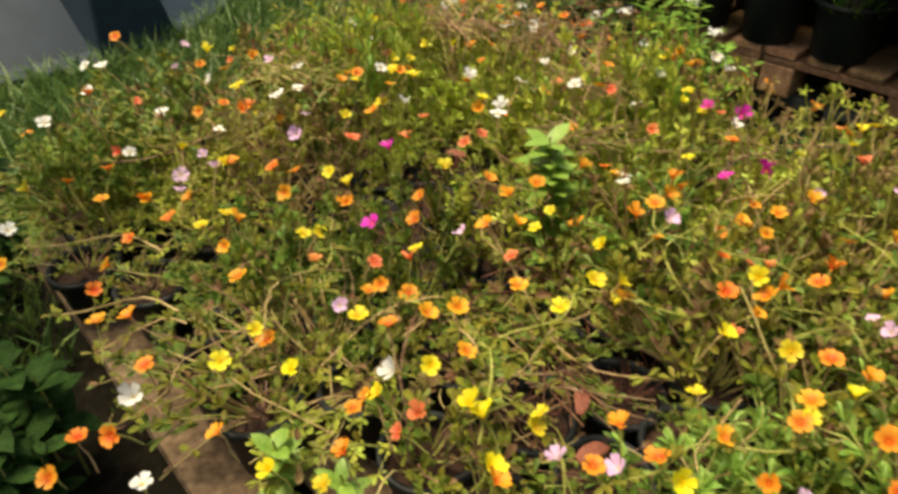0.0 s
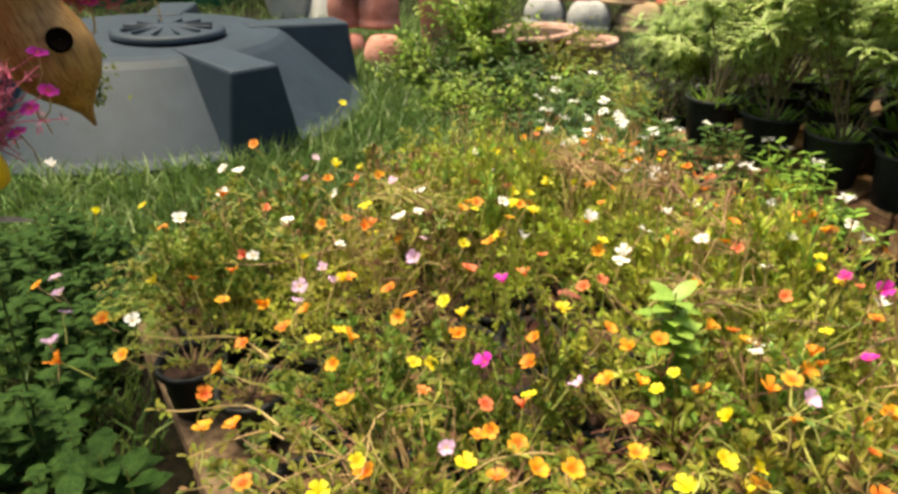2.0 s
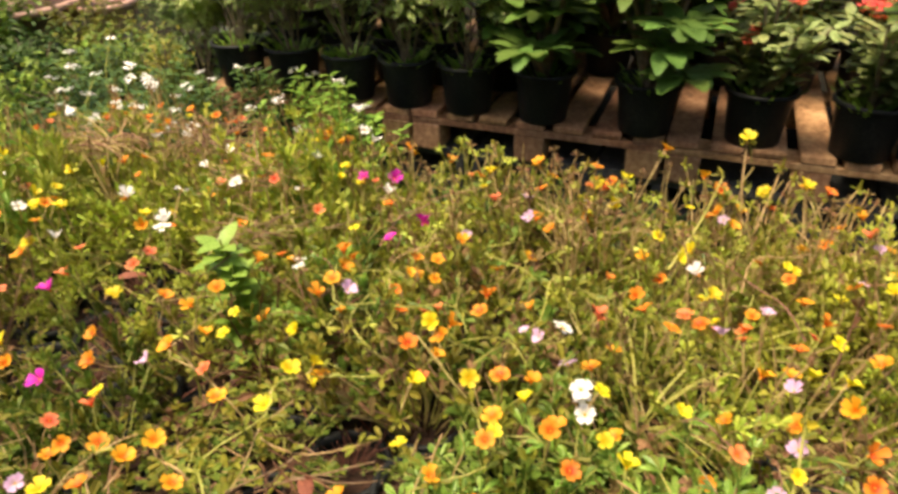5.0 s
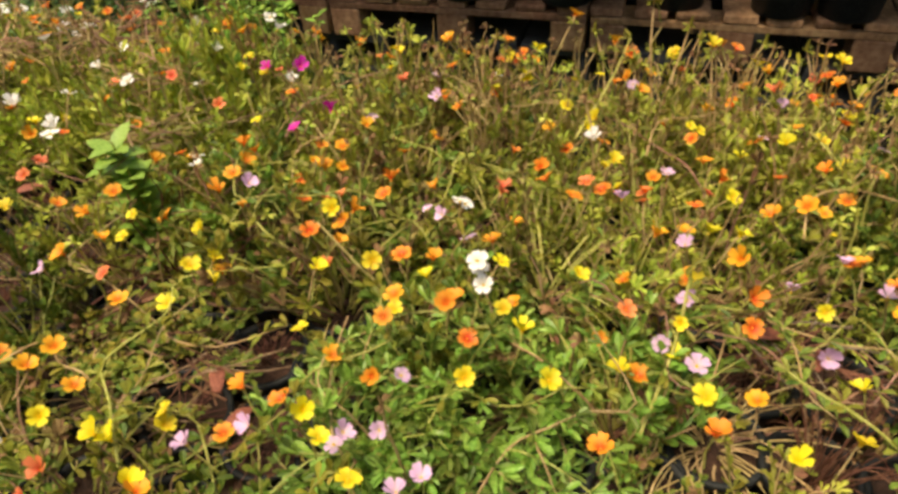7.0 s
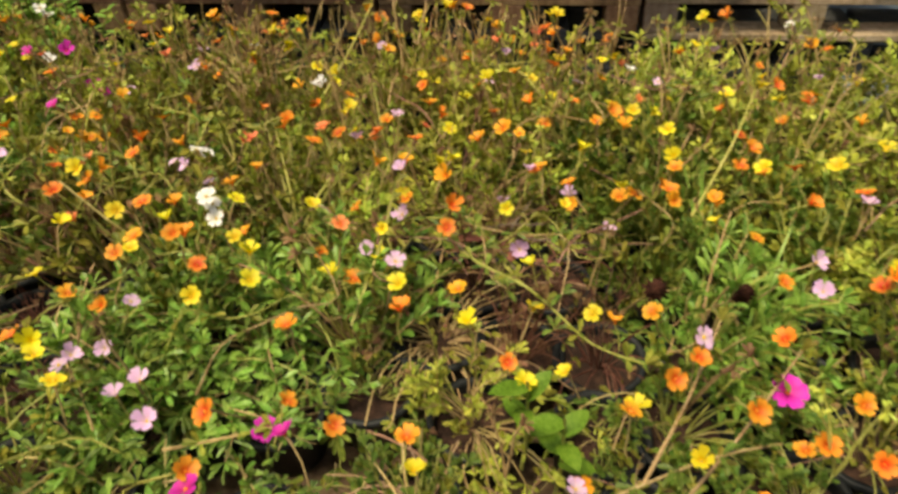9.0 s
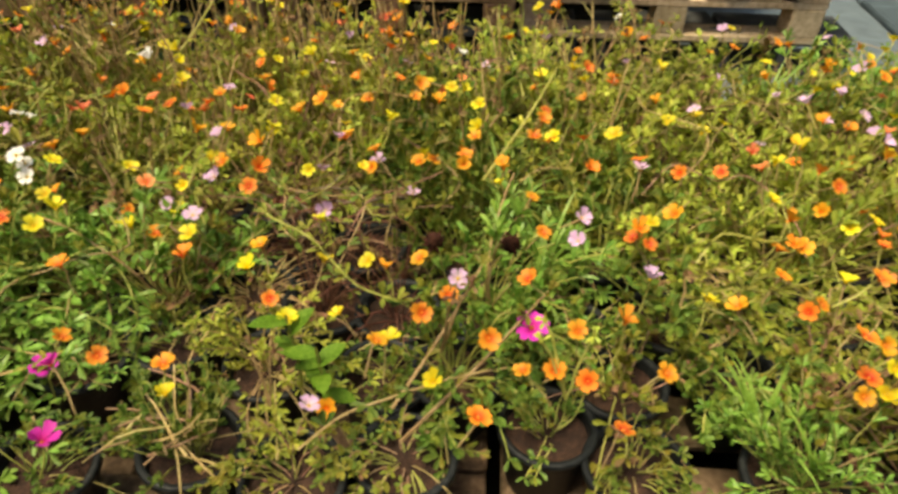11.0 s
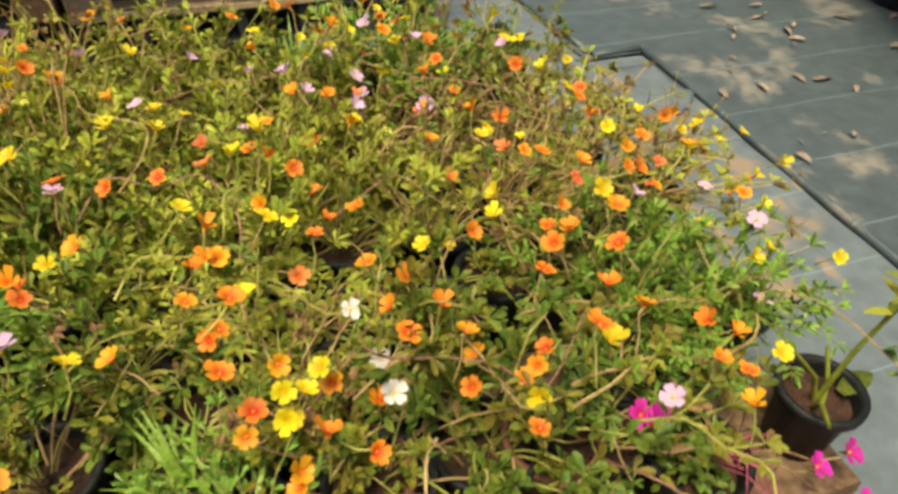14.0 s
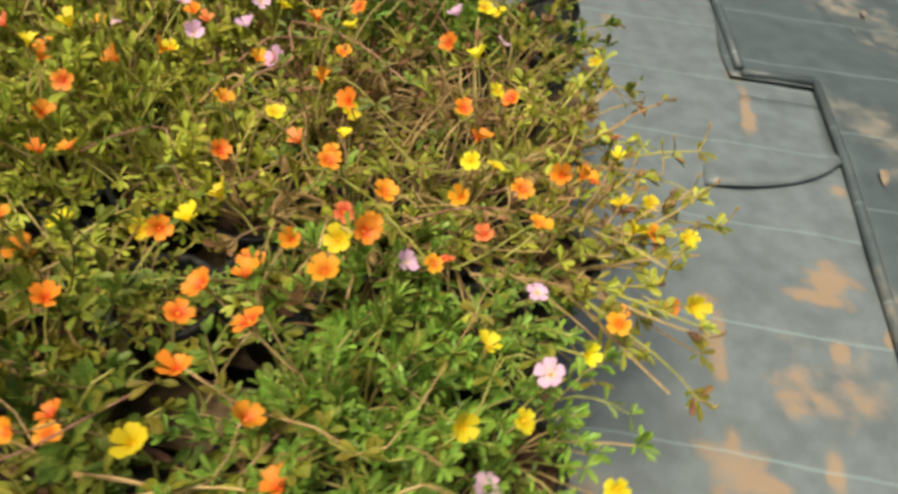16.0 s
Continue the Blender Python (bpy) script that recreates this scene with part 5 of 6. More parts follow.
for (x, y), (u, v), z in (((-0.75, 0.40), (-0.99, 0.24), 0.31), ((-0.60, 0.36), (-0.78, 0.22), 0.30), ((-0.58, 0.36), (-0.66, 0.24), 0.29),
                          ((1.50, 0.50), (1.44, 0.36), 0.30), ((1.92, 0.90), (2.13, 0.93), 0.29), ((1.90, 0.95), (2.10, 0.98), 0.30), ((1.92, 0.80), (2.12, 0.82), 0.29), ((1.90, 1.06), (2.07, 1.08), 0.30),
                          ((1.63, 0.47), (1.79, 0.528), 0.335), ((1.65, 0.50), (1.77, 0.51), 0.33)):
    runner([(x, y, z + 0.03), (x + (u - x) * 0.35, y + (v - y) * 0.2, z + 0.035), (x + (u - x) * 0.7, y + (v - y) * 0.75, z + 0.012), (u, v, z - 0.01)], 0.0021, "stem_tan", "")
for foot, tip in (((0.815, 0.475, 0.33), (0.985, 0.665, 0.392)), ((0.26, 0.52, 0.33), (0.39, 0.54, 0.36)), ((0.80, 0.52, 0.33), (0.90, 0.70, 0.40))):
    mid = ((foot[0] + tip[0]) / 2 + 0.004, (foot[1] + tip[1]) / 2 - 0.003, (foot[2] + tip[2]) / 2 + 0.004)
    runner([foot, mid, tip], 0.0022, "stem_tan", "long straight tan stem")
for foot, tip in (((0.45, 0.69, 0.37), (0.485, 0.88, 0.46)), ((0.90, 0.90, 0.40), (1.02, 1.13, 0.48)), ((0.30, 1.20, 0.42), (0.36, 1.40, 0.51))):
    mid = ((foot[0] + tip[0]) / 2 + 0.008, (foot[1] + tip[1]) / 2, (foot[2] + tip[2]) / 2 + 0.006)
    runner([foot, mid, tip], 0.0025, "stem_green", "long pale lime-green shoot")


# ---- pots at the bare corner ----
def corner_pot(x, y, label, tilt, mat="black_plastic", r=0.057):
    root = thing("nursery_pot", label, "pot", pose(x, y, DECK, tilt, 0, 30), "corner pots")
    part("pot", pot_mesh(r, 0.112, mat, taper=0.78), root)
    part("soil", soil_mesh(r * 0.9, 5), root, m=pose(0, 0, 0.084))
    return root


cut_pot = corner_pot(2.005, 0.462, "round black pot of dark soil with cut pale green stems", 0, r=0.051)
m = Mesh()
for dx, dy, dz, a, b in ((0.0, 0.0, 0.10, -0.06, 0.05), (0.0, 0.0, 0.20, 0.03, -0.025), (-0.01, 0.0, 0.07, -0.10, -0.02), (0.0, -0.01, 0.06, 0.02, 0.03)):
    m.tube([(dx, dy, 0.08), (dx + a * 0.3, dy + b * 0.3, 0.09 + dz * 0.5), (dx + a, dy + b, 0.10 + dz)], 0.0042, 0.0026, 5, 0)
for k in range(8):
    t = k / 7
    m.blade((0.03 * (0.6 + 0.4 * t), -0.025 * (0.6 + 0.4 * t), 0.24 + 0.06 * t), (math.cos(k * 2.4), math.sin(k * 2.4), 0.5), 0.04, 0.013, 0, 0.6, 4)
m.blade((0.02, -0.02, 0.10), (0.9, -0.3, 0.2), 0.07, 0.028, 1, 0.4, 5)
part("cut_growth", m.data("cut_growth", ["leaf_lime", "leaf_green"], True), cut_pot, "pale green cut stems")
pink_pot = corner_pot(1.797, 0.436, "black pot with magenta moss rose and pink bare stems", 3)
m = Mesh()
r2 = random.Random(4)
b, w = [], []
for k in range(150):
    a, q = r2.uniform(0, 6.28), r2.uniform(0, 0.05)
    b.append((q * math.cos(a) - 0.012, q * math.sin(a) + 0.01, 0.09 + r2.uniform(0, 0.035)))
    w.append(unit(r2, (0.1, 1)))
m.leaves(b, w, 0.022, 0.009, 0)
for k in range(14):
    a = r2.uniform(-1.9, 0.6)
    o, up = r2.uniform(0.09, 0.16), r2.uniform(0.02, 0.06)
    turn = r2.uniform(-0.6, 0.6)
    arc = []
    for q in range(7):
        t = q / 6
        arc.append((o * t * math.cos(a + turn * t), o * t * math.sin(a + turn * t), 0.09 + up * math.sin(math.pi * t) * 1.5 - 0.10 * t * t))
    m.tube(arc, 0.0015, 0.001, 4, 1 + k % 2)
part("foliage", m.data("foliage", ["leaf_green", "pink_stem", "stem_pink"]), pink_pot)
for x, y, z in ((1.735, 0.475, 0.30), (2.016, 0.398, 0.20), (1.962, 0.394, 0.20), (2.069, 0.364, 0.10), (1.933, 0.339, 0.06)):
    part("flower", LOW_MAGENTA, pink_pot, "magenta flower", pink_pot.matrix_basis.inverted() @ pose(x, y, z, r2.uniform(10, 50), r2.uniform(-30, 30), 0))
    s = Mesh()
    a, b = np.array([1.84, 0.42, 0.25]), np.array([x, y, z - 0.010])
    s.tube([a, a + (b - a) * 0.35 + [0, 0, 0.015], a + (b - a) * 0.75 - [0, 0, 0.01], b], 0.0013, 0.0011, 4)
    part("stalk", s.data("stalk", ["pink_stem" if x < 1.95 else "stem_tan"]), pink_pot, "", pink_pot.matrix_basis.inverted())
for i, (x, y) in enumerate(((1.425, 0.53), (1.646, 0.515))):
    corner_pot(x, y, "dusty terracotta-brown pot pushed under the stems", 4 * i, "brown_pot")
tipped = thing("nursery_pot", "black nursery pot tipped on its side at the bed's edge", "pot", pose(1.99, 1.41, 0.20, 68, 0, 200), "corner pots")
part("pot", pot_mesh(0.060, 0.112), tipped)
part("soil", SMALL_SOIL[1], tipped, m=pose(0, 0, 0.08))

# red-brown clay shards and dry leaves caught in the bed
for i, (x, y, dz, a) in enumerate(((-0.625, 0.955, -0.085, 40), (-0.08, 0.665, -0.06, 120), (0.66, 0.87, -0.05, 60), (0.60, 0.89, -0.05, 10), (-0.02, 0.62, -0.06, 75))):
    m = Mesh()
    m.blade((-0.03, 0, 0), (1, 0.1, 0.45), 0.060, 0.021, 0, 1.1, 6, None, 0.55, 0.7)
    ob = thing("dry_leaf", "curled red-brown dead leaf caught among stems", "leaf", pose(x, y, canopy(x, y) + dz - 0.02, 20, 10, a), "dead leaves in the bed",
               data=m.data("dry_leaf", ["red_leaf"], True))
    ob.modifiers.new("thickness", "SOLIDIFY").thickness = 0.0015
def straw(name, label, x, y, z, count, length, lift, mats, seed):
    """Dry stems strewn or fanned round one spot."""
    r = random.Random(seed)
    m = Mesh()
    for k in range(count):
        a, o = r.uniform(0, 6.28), r.uniform(0, 0.07)
        p = np.array([o * math.cos(a), o * math.sin(a), r.uniform(-0.02, 0.012)])
        d = norm([math.cos(a * 1.7), math.sin(a * 1.7) * 0.6, r.uniform(*lift)])
        pts = [p]
        for i in range(4):
            d = norm(d + unit(r) * 0.25 + np.array([0, 0, -0.06]))
            pts.append(pts[-1] + d * length * r.uniform(0.5, 1.1) / 4)
        m.tube(pts, 0.0017, 0.0010, 4, k % len(mats))
    return thing(name, label, "dead stems", pose(x, y, z), "dead stems in the bed", "stuff", m.data(name, mats))


H = "heap of dead red-brown stems lying on the bed"
straw("straw_heap", H, 0.72, 0.875, 0.355, 18, 0.12, (-0.05, 0.12), ["brown_stem", "bark", "stem_pink", "brown_stem"], 31)
straw("straw_heap", H, 0.62, 0.88, 0.355, 12, 0.11, (-0.05, 0.12), ["brown_stem", "bark"], 32)
straw("straw_heap", "fan of dry straw-coloured stems at the bed's edge", 0.556, 0.50, 0.29, 20, 0.12, (0.2, 1.2), ["stem_tan", "stem_pink"], 33)
straw("straw_heap", H, -0.10, 0.69, 0.33, 16, 0.11, (-0.1, 0.2), ["brown_stem", "stem_pink"], 34)
T = "tangle of dry tan stems at the bed's end"
straw("straw_heap", T, -0.74, 1.36, canopy(-0.74, 1.36) + 0.005, 70, 0.15, (-0.05, 0.25), ["stem_tan", "stem_pink"], 35)
straw("straw_heap", T, -0.96, 1.26, canopy(-0.96, 1.26) + 0.005, 60, 0.15, (-0.05, 0.25), ["stem_tan", "stem_pink"], 36)
straw("straw_heap", T, -0.55, 1.22, canopy(-0.55, 1.22), 22, 0.14, (-0.05, 0.25), ["stem_tan", "stem_pink"], 38)
straw("straw_heap", T, -0.42, 1.05, canopy(-0.42, 1.05) - 0.01, 40, 0.13, (-0.05, 0.25), ["stem_pink", "stem_tan"], 39)
straw("straw_heap", T, -1.02, 0.80, canopy(-1.02, 0.80), 40, 0.14, (-0.05, 0.2), ["stem_tan", "stem_green"], 40)
straw("straw_heap", "upright dry tan stems on the bed", 0.12, 1.30, 0.40, 12, 0.15, (0.4, 1.2), ["stem_tan"], 37)
m = Mesh()
m.lathe([(0.001, -0.020), (0.007, -0.016), (0.012, -0.004), (0.011, 0.008), (0.005, 0.015), (0.001, 0.016)], 9, wobble=0.12)
SEED_CORE = m.data("core", ["dead_brown"])
BRACTS = []
for k in range(6):
    m = Mesh()
    m.blade((0, 0, 0), unit(r2, (-0.3, 1)), 0.020, 0.007, 0, 0.2, 2)
    BRACTS.append(m.data("bract", ["dead_brown"]))
m = Mesh()
m.tube([(0, 0, -0.018), (0.004, 0.006, -0.06), (0.002, 0.010, -0.11)], 0.0016, 0.002, 4)
SEED_STALK = m.data("stalk", ["stem_tan"])
for x, y, z in ((0.94, 0.757, 0.392), (0.834, 0.761, 0.388)):
    root = thing("seed_head", "dark brown dried flower head on the bed", "flower head", pose(x, y, z, 25, 0, 40 * x), "dried flower heads")
    part("core", SEED_CORE, root)
    part("stalk", SEED_STALK, root)
    for k in range(24):
        part("bract", BRACTS[k % 6], root, m=pose(0, 0, -0.004, 0, 0, 37 * k))


# ---- potted plants on the raised pallets ----
def whorl_leaf(t):
    return max(0.05, math.sin(math.pi * min(1.0, 0.08 + 0.92 * t)) ** 0.7)


def obovate(t):
    return 0.12 + 0.88 * math.sin(math.pi * min(1.0, t**1.6 * 0.98 + 0.02)) if t < 0.97 else 0.25


def variegated_bush(seed, tall):
    """Thin stems that fork near the top, each fork ending in a loose star of narrow cream-edged leaves."""
    rng = random.Random(seed)
    m = Mesh()
    for s in range(rng.randint(7, 9)):
        a = rng.uniform(0, 6.28)
        p = np.array([rng.uniform(-0.02, 0.02), rng.uniform(-0.02, 0.02), 0])
        d = norm([math.cos(a) * 0.42, math.sin(a) * 0.42, 1.0])
        h = tall * rng.uniform(0.5, 0.85)
        pts = [p.copy()]
        for i in range(5):
            d = norm(d + np.array([rng.uniform(-0.16, 0.16), rng.uniform(-0.16, 0.16), 0.03]))
            p = p + d * h / 5
            pts.append(p.copy())
        m.tube(pts, 0.0032, 0.002, 4, 1)
        heads = [(pts[5], d), (pts[4], d)]
        for f in range(rng.randint(3, 4)):
            b = rng.uniform(0, 6.28)
            e = norm(d * 0.7 + np.array([math.cos(b), math.sin(b), 0.35]) * 0.75)
            tip = p + e * tall * rng.uniform(0.12, 0.30)
            m.tube([p, (p + tip) / 2 + [0, 0, 0.006], tip], 0.0022, 0.0015, 3, 1)
            heads += [(tip, e), (tip, e), (p + (tip - p) * 0.5, e), (p + (tip - p) * 0.25, e)]
        for c, e in heads:
            for q in range(9):
                b = q * 0.7 + rng.uniform(-0.3, 0.3)
                w = norm(e * rng.uniform(0.1, 0.7) + np.array([math.cos(b), math.sin(b), rng.uniform(0.0, 0.5)]))
                m.blade(c - e * rng.uniform(0, 0.03), w, rng.uniform(0.040, 0.070), rng.uniform(0.009, 0.013), 0, rng.uniform(0.4, 1.1), 4, whorl_leaf, 0.15, 0.0, 2)
    return m.data("foliage", ["variegated", "bark", "cream_margin"])


def broad_bush(seed, tall):
    """A thick stem topped by rosettes of long spoon-shaped leaves."""
    rng = random.Random(seed)
    m = Mesh()
    heads = [(0, 0, tall * 0.62)] + [(rng.uniform(-0.12, 0.12), rng.uniform(-0.12, 0.12), tall * rng.uniform(0.16, 0.88)) for _ in range(11)]
    for h in heads:
        m.tube([(0, 0, 0), (h[0] * 0.4, h[1] * 0.4, h[2] * 0.5), h], 0.011, 0.006, 6, 1)
        n = rng.randint(12, 16)
        for q in range(n):
            b = q * 2.4 + rng.uniform(-0.2, 0.2)
            up = 1.0 - 0.95 * q / n
            z = h[2] - 0.05 * (1 - q / n) + 0.02
            m.blade((h[0], h[1], z), (math.cos(b), math.sin(b), up), rng.uniform(0.09, 0.155), rng.uniform(0.038, 0.056), 0, rng.uniform(0.4, 0.9), 6, obovate, 0.2)
    return m.data("foliage", ["broad_leaf", "bark"], True)


def thorn_bush(seed, tall):
    """Grey-green small leaves on thick stems."""
    rng = random.Random(seed)
    m = Mesh()
    for s in range(12):
        a = rng.uniform(0, 6.28)
        o = rng.uniform(0.03, 0.15)
        top = np.array([o * math.cos(a), o * math.sin(a), tall * rng.uniform(0.55, 1.0)])
        m.tube([(0, 0, 0), top * [0.6, 0.6, 0.55], top], 0.006, 0.004, 5, 1)
        for k in range(40):
            t = rng.uniform(0.25, 1.0)
            d = unit(rng, (0.0, 0.9))
            m.blade(top * [t, t, t], d, rng.uniform(0.045, 0.07), 0.024, 0, 0.4, 3, obovate)
    return m.data("foliage", ["grey_leaf", "bark"])


def cluster(seed, mat):
    """A head of small paired bracts."""
    rng = random.Random(seed)
    m = Mesh()
    for k in range(14):
        c = np.array([rng.uniform(-0.022, 0.022), rng.uniform(-0.022, 0.022), rng.uniform(-0.006, 0.008)])
        for s in (0, math.pi):
            a = k + s
            m.blade(c, (math.cos(a), math.sin(a), 0.35), 0.013, 0.014, 0, 0.3, 3)
    m.tube([(0, 0, 0), (0.002, 0, -0.05)], 0.002, 0.0025, 4, 1)
    return m.data("flower_head", [mat, "stem_green"])


BUSH = {"variegated": [variegated_bush(700 + i, 0.36 + 0.04 * (i % 3)) for i in range(5)],
        "broad": [broad_bush(720 + i, 0.42) for i in range(3)],
        "thorn": [thorn_bush(740 + i, 0.26) for i in range(3)]}
BUSH_LABEL = {"variegated": "cream-edged variegated shrub in a black nursery pot", "broad": "shrub with glossy spoon-shaped green leaves in a black pot",
              "thorn": "grey-green thorny shrub with red flower heads in a black pot"}
HEADS = [cluster(i, "red_bract") for i in range(3)]


def potted_bush(kind, x, y, z, rng, size=1.0):
    root = thing("potted_shrub", BUSH_LABEL[kind], "potted shrub", pose(x, y, z, 0, 0, rng.uniform(0, 360)), "shrubs on the raised pallets")
    part("pot", BIG_POT, root)
    part("soil", rng.choice(BIG_SOIL), root, m=pose(0, 0, 0.122))
    m = Mesh()
    for k in range(60):
        a, q = rng.uniform(0, 6.28), rng.uniform(0.01, 0.08)
        m.blade((q * math.cos(a), q * math.sin(a), 0.122), (math.cos(a) * 0.5, math.sin(a) * 0.5, 1), rng.uniform(0.03, 0.085), 0.011, 0, 0.8, 3)
    tagged(part("undergrowth", m.data("undergrowth", ["weed_green"]), root, "low green seedlings on the soil"), kind="stuff")
    part("foliage", rng.choice(BUSH[kind]), root, m=Matrix.LocRotScale((0, 0, 0.12), None, (size, size, size * rng.uniform(0.9, 1.1))))
    if kind == "thorn":
        for k in range(12):
            a, q = rng.uniform(0, 6.28), rng.uniform(0.02, 0.16)
            part("flower_head", rng.choice(HEADS), root, "red flower head", pose(q * math.cos(a), q * math.sin(a), 0.12 + size * rng.uniform(0.14, 0.31), rng.uniform(-25, 25), rng.uniform(-25, 25), 0))
    return root


rng = random.Random(21)
for x, kind in ((-1.27, "variegated"), (-1.05, "variegated"), (-0.835, "variegated"),
                (-0.62, "variegated"), (-0.415, "variegated"), (-0.155, "broad"), (0.145, "broad"), (0.44, "thorn"), (0.70, "thorn"),
                (0.875, "broad"), (1.06, "broad"), (1.25, "thorn"), (1.645, "broad"), (1.85, "broad")):
    potted_bush(kind, x + rng.uniform(-0.01, 0.01), 2.165 + rng.uniform(-0.012, 0.012), FAR, rng, 1.15 if x < 0.95 else 0.8)
for row in (1, 2, 3):
    for i in range(18):
        x = -1.30 + i * 0.205 + 0.1 * (row % 2) + rng.uniform(-0.02, 0.02)
        if x > 1.86 or (row == 1 and x > -0.3):
            continue
        kind = "variegated" if x < -0.25 else "broad" if x < 0.42 else "thorn" if x < 0.85 else "broad"
        potted_bush(kind, x, 2.165 + 0.26 * row + rng.uniform(-0.02, 0.02), FAR, rng, 1.2 if x < 0.95 else 0.8)


for row in range(4):
    for i in range(3 if row else 2):
        potted_bush("variegated", -1.50 - i * 0.22 - 0.09 * (row % 2) + rng.uniform(-0.03, 0.03), 2.42 + 0.28 * row + 0.05 * i + rng.uniform(-0.03, 0.03), 0.004, rng, 1.3)


# ---- white-flowered plants between the bed and the raised pallets ----
def vinca(seed, tall):
    rng = random.Random(seed)
    m = Mesh()
    tips = []
    for s in range(8):
        a = rng.uniform(0, 6.28)
        o = rng.uniform(0.02, 0.11)
        top = np.array([o * math.cos(a), o * math.sin(a), tall * rng.uniform(0.7, 1.0)])
        m.tube([(0, 0, 0), top * [0.5, 0.5, 0.5], top], 0.003, 0.002, 4, 1)
        tips.append(top)
        for k in range(10):
            t = 0.2 + 0.8 * k / 9
            c = top * [t, t, t]
            for b in (k * 1.57, k * 1.57 + math.pi):
                m.blade(c, (math.cos(b), math.sin(b), 0.5), rng.uniform(0.026, 0.042), 0.013, 0, 0.6, 3)
    return m.data("foliage", ["weed_green" if seed % 3 == 2 else "vinca_leaf", "stem_green"]), tips


VINCA = [vinca(800 + i, 0.24) for i in range(4)]
VINCAS = []
WHITE_HEADS = [cluster(30 + i, "white") for i in range(3)]
for i, (x, y, top, fresh) in enumerate(((-1.62, 1.68, 0.36, 0), (-1.45, 1.83, 0.37, 0), (-1.32, 1.63, 0.38, 0), (-1.22, 1.74, 0.41, 0), (-1.12, 1.80, 0.42, 0), (-1.47, 1.57, 0.36, 0),
                                        (-1.06, 2.00, 0.42, 0), (-0.89, 2.00, 0.43, 1), (-0.72, 1.88, 0.42, 1), (-0.84, 1.66, 0.40, 1), (-1.72, 1.90, 0.35, 0), (-1.88, 2.06, 0.35, 0),
                                        (-2.02, 2.24, 0.35, 0), (-1.62, 2.12, 0.36, 0), (-1.30, 1.95, 0.37, 0), (-1.20, 1.55, 0.36, 0), (-0.60, 1.80, 0.38, 1), (-0.97, 1.56, 0.34, 1))):
    root = thing("vinca", "leafy white-flowered plant in a black pot behind the bed" if fresh else "white-flowered bedding plant in a black pot on the ground", "potted flower",
                 pose(x, y, 0, 0, 0, rng.uniform(0, 360)), "white-flowered plants")
    part("pot", SMALL_POT, root)
    part("soil", rng.choice(SMALL_SOIL), root, m=pose(0, 0, POT_H - 0.022))
    me, tips = VINCA[(0, 3)[i % 2] if fresh else (1, 2)[i % 2]]
    k = (top - POT_H) / 0.225
    part("foliage", me, root, m=Matrix.LocRotScale((0, 0, POT_H - 0.02), None, (1.25, 1.25, k)))
    VINCAS.append((x, y, root))
for x, y in ((-1.89, 2.18), (-1.9, 1.99), (-1.71, 1.83), (-1.68, 1.72), (-1.54, 1.64), (-1.45, 1.55), (-1.47, 1.67), (-1.56, 1.93), (-1.45, 1.82), (-1.37, 1.81), (-1.3, 1.75),
             (-1.31, 1.62), (-1.28, 1.5), (-1.24, 1.62), (-1.21, 1.81), (-1.27, 1.94), (-1.2, 1.91), (-1.15, 1.69), (-1.18, 2.03), (-1.12, 2.04), (-0.96, 2.03), (-0.90, 2.04), (-0.77, 1.98),
             (-0.9, 1.71), (-0.85, 1.77), (-1.01, 1.50), (-0.95, 1.52), (-0.58, 1.78), (-1.40, 1.70), (-1.60, 1.82), (-1.36, 1.50), (-1.08, 1.60)):
    root = min(VINCAS, key=lambda q: (q[0] - x) ** 2 + (q[1] - y) ** 2)[2]
    inside = root.matrix_basis.inverted()
    foot, top = inside @ Vector((root.location.x, root.location.y, 0.14)), inside @ Vector((x, y, rng.uniform(0.375, 0.40)))
    m = Mesh()
    m.tube([tuple(foot), tuple(foot.lerp(top, 0.55) + Vector((0.006, 0, 0.02))), tuple(top)], 0.0028, 0.0018, 4, 1)
    for k in range(7):
        c = foot.lerp(top, 0.35 + 0.09 * k)
        for b in (k * 1.57, k * 1.57 + math.pi):
            m.blade(tuple(c), (math.cos(b), math.sin(b), 0.5), rng.uniform(0.024, 0.040), 0.013, 0, 0.6, 3)
    part("flowering_stem", m.data("flowering_stem", ["vinca_leaf", "stem_green"]), root)
    part("flower_head", rng.choice(WHITE_HEADS), root, "white flower head", Matrix.Translation(top) @ pose(0, 0, 0, rng.uniform(-20, 20), rng.uniform(-20, 20), 0) @ Matrix.Scale(rng.uniform(0.6, 0.8), 4))


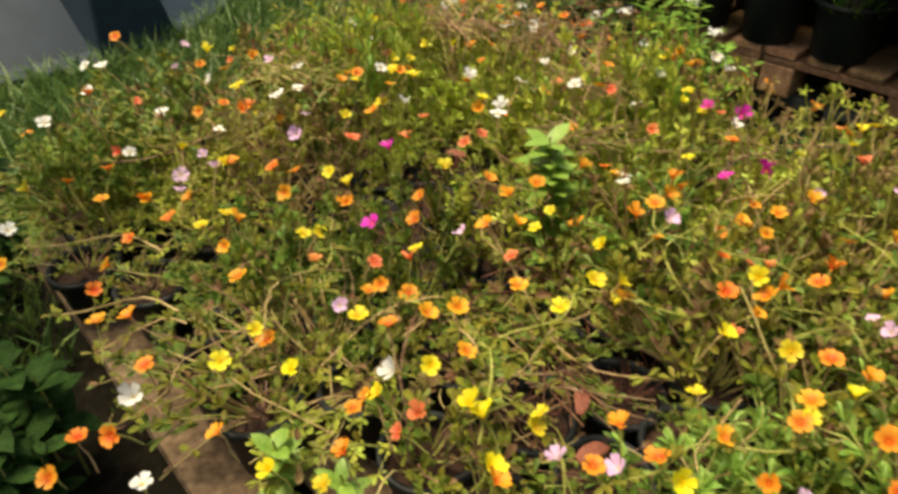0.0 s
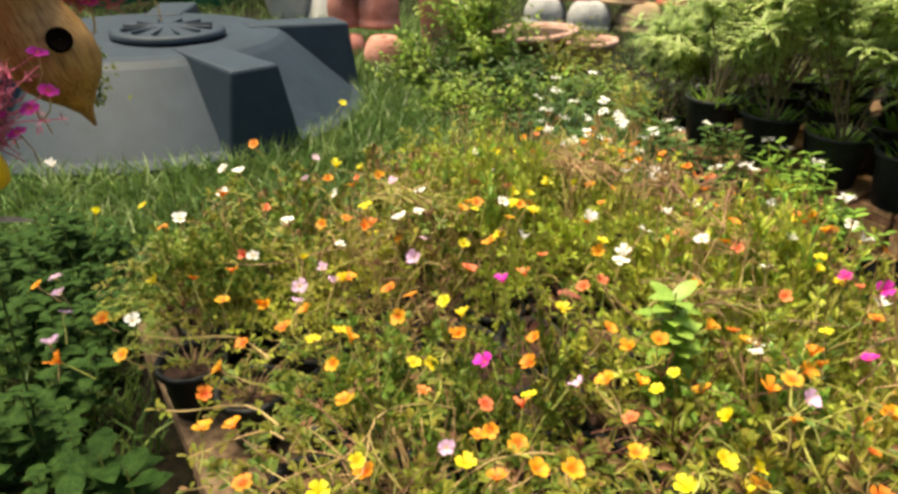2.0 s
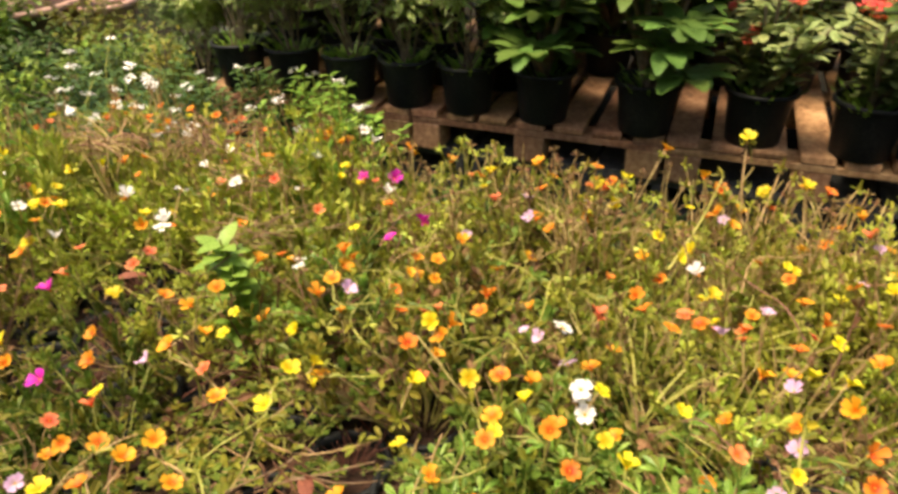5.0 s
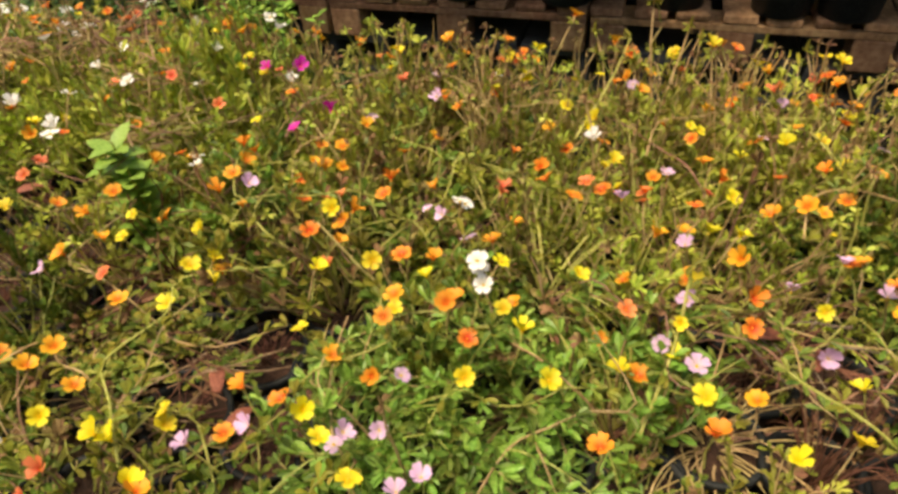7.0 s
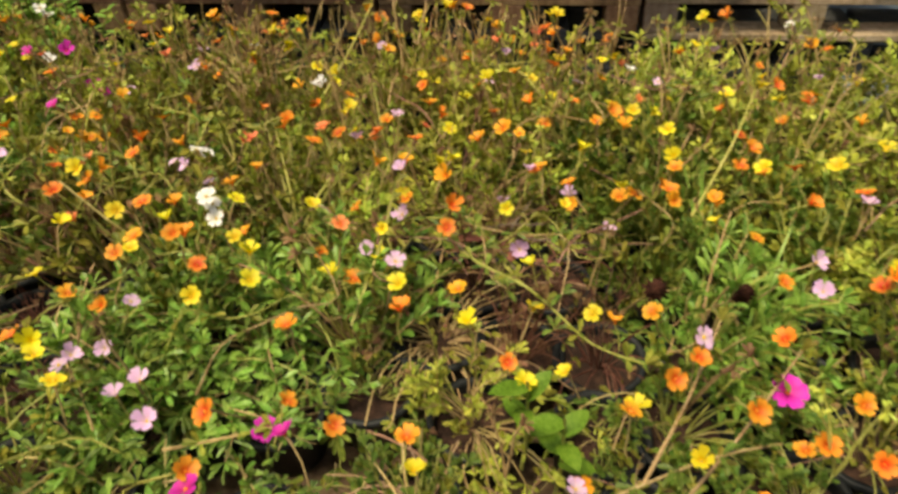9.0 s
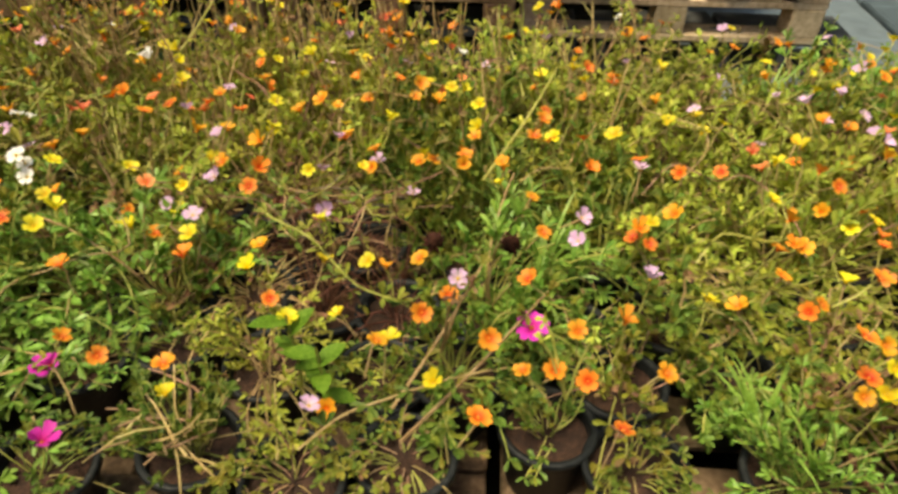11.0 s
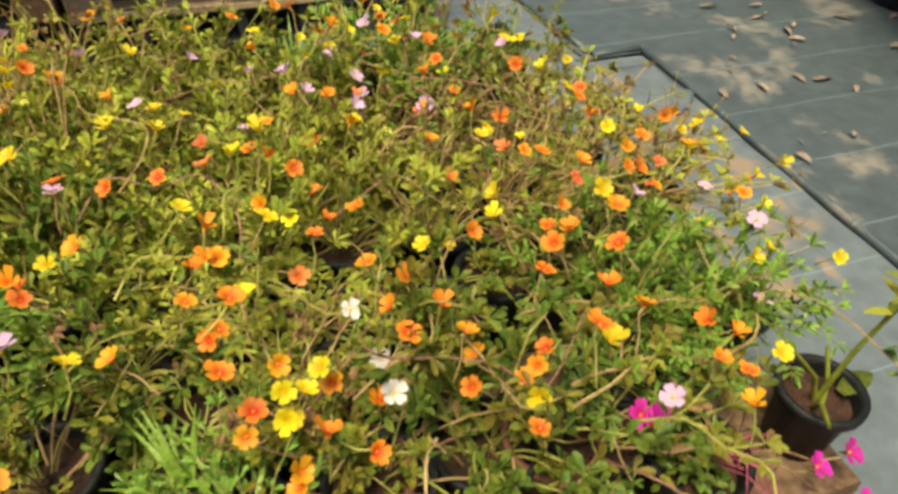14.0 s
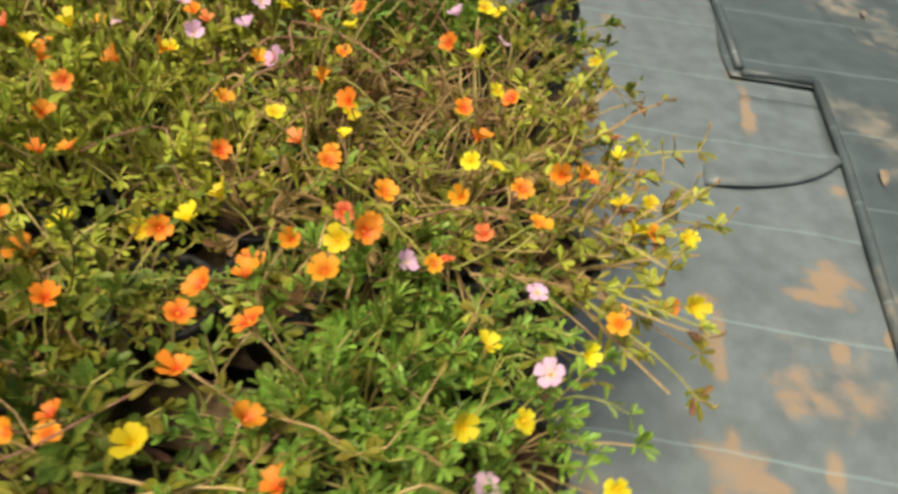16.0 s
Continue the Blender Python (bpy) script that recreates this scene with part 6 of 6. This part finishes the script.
# ---- water tank ----
def tank():
    root = thing("water_tank", "dark grey ribbed plastic water tank half sunk in grass", "water tank", pose(-3.60, 0.75, 0.0, 0, 0, 0), "")
    m = Mesh()
    m.lathe([(1.06, -0.05), (1.09, 0.02), (1.09, 0.055), (1.05, 0.065), (1.02, 0.075), (0.70, 0.36), (0.66, 0.385), (0.60, 0.395), (0.30, 0.40), (0.01, 0.402)], 140)
    part("shell", m.data("shell", ["tank_plastic"], False), root)
    for deg in (13, 86, 158, 230, 302):
        a = radians(deg)
        m = Mesh()
        h, r0, r1, w0, w1 = 0.405, 0.50, 1.075, 0.10, 0.11
        prof = [(r0, -w0, h), (r0, w0, h), (r1 - 0.03, w1, h - 0.01), (r1 - 0.03, -w1, h - 0.01), (r0, -w0 - 0.02, 0.2), (r0, w0 + 0.02, 0.2), (r1, w1 + 0.07, 0.03), (r1, -w1 - 0.07, 0.03)]
        m.add(prof, [(0, 3, 2, 1), (3, 7, 6, 2), (0, 4, 7, 3), (1, 2, 6, 5), (0, 1, 5, 4)])
        rib = part("rib", m.data("rib", ["tank_plastic"]), root, m=pose(0, 0, 0, 0, 0, deg))
        bev = rib.modifiers.new("soft_edge", "BEVEL")
        bev.width, bev.segments = 0.014, 2
    m = Mesh()
    m.lathe([(0.33, 0.40), (0.33, 0.425), (0.31, 0.435), (0.27, 0.438), (0.25, 0.430), (0.10, 0.45), (0.01, 0.452)], 48)
    lid = part("lid", m.data("lid", ["tank_plastic"], True), root, "round ribbed screw lid", Matrix.LocRotScale((0.20, 0.08, 0.09), None, (0.8, 0.8, 0.8)))
    for k in range(12):
        part("lid_rib", box(0.19, 0.016, 0.022, "tank_plastic", 0.005), lid, m=pose(0, 0, 0.443, 0, 0, k * 30) @ pose(0.17, 0, 0))
    return root


tank()


# ---- clay pots and bowls in the distance ----
def clay_pot(x, y, z, r, h, mat, label, flip=False, belly=0.0, group="stacked pots"):
    m = Mesh()
    prof = [(0.02, 0.0), (r * 0.62, 0.0), (r * 0.66, 0.01)]
    for k in range(1, 8):
        t = k / 8
        prof.append((r * (0.66 + 0.26 * t + belly * math.sin(math.pi * t)), h * 0.86 * t))
    prof += [(r * 0.93, h * 0.86), (r, h * 0.865), (r, h * 0.985), (r * 0.97, h), (r * 0.88, h), (r * 0.86, h * 0.9), (r * 0.6, 0.03), (0.02, 0.02)]
    m.lathe(prof, 30)
    root = thing("clay_pot", label, "pot", pose(x, y, z + (h if flip else 0), 180 if flip else 0, 0, 0), group)
    part("body", m.data("body", [mat], True), root)
    return root


A = "terracotta flower pot stacked upside down"
clay_pot(-4.20, 2.15, 0.0, 0.125, 0.17, "terracotta", A, True, 0.12)
clay_pot(-3.80, 2.20, 0.0, 0.14, 0.22, "terracotta", A, True, 0.14)
clay_pot(-4.42, 2.24, 0.20, 0.15, 0.28, "terracotta", A, True, 0.14)
clay_pot(-4.17, 2.36, 0.22, 0.145, 0.27, "terracotta", A, True, 0.14)
clay_pot(-4.30, 2.32, 0.48, 0.21, 0.24, "terracotta", "large terracotta bowl pot upside down on smaller pots", True)
clay_pot(-4.30, 2.32, 0.72, 0.18, 0.24, "terracotta", A, True)
clay_pot(-4.10, 2.80, 0.0, 0.17, 0.55, "terracotta", "tall terracotta pot holding a small plant")
B = "white glazed planter standing behind the tank"
clay_pot(-6.10, 2.45, 0.0, 0.30, 0.36, "white_pot", B, False)
clay_pot(-6.10, 2.45, 0.36, 0.22, 0.50, "white_pot", B, True)
clay_pot(-5.75, 2.72, 0.0, 0.26, 0.30, "white_pot", B, True)
clay_pot(-5.2, 3.55, 0.0, 0.22, 0.62, "white_pot", B)
for i, (x, y, z, r, h, mat) in enumerate(((-4.75, 4.55, 0.0, 0.24, 0.26, "grey_pot"), (-4.35, 4.72, 0.0, 0.24, 0.26, "grey_pot"), (-4.05, 5.05, 0.0, 0.26, 0.27, "tan_pot"),
                                          (-4.95, 4.85, 0.26, 0.22, 0.26, "terracotta"), (-4.60, 4.75, 0.26, 0.2, 0.28, "red_pot"), (-4.20, 4.95, 0.26, 0.22, 0.26, "tan_pot"),
                                          (-4.75, 5.0, 0.52, 0.22, 0.26, "terracotta"), (-4.35, 5.05, 0.54, 0.22, 0.26, "terracotta"), (-3.85, 5.25, 0.27, 0.2, 0.3, "red_pot"))):
    clay_pot(x - 0.10, y - 0.14, z * 0.85, r * 0.86, h * 0.85, mat, {"grey_pot": "grey cement pot at the foot of a stack", "tan_pot": "sand-coloured cement pot in a stack", "terracotta": A,
                                  "red_pot": "round red flower pot in a stack"}[mat], True, 0.12)


def bowl(x, y, z, r, label):
    m = Mesh()
    m.lathe([(0.02, 0.0), (r * 0.55, 0.0), (r * 0.62, 0.012), (r * 0.93, 0.12), (r, 0.125), (r, 0.15), (r * 0.9, 0.155), (r * 0.87, 0.13), (r * 0.55, 0.03), (0.02, 0.028)], 40)
    root = thing("clay_bowl", label, "bowl", pose(x, y, z, 4, -3, 0), "shallow clay bowls")
    part("body", m.data("body", ["dusty_clay"], True), root)
    part("soil", soil_mesh(r * 0.86, 3), root, m=pose(0, 0, 0.12))
    s = Mesh()
    s.lathe([(r * 0.5, 0), (r * 0.42, z * 0.5), (r * 0.5, z + 0.01)], 20, close=True)
    return root, s


for x, y, z, r in ((-3.17, 2.90, 0.155, 0.29), (-2.80, 3.06, 0.145, 0.155)):
    root, s = bowl(x, y, z, r, "wide shallow terracotta bowl of soil on a stand")
    thing("pot_stand", "grey cement stand under a clay bowl", "stand", pose(x, y, 0), "bowl stands", data=s.data("pot_stand", ["grey_pot"], True))

net = Mesh()
verts, faces = [], []
for j in range(5):
    for i in range(25):
        t = i / 24
        verts.append((-7.2 + 0.14 * math.sin(t * 19) * (1 - j / 5), 0.9 + 2.6 * t, 0.02 + j * 0.30 + 0.05 * math.sin(t * 11)))
for j in range(4):
    for i in range(24):
        faces.append((j * 25 + i, j * 25 + i + 1, (j + 1) * 25 + i + 1, (j + 1) * 25 + i))
net.add(verts, faces)
ob = thing("shade_net", "green shade net hung behind the tank", "net", data=net.data("shade_net", ["green_net"], True))
ob.modifiers.new("thickness", "SOLIDIFY").thickness = 0.006
for y in (0.9, 3.5):
    m = Mesh()
    m.tube([(-7.26, y, 0), (-7.26, y, 1.5)], 0.025, 0.025, 8, 0, True)
    thing("net_post", "wooden post carrying the shade net", "post", group="net posts", data=m.data("net_post", ["old_wood"], True))


# ---- shrubs, herbs, grass ----
def leafy_shrub(name, label, x, y, tall, wide, leaves, leaf, mat, seed, z0=0.0, group=""):
    """Branches from one foot, each ending in many small leaves."""
    rng = random.Random(seed)
    root = thing(name, label, "shrub", pose(x, y, z0), group)
    m, lf = Mesh(), Mesh()
    b, w, s = [], [], []
    for k in range(22):
        a = rng.uniform(0, 6.28)
        o = wide * math.sqrt(rng.random())
        top = np.array([o * math.cos(a), o * math.sin(a), tall * rng.uniform(0.35, 1.0) * (1 - 0.35 * (o / wide) ** 2)])
        mid = top * [0.45, 0.45, 0.6]
        m.tube([(0, 0, 0), mid, top], 0.008, 0.002, 4)
        for q in range(leaves // 22):
            t = rng.uniform(0.35, 1.08)
            c = mid + (top - mid) * (2 * t - 1) if t > 0.5 else mid * 2 * t
            b.append(c + np.array([rng.gauss(0, 0.035), rng.gauss(0, 0.035), rng.gauss(0, 0.03)]))
            w.append(unit(rng, (-0.5, 0.8)))
            s.append(leaf * rng.uniform(0.6, 1.2))
    lf.leaves(b, w, np.array(s), np.array(s) * 0.5, 0)
    tagged(part("branchwork", m.data("branchwork", ["bark"]), root), kind="stuff")
    part("foliage", lf.data("foliage", [mat]), root)
    return root


leafy_shrub("shrub", "yellow-green leafy shrub by the clay pots", -3.15, 2.50, 1.0, 0.34, 1500, 0.062, "shrub_leaf", 41)
for i, (x, y, h) in enumerate(((-3.25, 2.12, 0.36), (-2.95, 2.24, 0.34), (-2.72, 2.05, 0.26), (-2.55, 2.32, 0.34), (-2.38, 2.10, 0.26), (-2.85, 2.55, 0.36), (-2.30, 2.38, 0.32))):
    leafy_shrub("weed_clump", "leafy green weeds growing through the grass", x, y, h, 0.22, 600, 0.045, "shrub_leaf" if i % 2 == 0 else "vinca_leaf", 60 + i, group="weeds in the grass")
leafy_shrub("shrub", "olive-green straggling shrub beside the bowls", -2.62, 2.72, 0.5, 0.30, 900, 0.04, "leaf_olive", 42)
leafy_shrub("shrub", "olive-green straggling shrub beside the bowls", -2.25, 2.55, 0.42, 0.26, 900, 0.035, "leaf_green", 43)
leafy_shrub("shrub", "dark green low shrub at the end of the bed", -2.08, 2.15, 0.34, 0.24, 900, 0.03, "mint", 44)
leafy_shrub("shrub", "yellowish low shrub by the raised pots", -1.75, 2.30, 0.40, 0.16, 700, 0.025, "leaf_olive", 45)
leafy_shrub("shrub", "dark green low shrub at the end of the bed", -3.45, 2.35, 0.34, 0.26, 800, 0.04, "mint", 46)
for i in range(15):
    x, y = -8.4 + rng.uniform(-0.5, 0.5), -3.0 + i * 0.85
    leafy_shrub("hedge_shrub", "dark green shrub of the far hedge", x, y, rng.uniform(1.3, 2.0), 0.75, 1800, 0.12, "hedge", 200 + i, group="far hedge")
for i in range(11):
    x, y = -7.6 + i * 0.95, 7.2 + rng.uniform(-0.4, 0.4)
    leafy_shrub("hedge_shrub", "dark green shrub of the far hedge", x, y, rng.uniform(1.3, 2.0), 0.75, 1800, 0.12, "hedge", 240 + i, group="far hedge")


def herb(x, y, z, tall, wide, leaf, count, label, seed, group):
    rng = random.Random(seed)
    root = thing("herb", label, "herb", pose(x, y, z), group)
    for s in range(count):
        a = rng.uniform(0, 6.28)
        o = wide * math.sqrt(rng.random())
        f = np.array([o * 0.7 * math.cos(a), o * 0.7 * math.sin(a), 0])
        top = np.array([o * math.cos(a), o * math.sin(a), tall * rng.uniform(0.5, 1.0)])
        m = Mesh()
        m.tube([f, (f + top) / 2, top], 0.002, 0.0014, 3)
        stem = part("stem", m.data("stem", ["stem_green"]), root)
        for k in range(6):
            t = 0.35 + 0.65 * k / 5
            c = f + (top - f) * t
            for b in (k * 90 + math.degrees(a), k * 90 + math.degrees(a) + 180):
                size = leaf * rng.uniform(0.7, 1.2) * (0.6 + 0.4 * (k < 5)) / 0.05
                part("leaf", rng.choice(HERB_LEAVES), stem, m=pose(c[0], c[1], c[2], 0, 0, b) @ Matrix.Scale(size, 4))
    return root


HERB_LEAVES = []
for i in range(6):
    m = Mesh()
    m.blade((0, 0, 0), (1, 0, 0.15 + 0.09 * i), 0.05, 0.028, 0, 0.5 + 0.1 * i, 4)
    HERB_LEAVES.append(m.data("herb_leaf", ["mint"]))
L = "clump of dark green leafy herbs at the pallet's edge"
k = 0
for x in np.arange(-1.95, -0.45, 0.19):
    for y in (-0.28, -0.12, 0.04, 0.16):
        k += 1
        if -1.3 < x and y > 0.14:
            continue
        herb(float(x) + rng.uniform(-0.04, 0.04), y + rng.uniform(-0.03, 0.03), 0, rng.uniform(0.18, 0.29), 0.11, rng.uniform(0.042, 0.056), 9, L, 300 + k, "herbs beside the bed")
for i, (x, y) in enumerate(((-0.775, 0.125), (-0.72, 0.155), (-0.70, 0.07))):
    broad_weed(x, y, 0.235, 10, 0.080, "mint", "large-leaved green seedling beside the pallet", 70 + i, 0.26)


def lawn(name, label, count, area, tall, mat, seed, skip):
    """Grass blades over a stretch of ground."""
    rng = random.Random(seed)
    m = Mesh()
    x0, x1, y0, y1 = area
    V, F = [], []
    while len(V) < count * 5:
        x, y = rng.uniform(x0, x1), rng.uniform(y0, y1)
        if skip(x, y) or noise.noise((x * 1.4, y * 1.4, seed)) < -0.7:
            continue
        a, h, w = rng.uniform(0, 6.28), tall * rng.uniform(0.4, 1.2), rng.uniform(0.0018, 0.0038)
        lx, ly = rng.gauss(0, 0.55) * h, rng.gauss(0, 0.55) * h
        c, s = math.cos(a) * w, math.sin(a) * w
        i = len(V)
        V += [(x - c, y - s, 0), (x + c, y + s, 0), (x - c + lx * 0.4, y - s + ly * 0.4, h * 0.6), (x + c + lx * 0.4, y + s + ly * 0.4, h * 0.6), (x + lx, y + ly, h)]
        F += [(i, i + 1, i + 3, i + 2), (i + 2, i + 3, i + 4)]
    m.add(V, F)
    return thing(name, label, "grass", kind="stuff", data=m.data(name, [mat]))


def in_tank(x, y):
    return math.hypot(x + 3.6, y - 0.75) < 1.06


lawn("grass", "rough green grass round the tank", 60000, (-5.4, -1.45, -1.2, 3.2), 0.12, "grass", 1, lambda x, y: in_tank(x, y) or (x > -1.42 and y > 0.2) or (x > -2.2 and y > 2.1))
lawn("far_grass", "rough green grass towards the hedge", 26000, (-9.5, -3.0, -4.0, 7.5), 0.10, "grass", 2, lambda x, y: in_tank(x, y) or (-5.4 < x and -1.2 < y < 3.2) or x > -1.4)
lawn("low_weeds", "low weeds between the bed and the raised pallets", 5000, (-2.2, 0.6, 1.5, 2.12), 0.07, "grass", 3, lambda x, y: False)
lawn("edge_weeds", "sparse weeds along the bed's near side", 2500, (-2.2, -1.0, -0.6, 0.25), 0.10, "grass", 4, lambda x, y: False)


# ---- hanging gourds ----
GOURD = [(0.002, -0.122), (0.005, -0.112), (0.010, -0.098), (0.024, -0.078), (0.045, -0.056), (0.060, -0.032), (0.064, -0.006), (0.061, 0.020), (0.053, 0.044),
         (0.048, 0.060), (0.048, 0.074), (0.054, 0.094), (0.062, 0.118), (0.065, 0.145), (0.058, 0.172), (0.040, 0.195), (0.016, 0.208), (0.003, 0.211)]


def gourd(x, y, z, turn, mat, label, r, hole, tilt):
    """A two-lobed dried gourd hung with its point down, on a wire from an overhead pipe."""
    root = thing("hanging_gourd", label, "gourd planter", pose(x, y, z, 0, 0, turn), "hanging gourds")
    k = r / 0.064
    m = Mesh()
    shape = GOURD if hole else [(0.003, -0.056)] + [(q * 1.06, h) for q, h in GOURD if h > -0.055]
    m.lathe([(q * k, h * k) for q, h in shape], 40, wobble=0.02)
    lean = pose(0, 0, 0, tilt, 0, 0)
    shell = part("shell", m.data("shell", [mat], True), root, m=lean)
    if hole:
        m = Mesh()
        # the shell stays closed; a rimmed black disc on it stands for the shaded hole
        m.lathe([(0.0005, 0.0015), (0.0150, 0.0015), (0.0165, 0.0030), (0.0185, 0.0020), (0.0190, -0.008)], 24)
        part("hole", m.data("hole", ["hole_shade"], True), shell, "round black disc standing for the shaded entrance hole", pose(0.0610 * k, 0.020 * k, 0.020 * k, 0, 76, 18))
    top = lean @ Vector((0, 0, 0.21 * k))
    m = Mesh()
    m.tube([tuple(top), (top.x, top.y + 0.004, top.z + 0.3), (top.x, top.y, 2.2 - z)], 0.0014, 0.0014, 5)
    part("hanger", m.data("hanger", ["wire"]), root, "thin galvanised hanging wire")
    return root


gourd(-1.10, 0.208, 0.797, 0, "gourd", "brown dried gourd with a round hole, hung on wire", 0.071, True, 18)
yellow = gourd(-1.01, 0.062, 0.645, 0, "yellow_gourd", "yellow painted gourd planter trailing pink moss rose", 0.046, False, 8)
r3 = random.Random(8)
m = Mesh()
b, w = [], []


def tangle(foot, middle, spread, count, droop):
    """Fine forked pink stems that fill a rough ball."""
    foot, middle = np.array(foot), np.array(middle)
    for _ in range(count):
        end = middle + np.array([r3.gauss(0, spread[k]) for k in range(3)])
        mid = foot + (end - foot) * r3.uniform(0.45, 0.7) + np.array([r3.gauss(0, 0.012), r3.gauss(0, 0.012), r3.uniform(0, 0.03) - droop])
        m.tube([foot, mid, end], 0.0018, 0.0010, 3)
        for q in range(3):
            c = mid + (end - mid) * r3.random()
            tip = c + unit(r3, (-0.2, 1)) * r3.uniform(0.012, 0.03)
            m.tube([c, (c + tip) / 2 + unit(r3) * 0.003, tip], 0.0011, 0.0007, 3)
            for _ in range(4):
                b.append(c + (tip - c) * r3.random())
                w.append(unit(r3))


tangle((0.0, 0.0, 0.05), (-0.005, 0.035, 0.10), (0.02, 0.035, 0.045), 100, 0.0)
tangle((0.0, 0.0, 0.05), (-0.02, -0.02, 0.20), (0.02, 0.03, 0.05), 90, 0.0)
tangle((-0.13, 0.17, 0.22), (-0.14, 0.25, 0.240), (0.02, 0.034, 0.022), 85, 0.0)
m.leaves(b, w, 0.012, 0.003, 0)
tagged(part("tangle", m.data("tangle", ["pink_stem"]), yellow, "tangle of leafless pink stems"), kind="stuff")
for x, y, z in ((-1.008, 0.114, 0.726), (-1.015, 0.189, 0.754), (-1.01, 0.16, 0.732), (-1.026, 0.188, 0.809), (-1.13, 0.270, 0.872), (-1.13, 0.282, 0.862), (-1.12, 0.37, 0.885),
                (-1.0, 0.075, 0.69), (-1.0, 0.135, 0.70)):
    part("flower", FLOWERS["magenta"][0], yellow, "magenta flower", yellow.matrix_basis.inverted() @ pose(x, y, z, r3.uniform(-20, 30), r3.uniform(10, 50), 0) @ Matrix.Scale(0.85, 4))
    e = yellow.matrix_basis.inverted() @ Vector((x, y, z))
    s = Mesh()
    s.tube([tuple(e), (e.x - 0.01, e.y - 0.03, e.z - 0.02), (e.x - 0.02, e.y - 0.06, e.z - 0.035)], 0.0012, 0.0015, 3)
    part("stalk", s.data("stalk", ["pink_stem"]), yellow)
m = Mesh()
for k in range(120):
    t = r3.random()
    m.blade((-1.12 + r3.gauss(0, 0.008), 0.266 + r3.gauss(0, 0.013), 0.705 + 0.09 * t), unit(r3, (-0.8, 0.4)), 0.016, 0.008, 0, 0.3, 2)
m.tube([(-1.12, 0.24, 0.86), (-1.12, 0.265, 0.78), (-1.118, 0.268, 0.70)], 0.0015, 0.001, 3, 1)
thing("trailing_sprig", "yellow-green trailing sprig beside the brown gourd", "plant", data=m.data("trailing_sprig", ["leaf_lime", "stem_green"]))
m = Mesh()
m.tube([(-1.4, -0.6, 2.2), (-1.0, 0.9, 2.2)], 0.017, 0.017, 10, 0, True)
thing("hanging_pipe", "galvanised pipe carrying the hanging planters", "pipe", data=m.data("hanging_pipe", ["wire"], True))
m = Mesh()
m.blade((-0.99, 0.055, 0.575), (0.1, 0.9, 0.05), 0.075, 0.024, 0, 0.4, 6)
m.tube([(-0.99, 0.055, 0.575), (-1.0, 0.05, 0.42), (-1.02, 0.03, 0.0)], 0.0016, 0.003, 5, 1)
thing("dry_stalk", "thin stalk ending in a dead yellow-brown leaf", "plant", data=m.data("dry_stalk", ["dry_leaf", "hedge"], True))


# ---- the far side of the yard ----
rng = random.Random(77)
for i in range(7):
    for j in range(2):
        x, y = 3.55 + 0.10 * i + 0.30 * j, 1.15 + 0.36 * i - 0.05 * j
        root = thing("tree_tub", "large black nursery tub with a dark green sapling", "potted tree", pose(x, y, 0.025, 0, 0, rng.uniform(0, 360)), "tubs along the yard")
        part("pot", pot_mesh(0.16, 0.28, taper=0.8, lip=0.01, sides=30), root) if (i, j) == (0, 0) else part("pot", bpy.data.meshes["pot_big"], root)
        if (i, j) == (0, 0):
            root.children[0].data.name = "pot_big"
        part("soil", BIG_SOIL[0], root, m=Matrix.LocRotScale((0, 0, 0.24), None, (1.85, 1.85, 1)))
        part("foliage", rng.choice(BUSH["broad"]), root, m=Matrix.LocRotScale((0, 0, 0.24), None, (1.7, 1.7, 1.9)))

m = Mesh()
m.blade((0, 0, 0), (1, 0, 0.14), 0.080, 0.027, 0, 0.30, 6, None, 0.4, 0.5)
LEAF_A = m.data("dead_leaf", ["litter_leaf"], True)
m = Mesh()
m.blade((0, 0, 0), (1, 0, 0.2), 0.06, 0.022, 0, 0.5, 6, lambda t: 0.35 + 0.65 * math.sin(math.pi * t ** 0.6) if t < 0.95 else 0.1, 0.5, -0.6)
LEAF_B = m.data("dead_leaf", ["litter_leaf"], True)
for i in range(120):
    x, y = rng.uniform(2.66, 3.7), 1.0 + 2.6 * rng.random() ** 0.8
    ob = thing("dead_leaf", "dry tan leaf lying on the ground cover", "leaf", pose(x, y, 0.030, rng.uniform(-8, 8), rng.uniform(-4, 4), rng.uniform(0, 360)) @ Matrix.Scale(rng.uniform(0.2, 0.9), 4),
               "fallen leaves", data=rng.choice((LEAF_A, LEAF_B)))
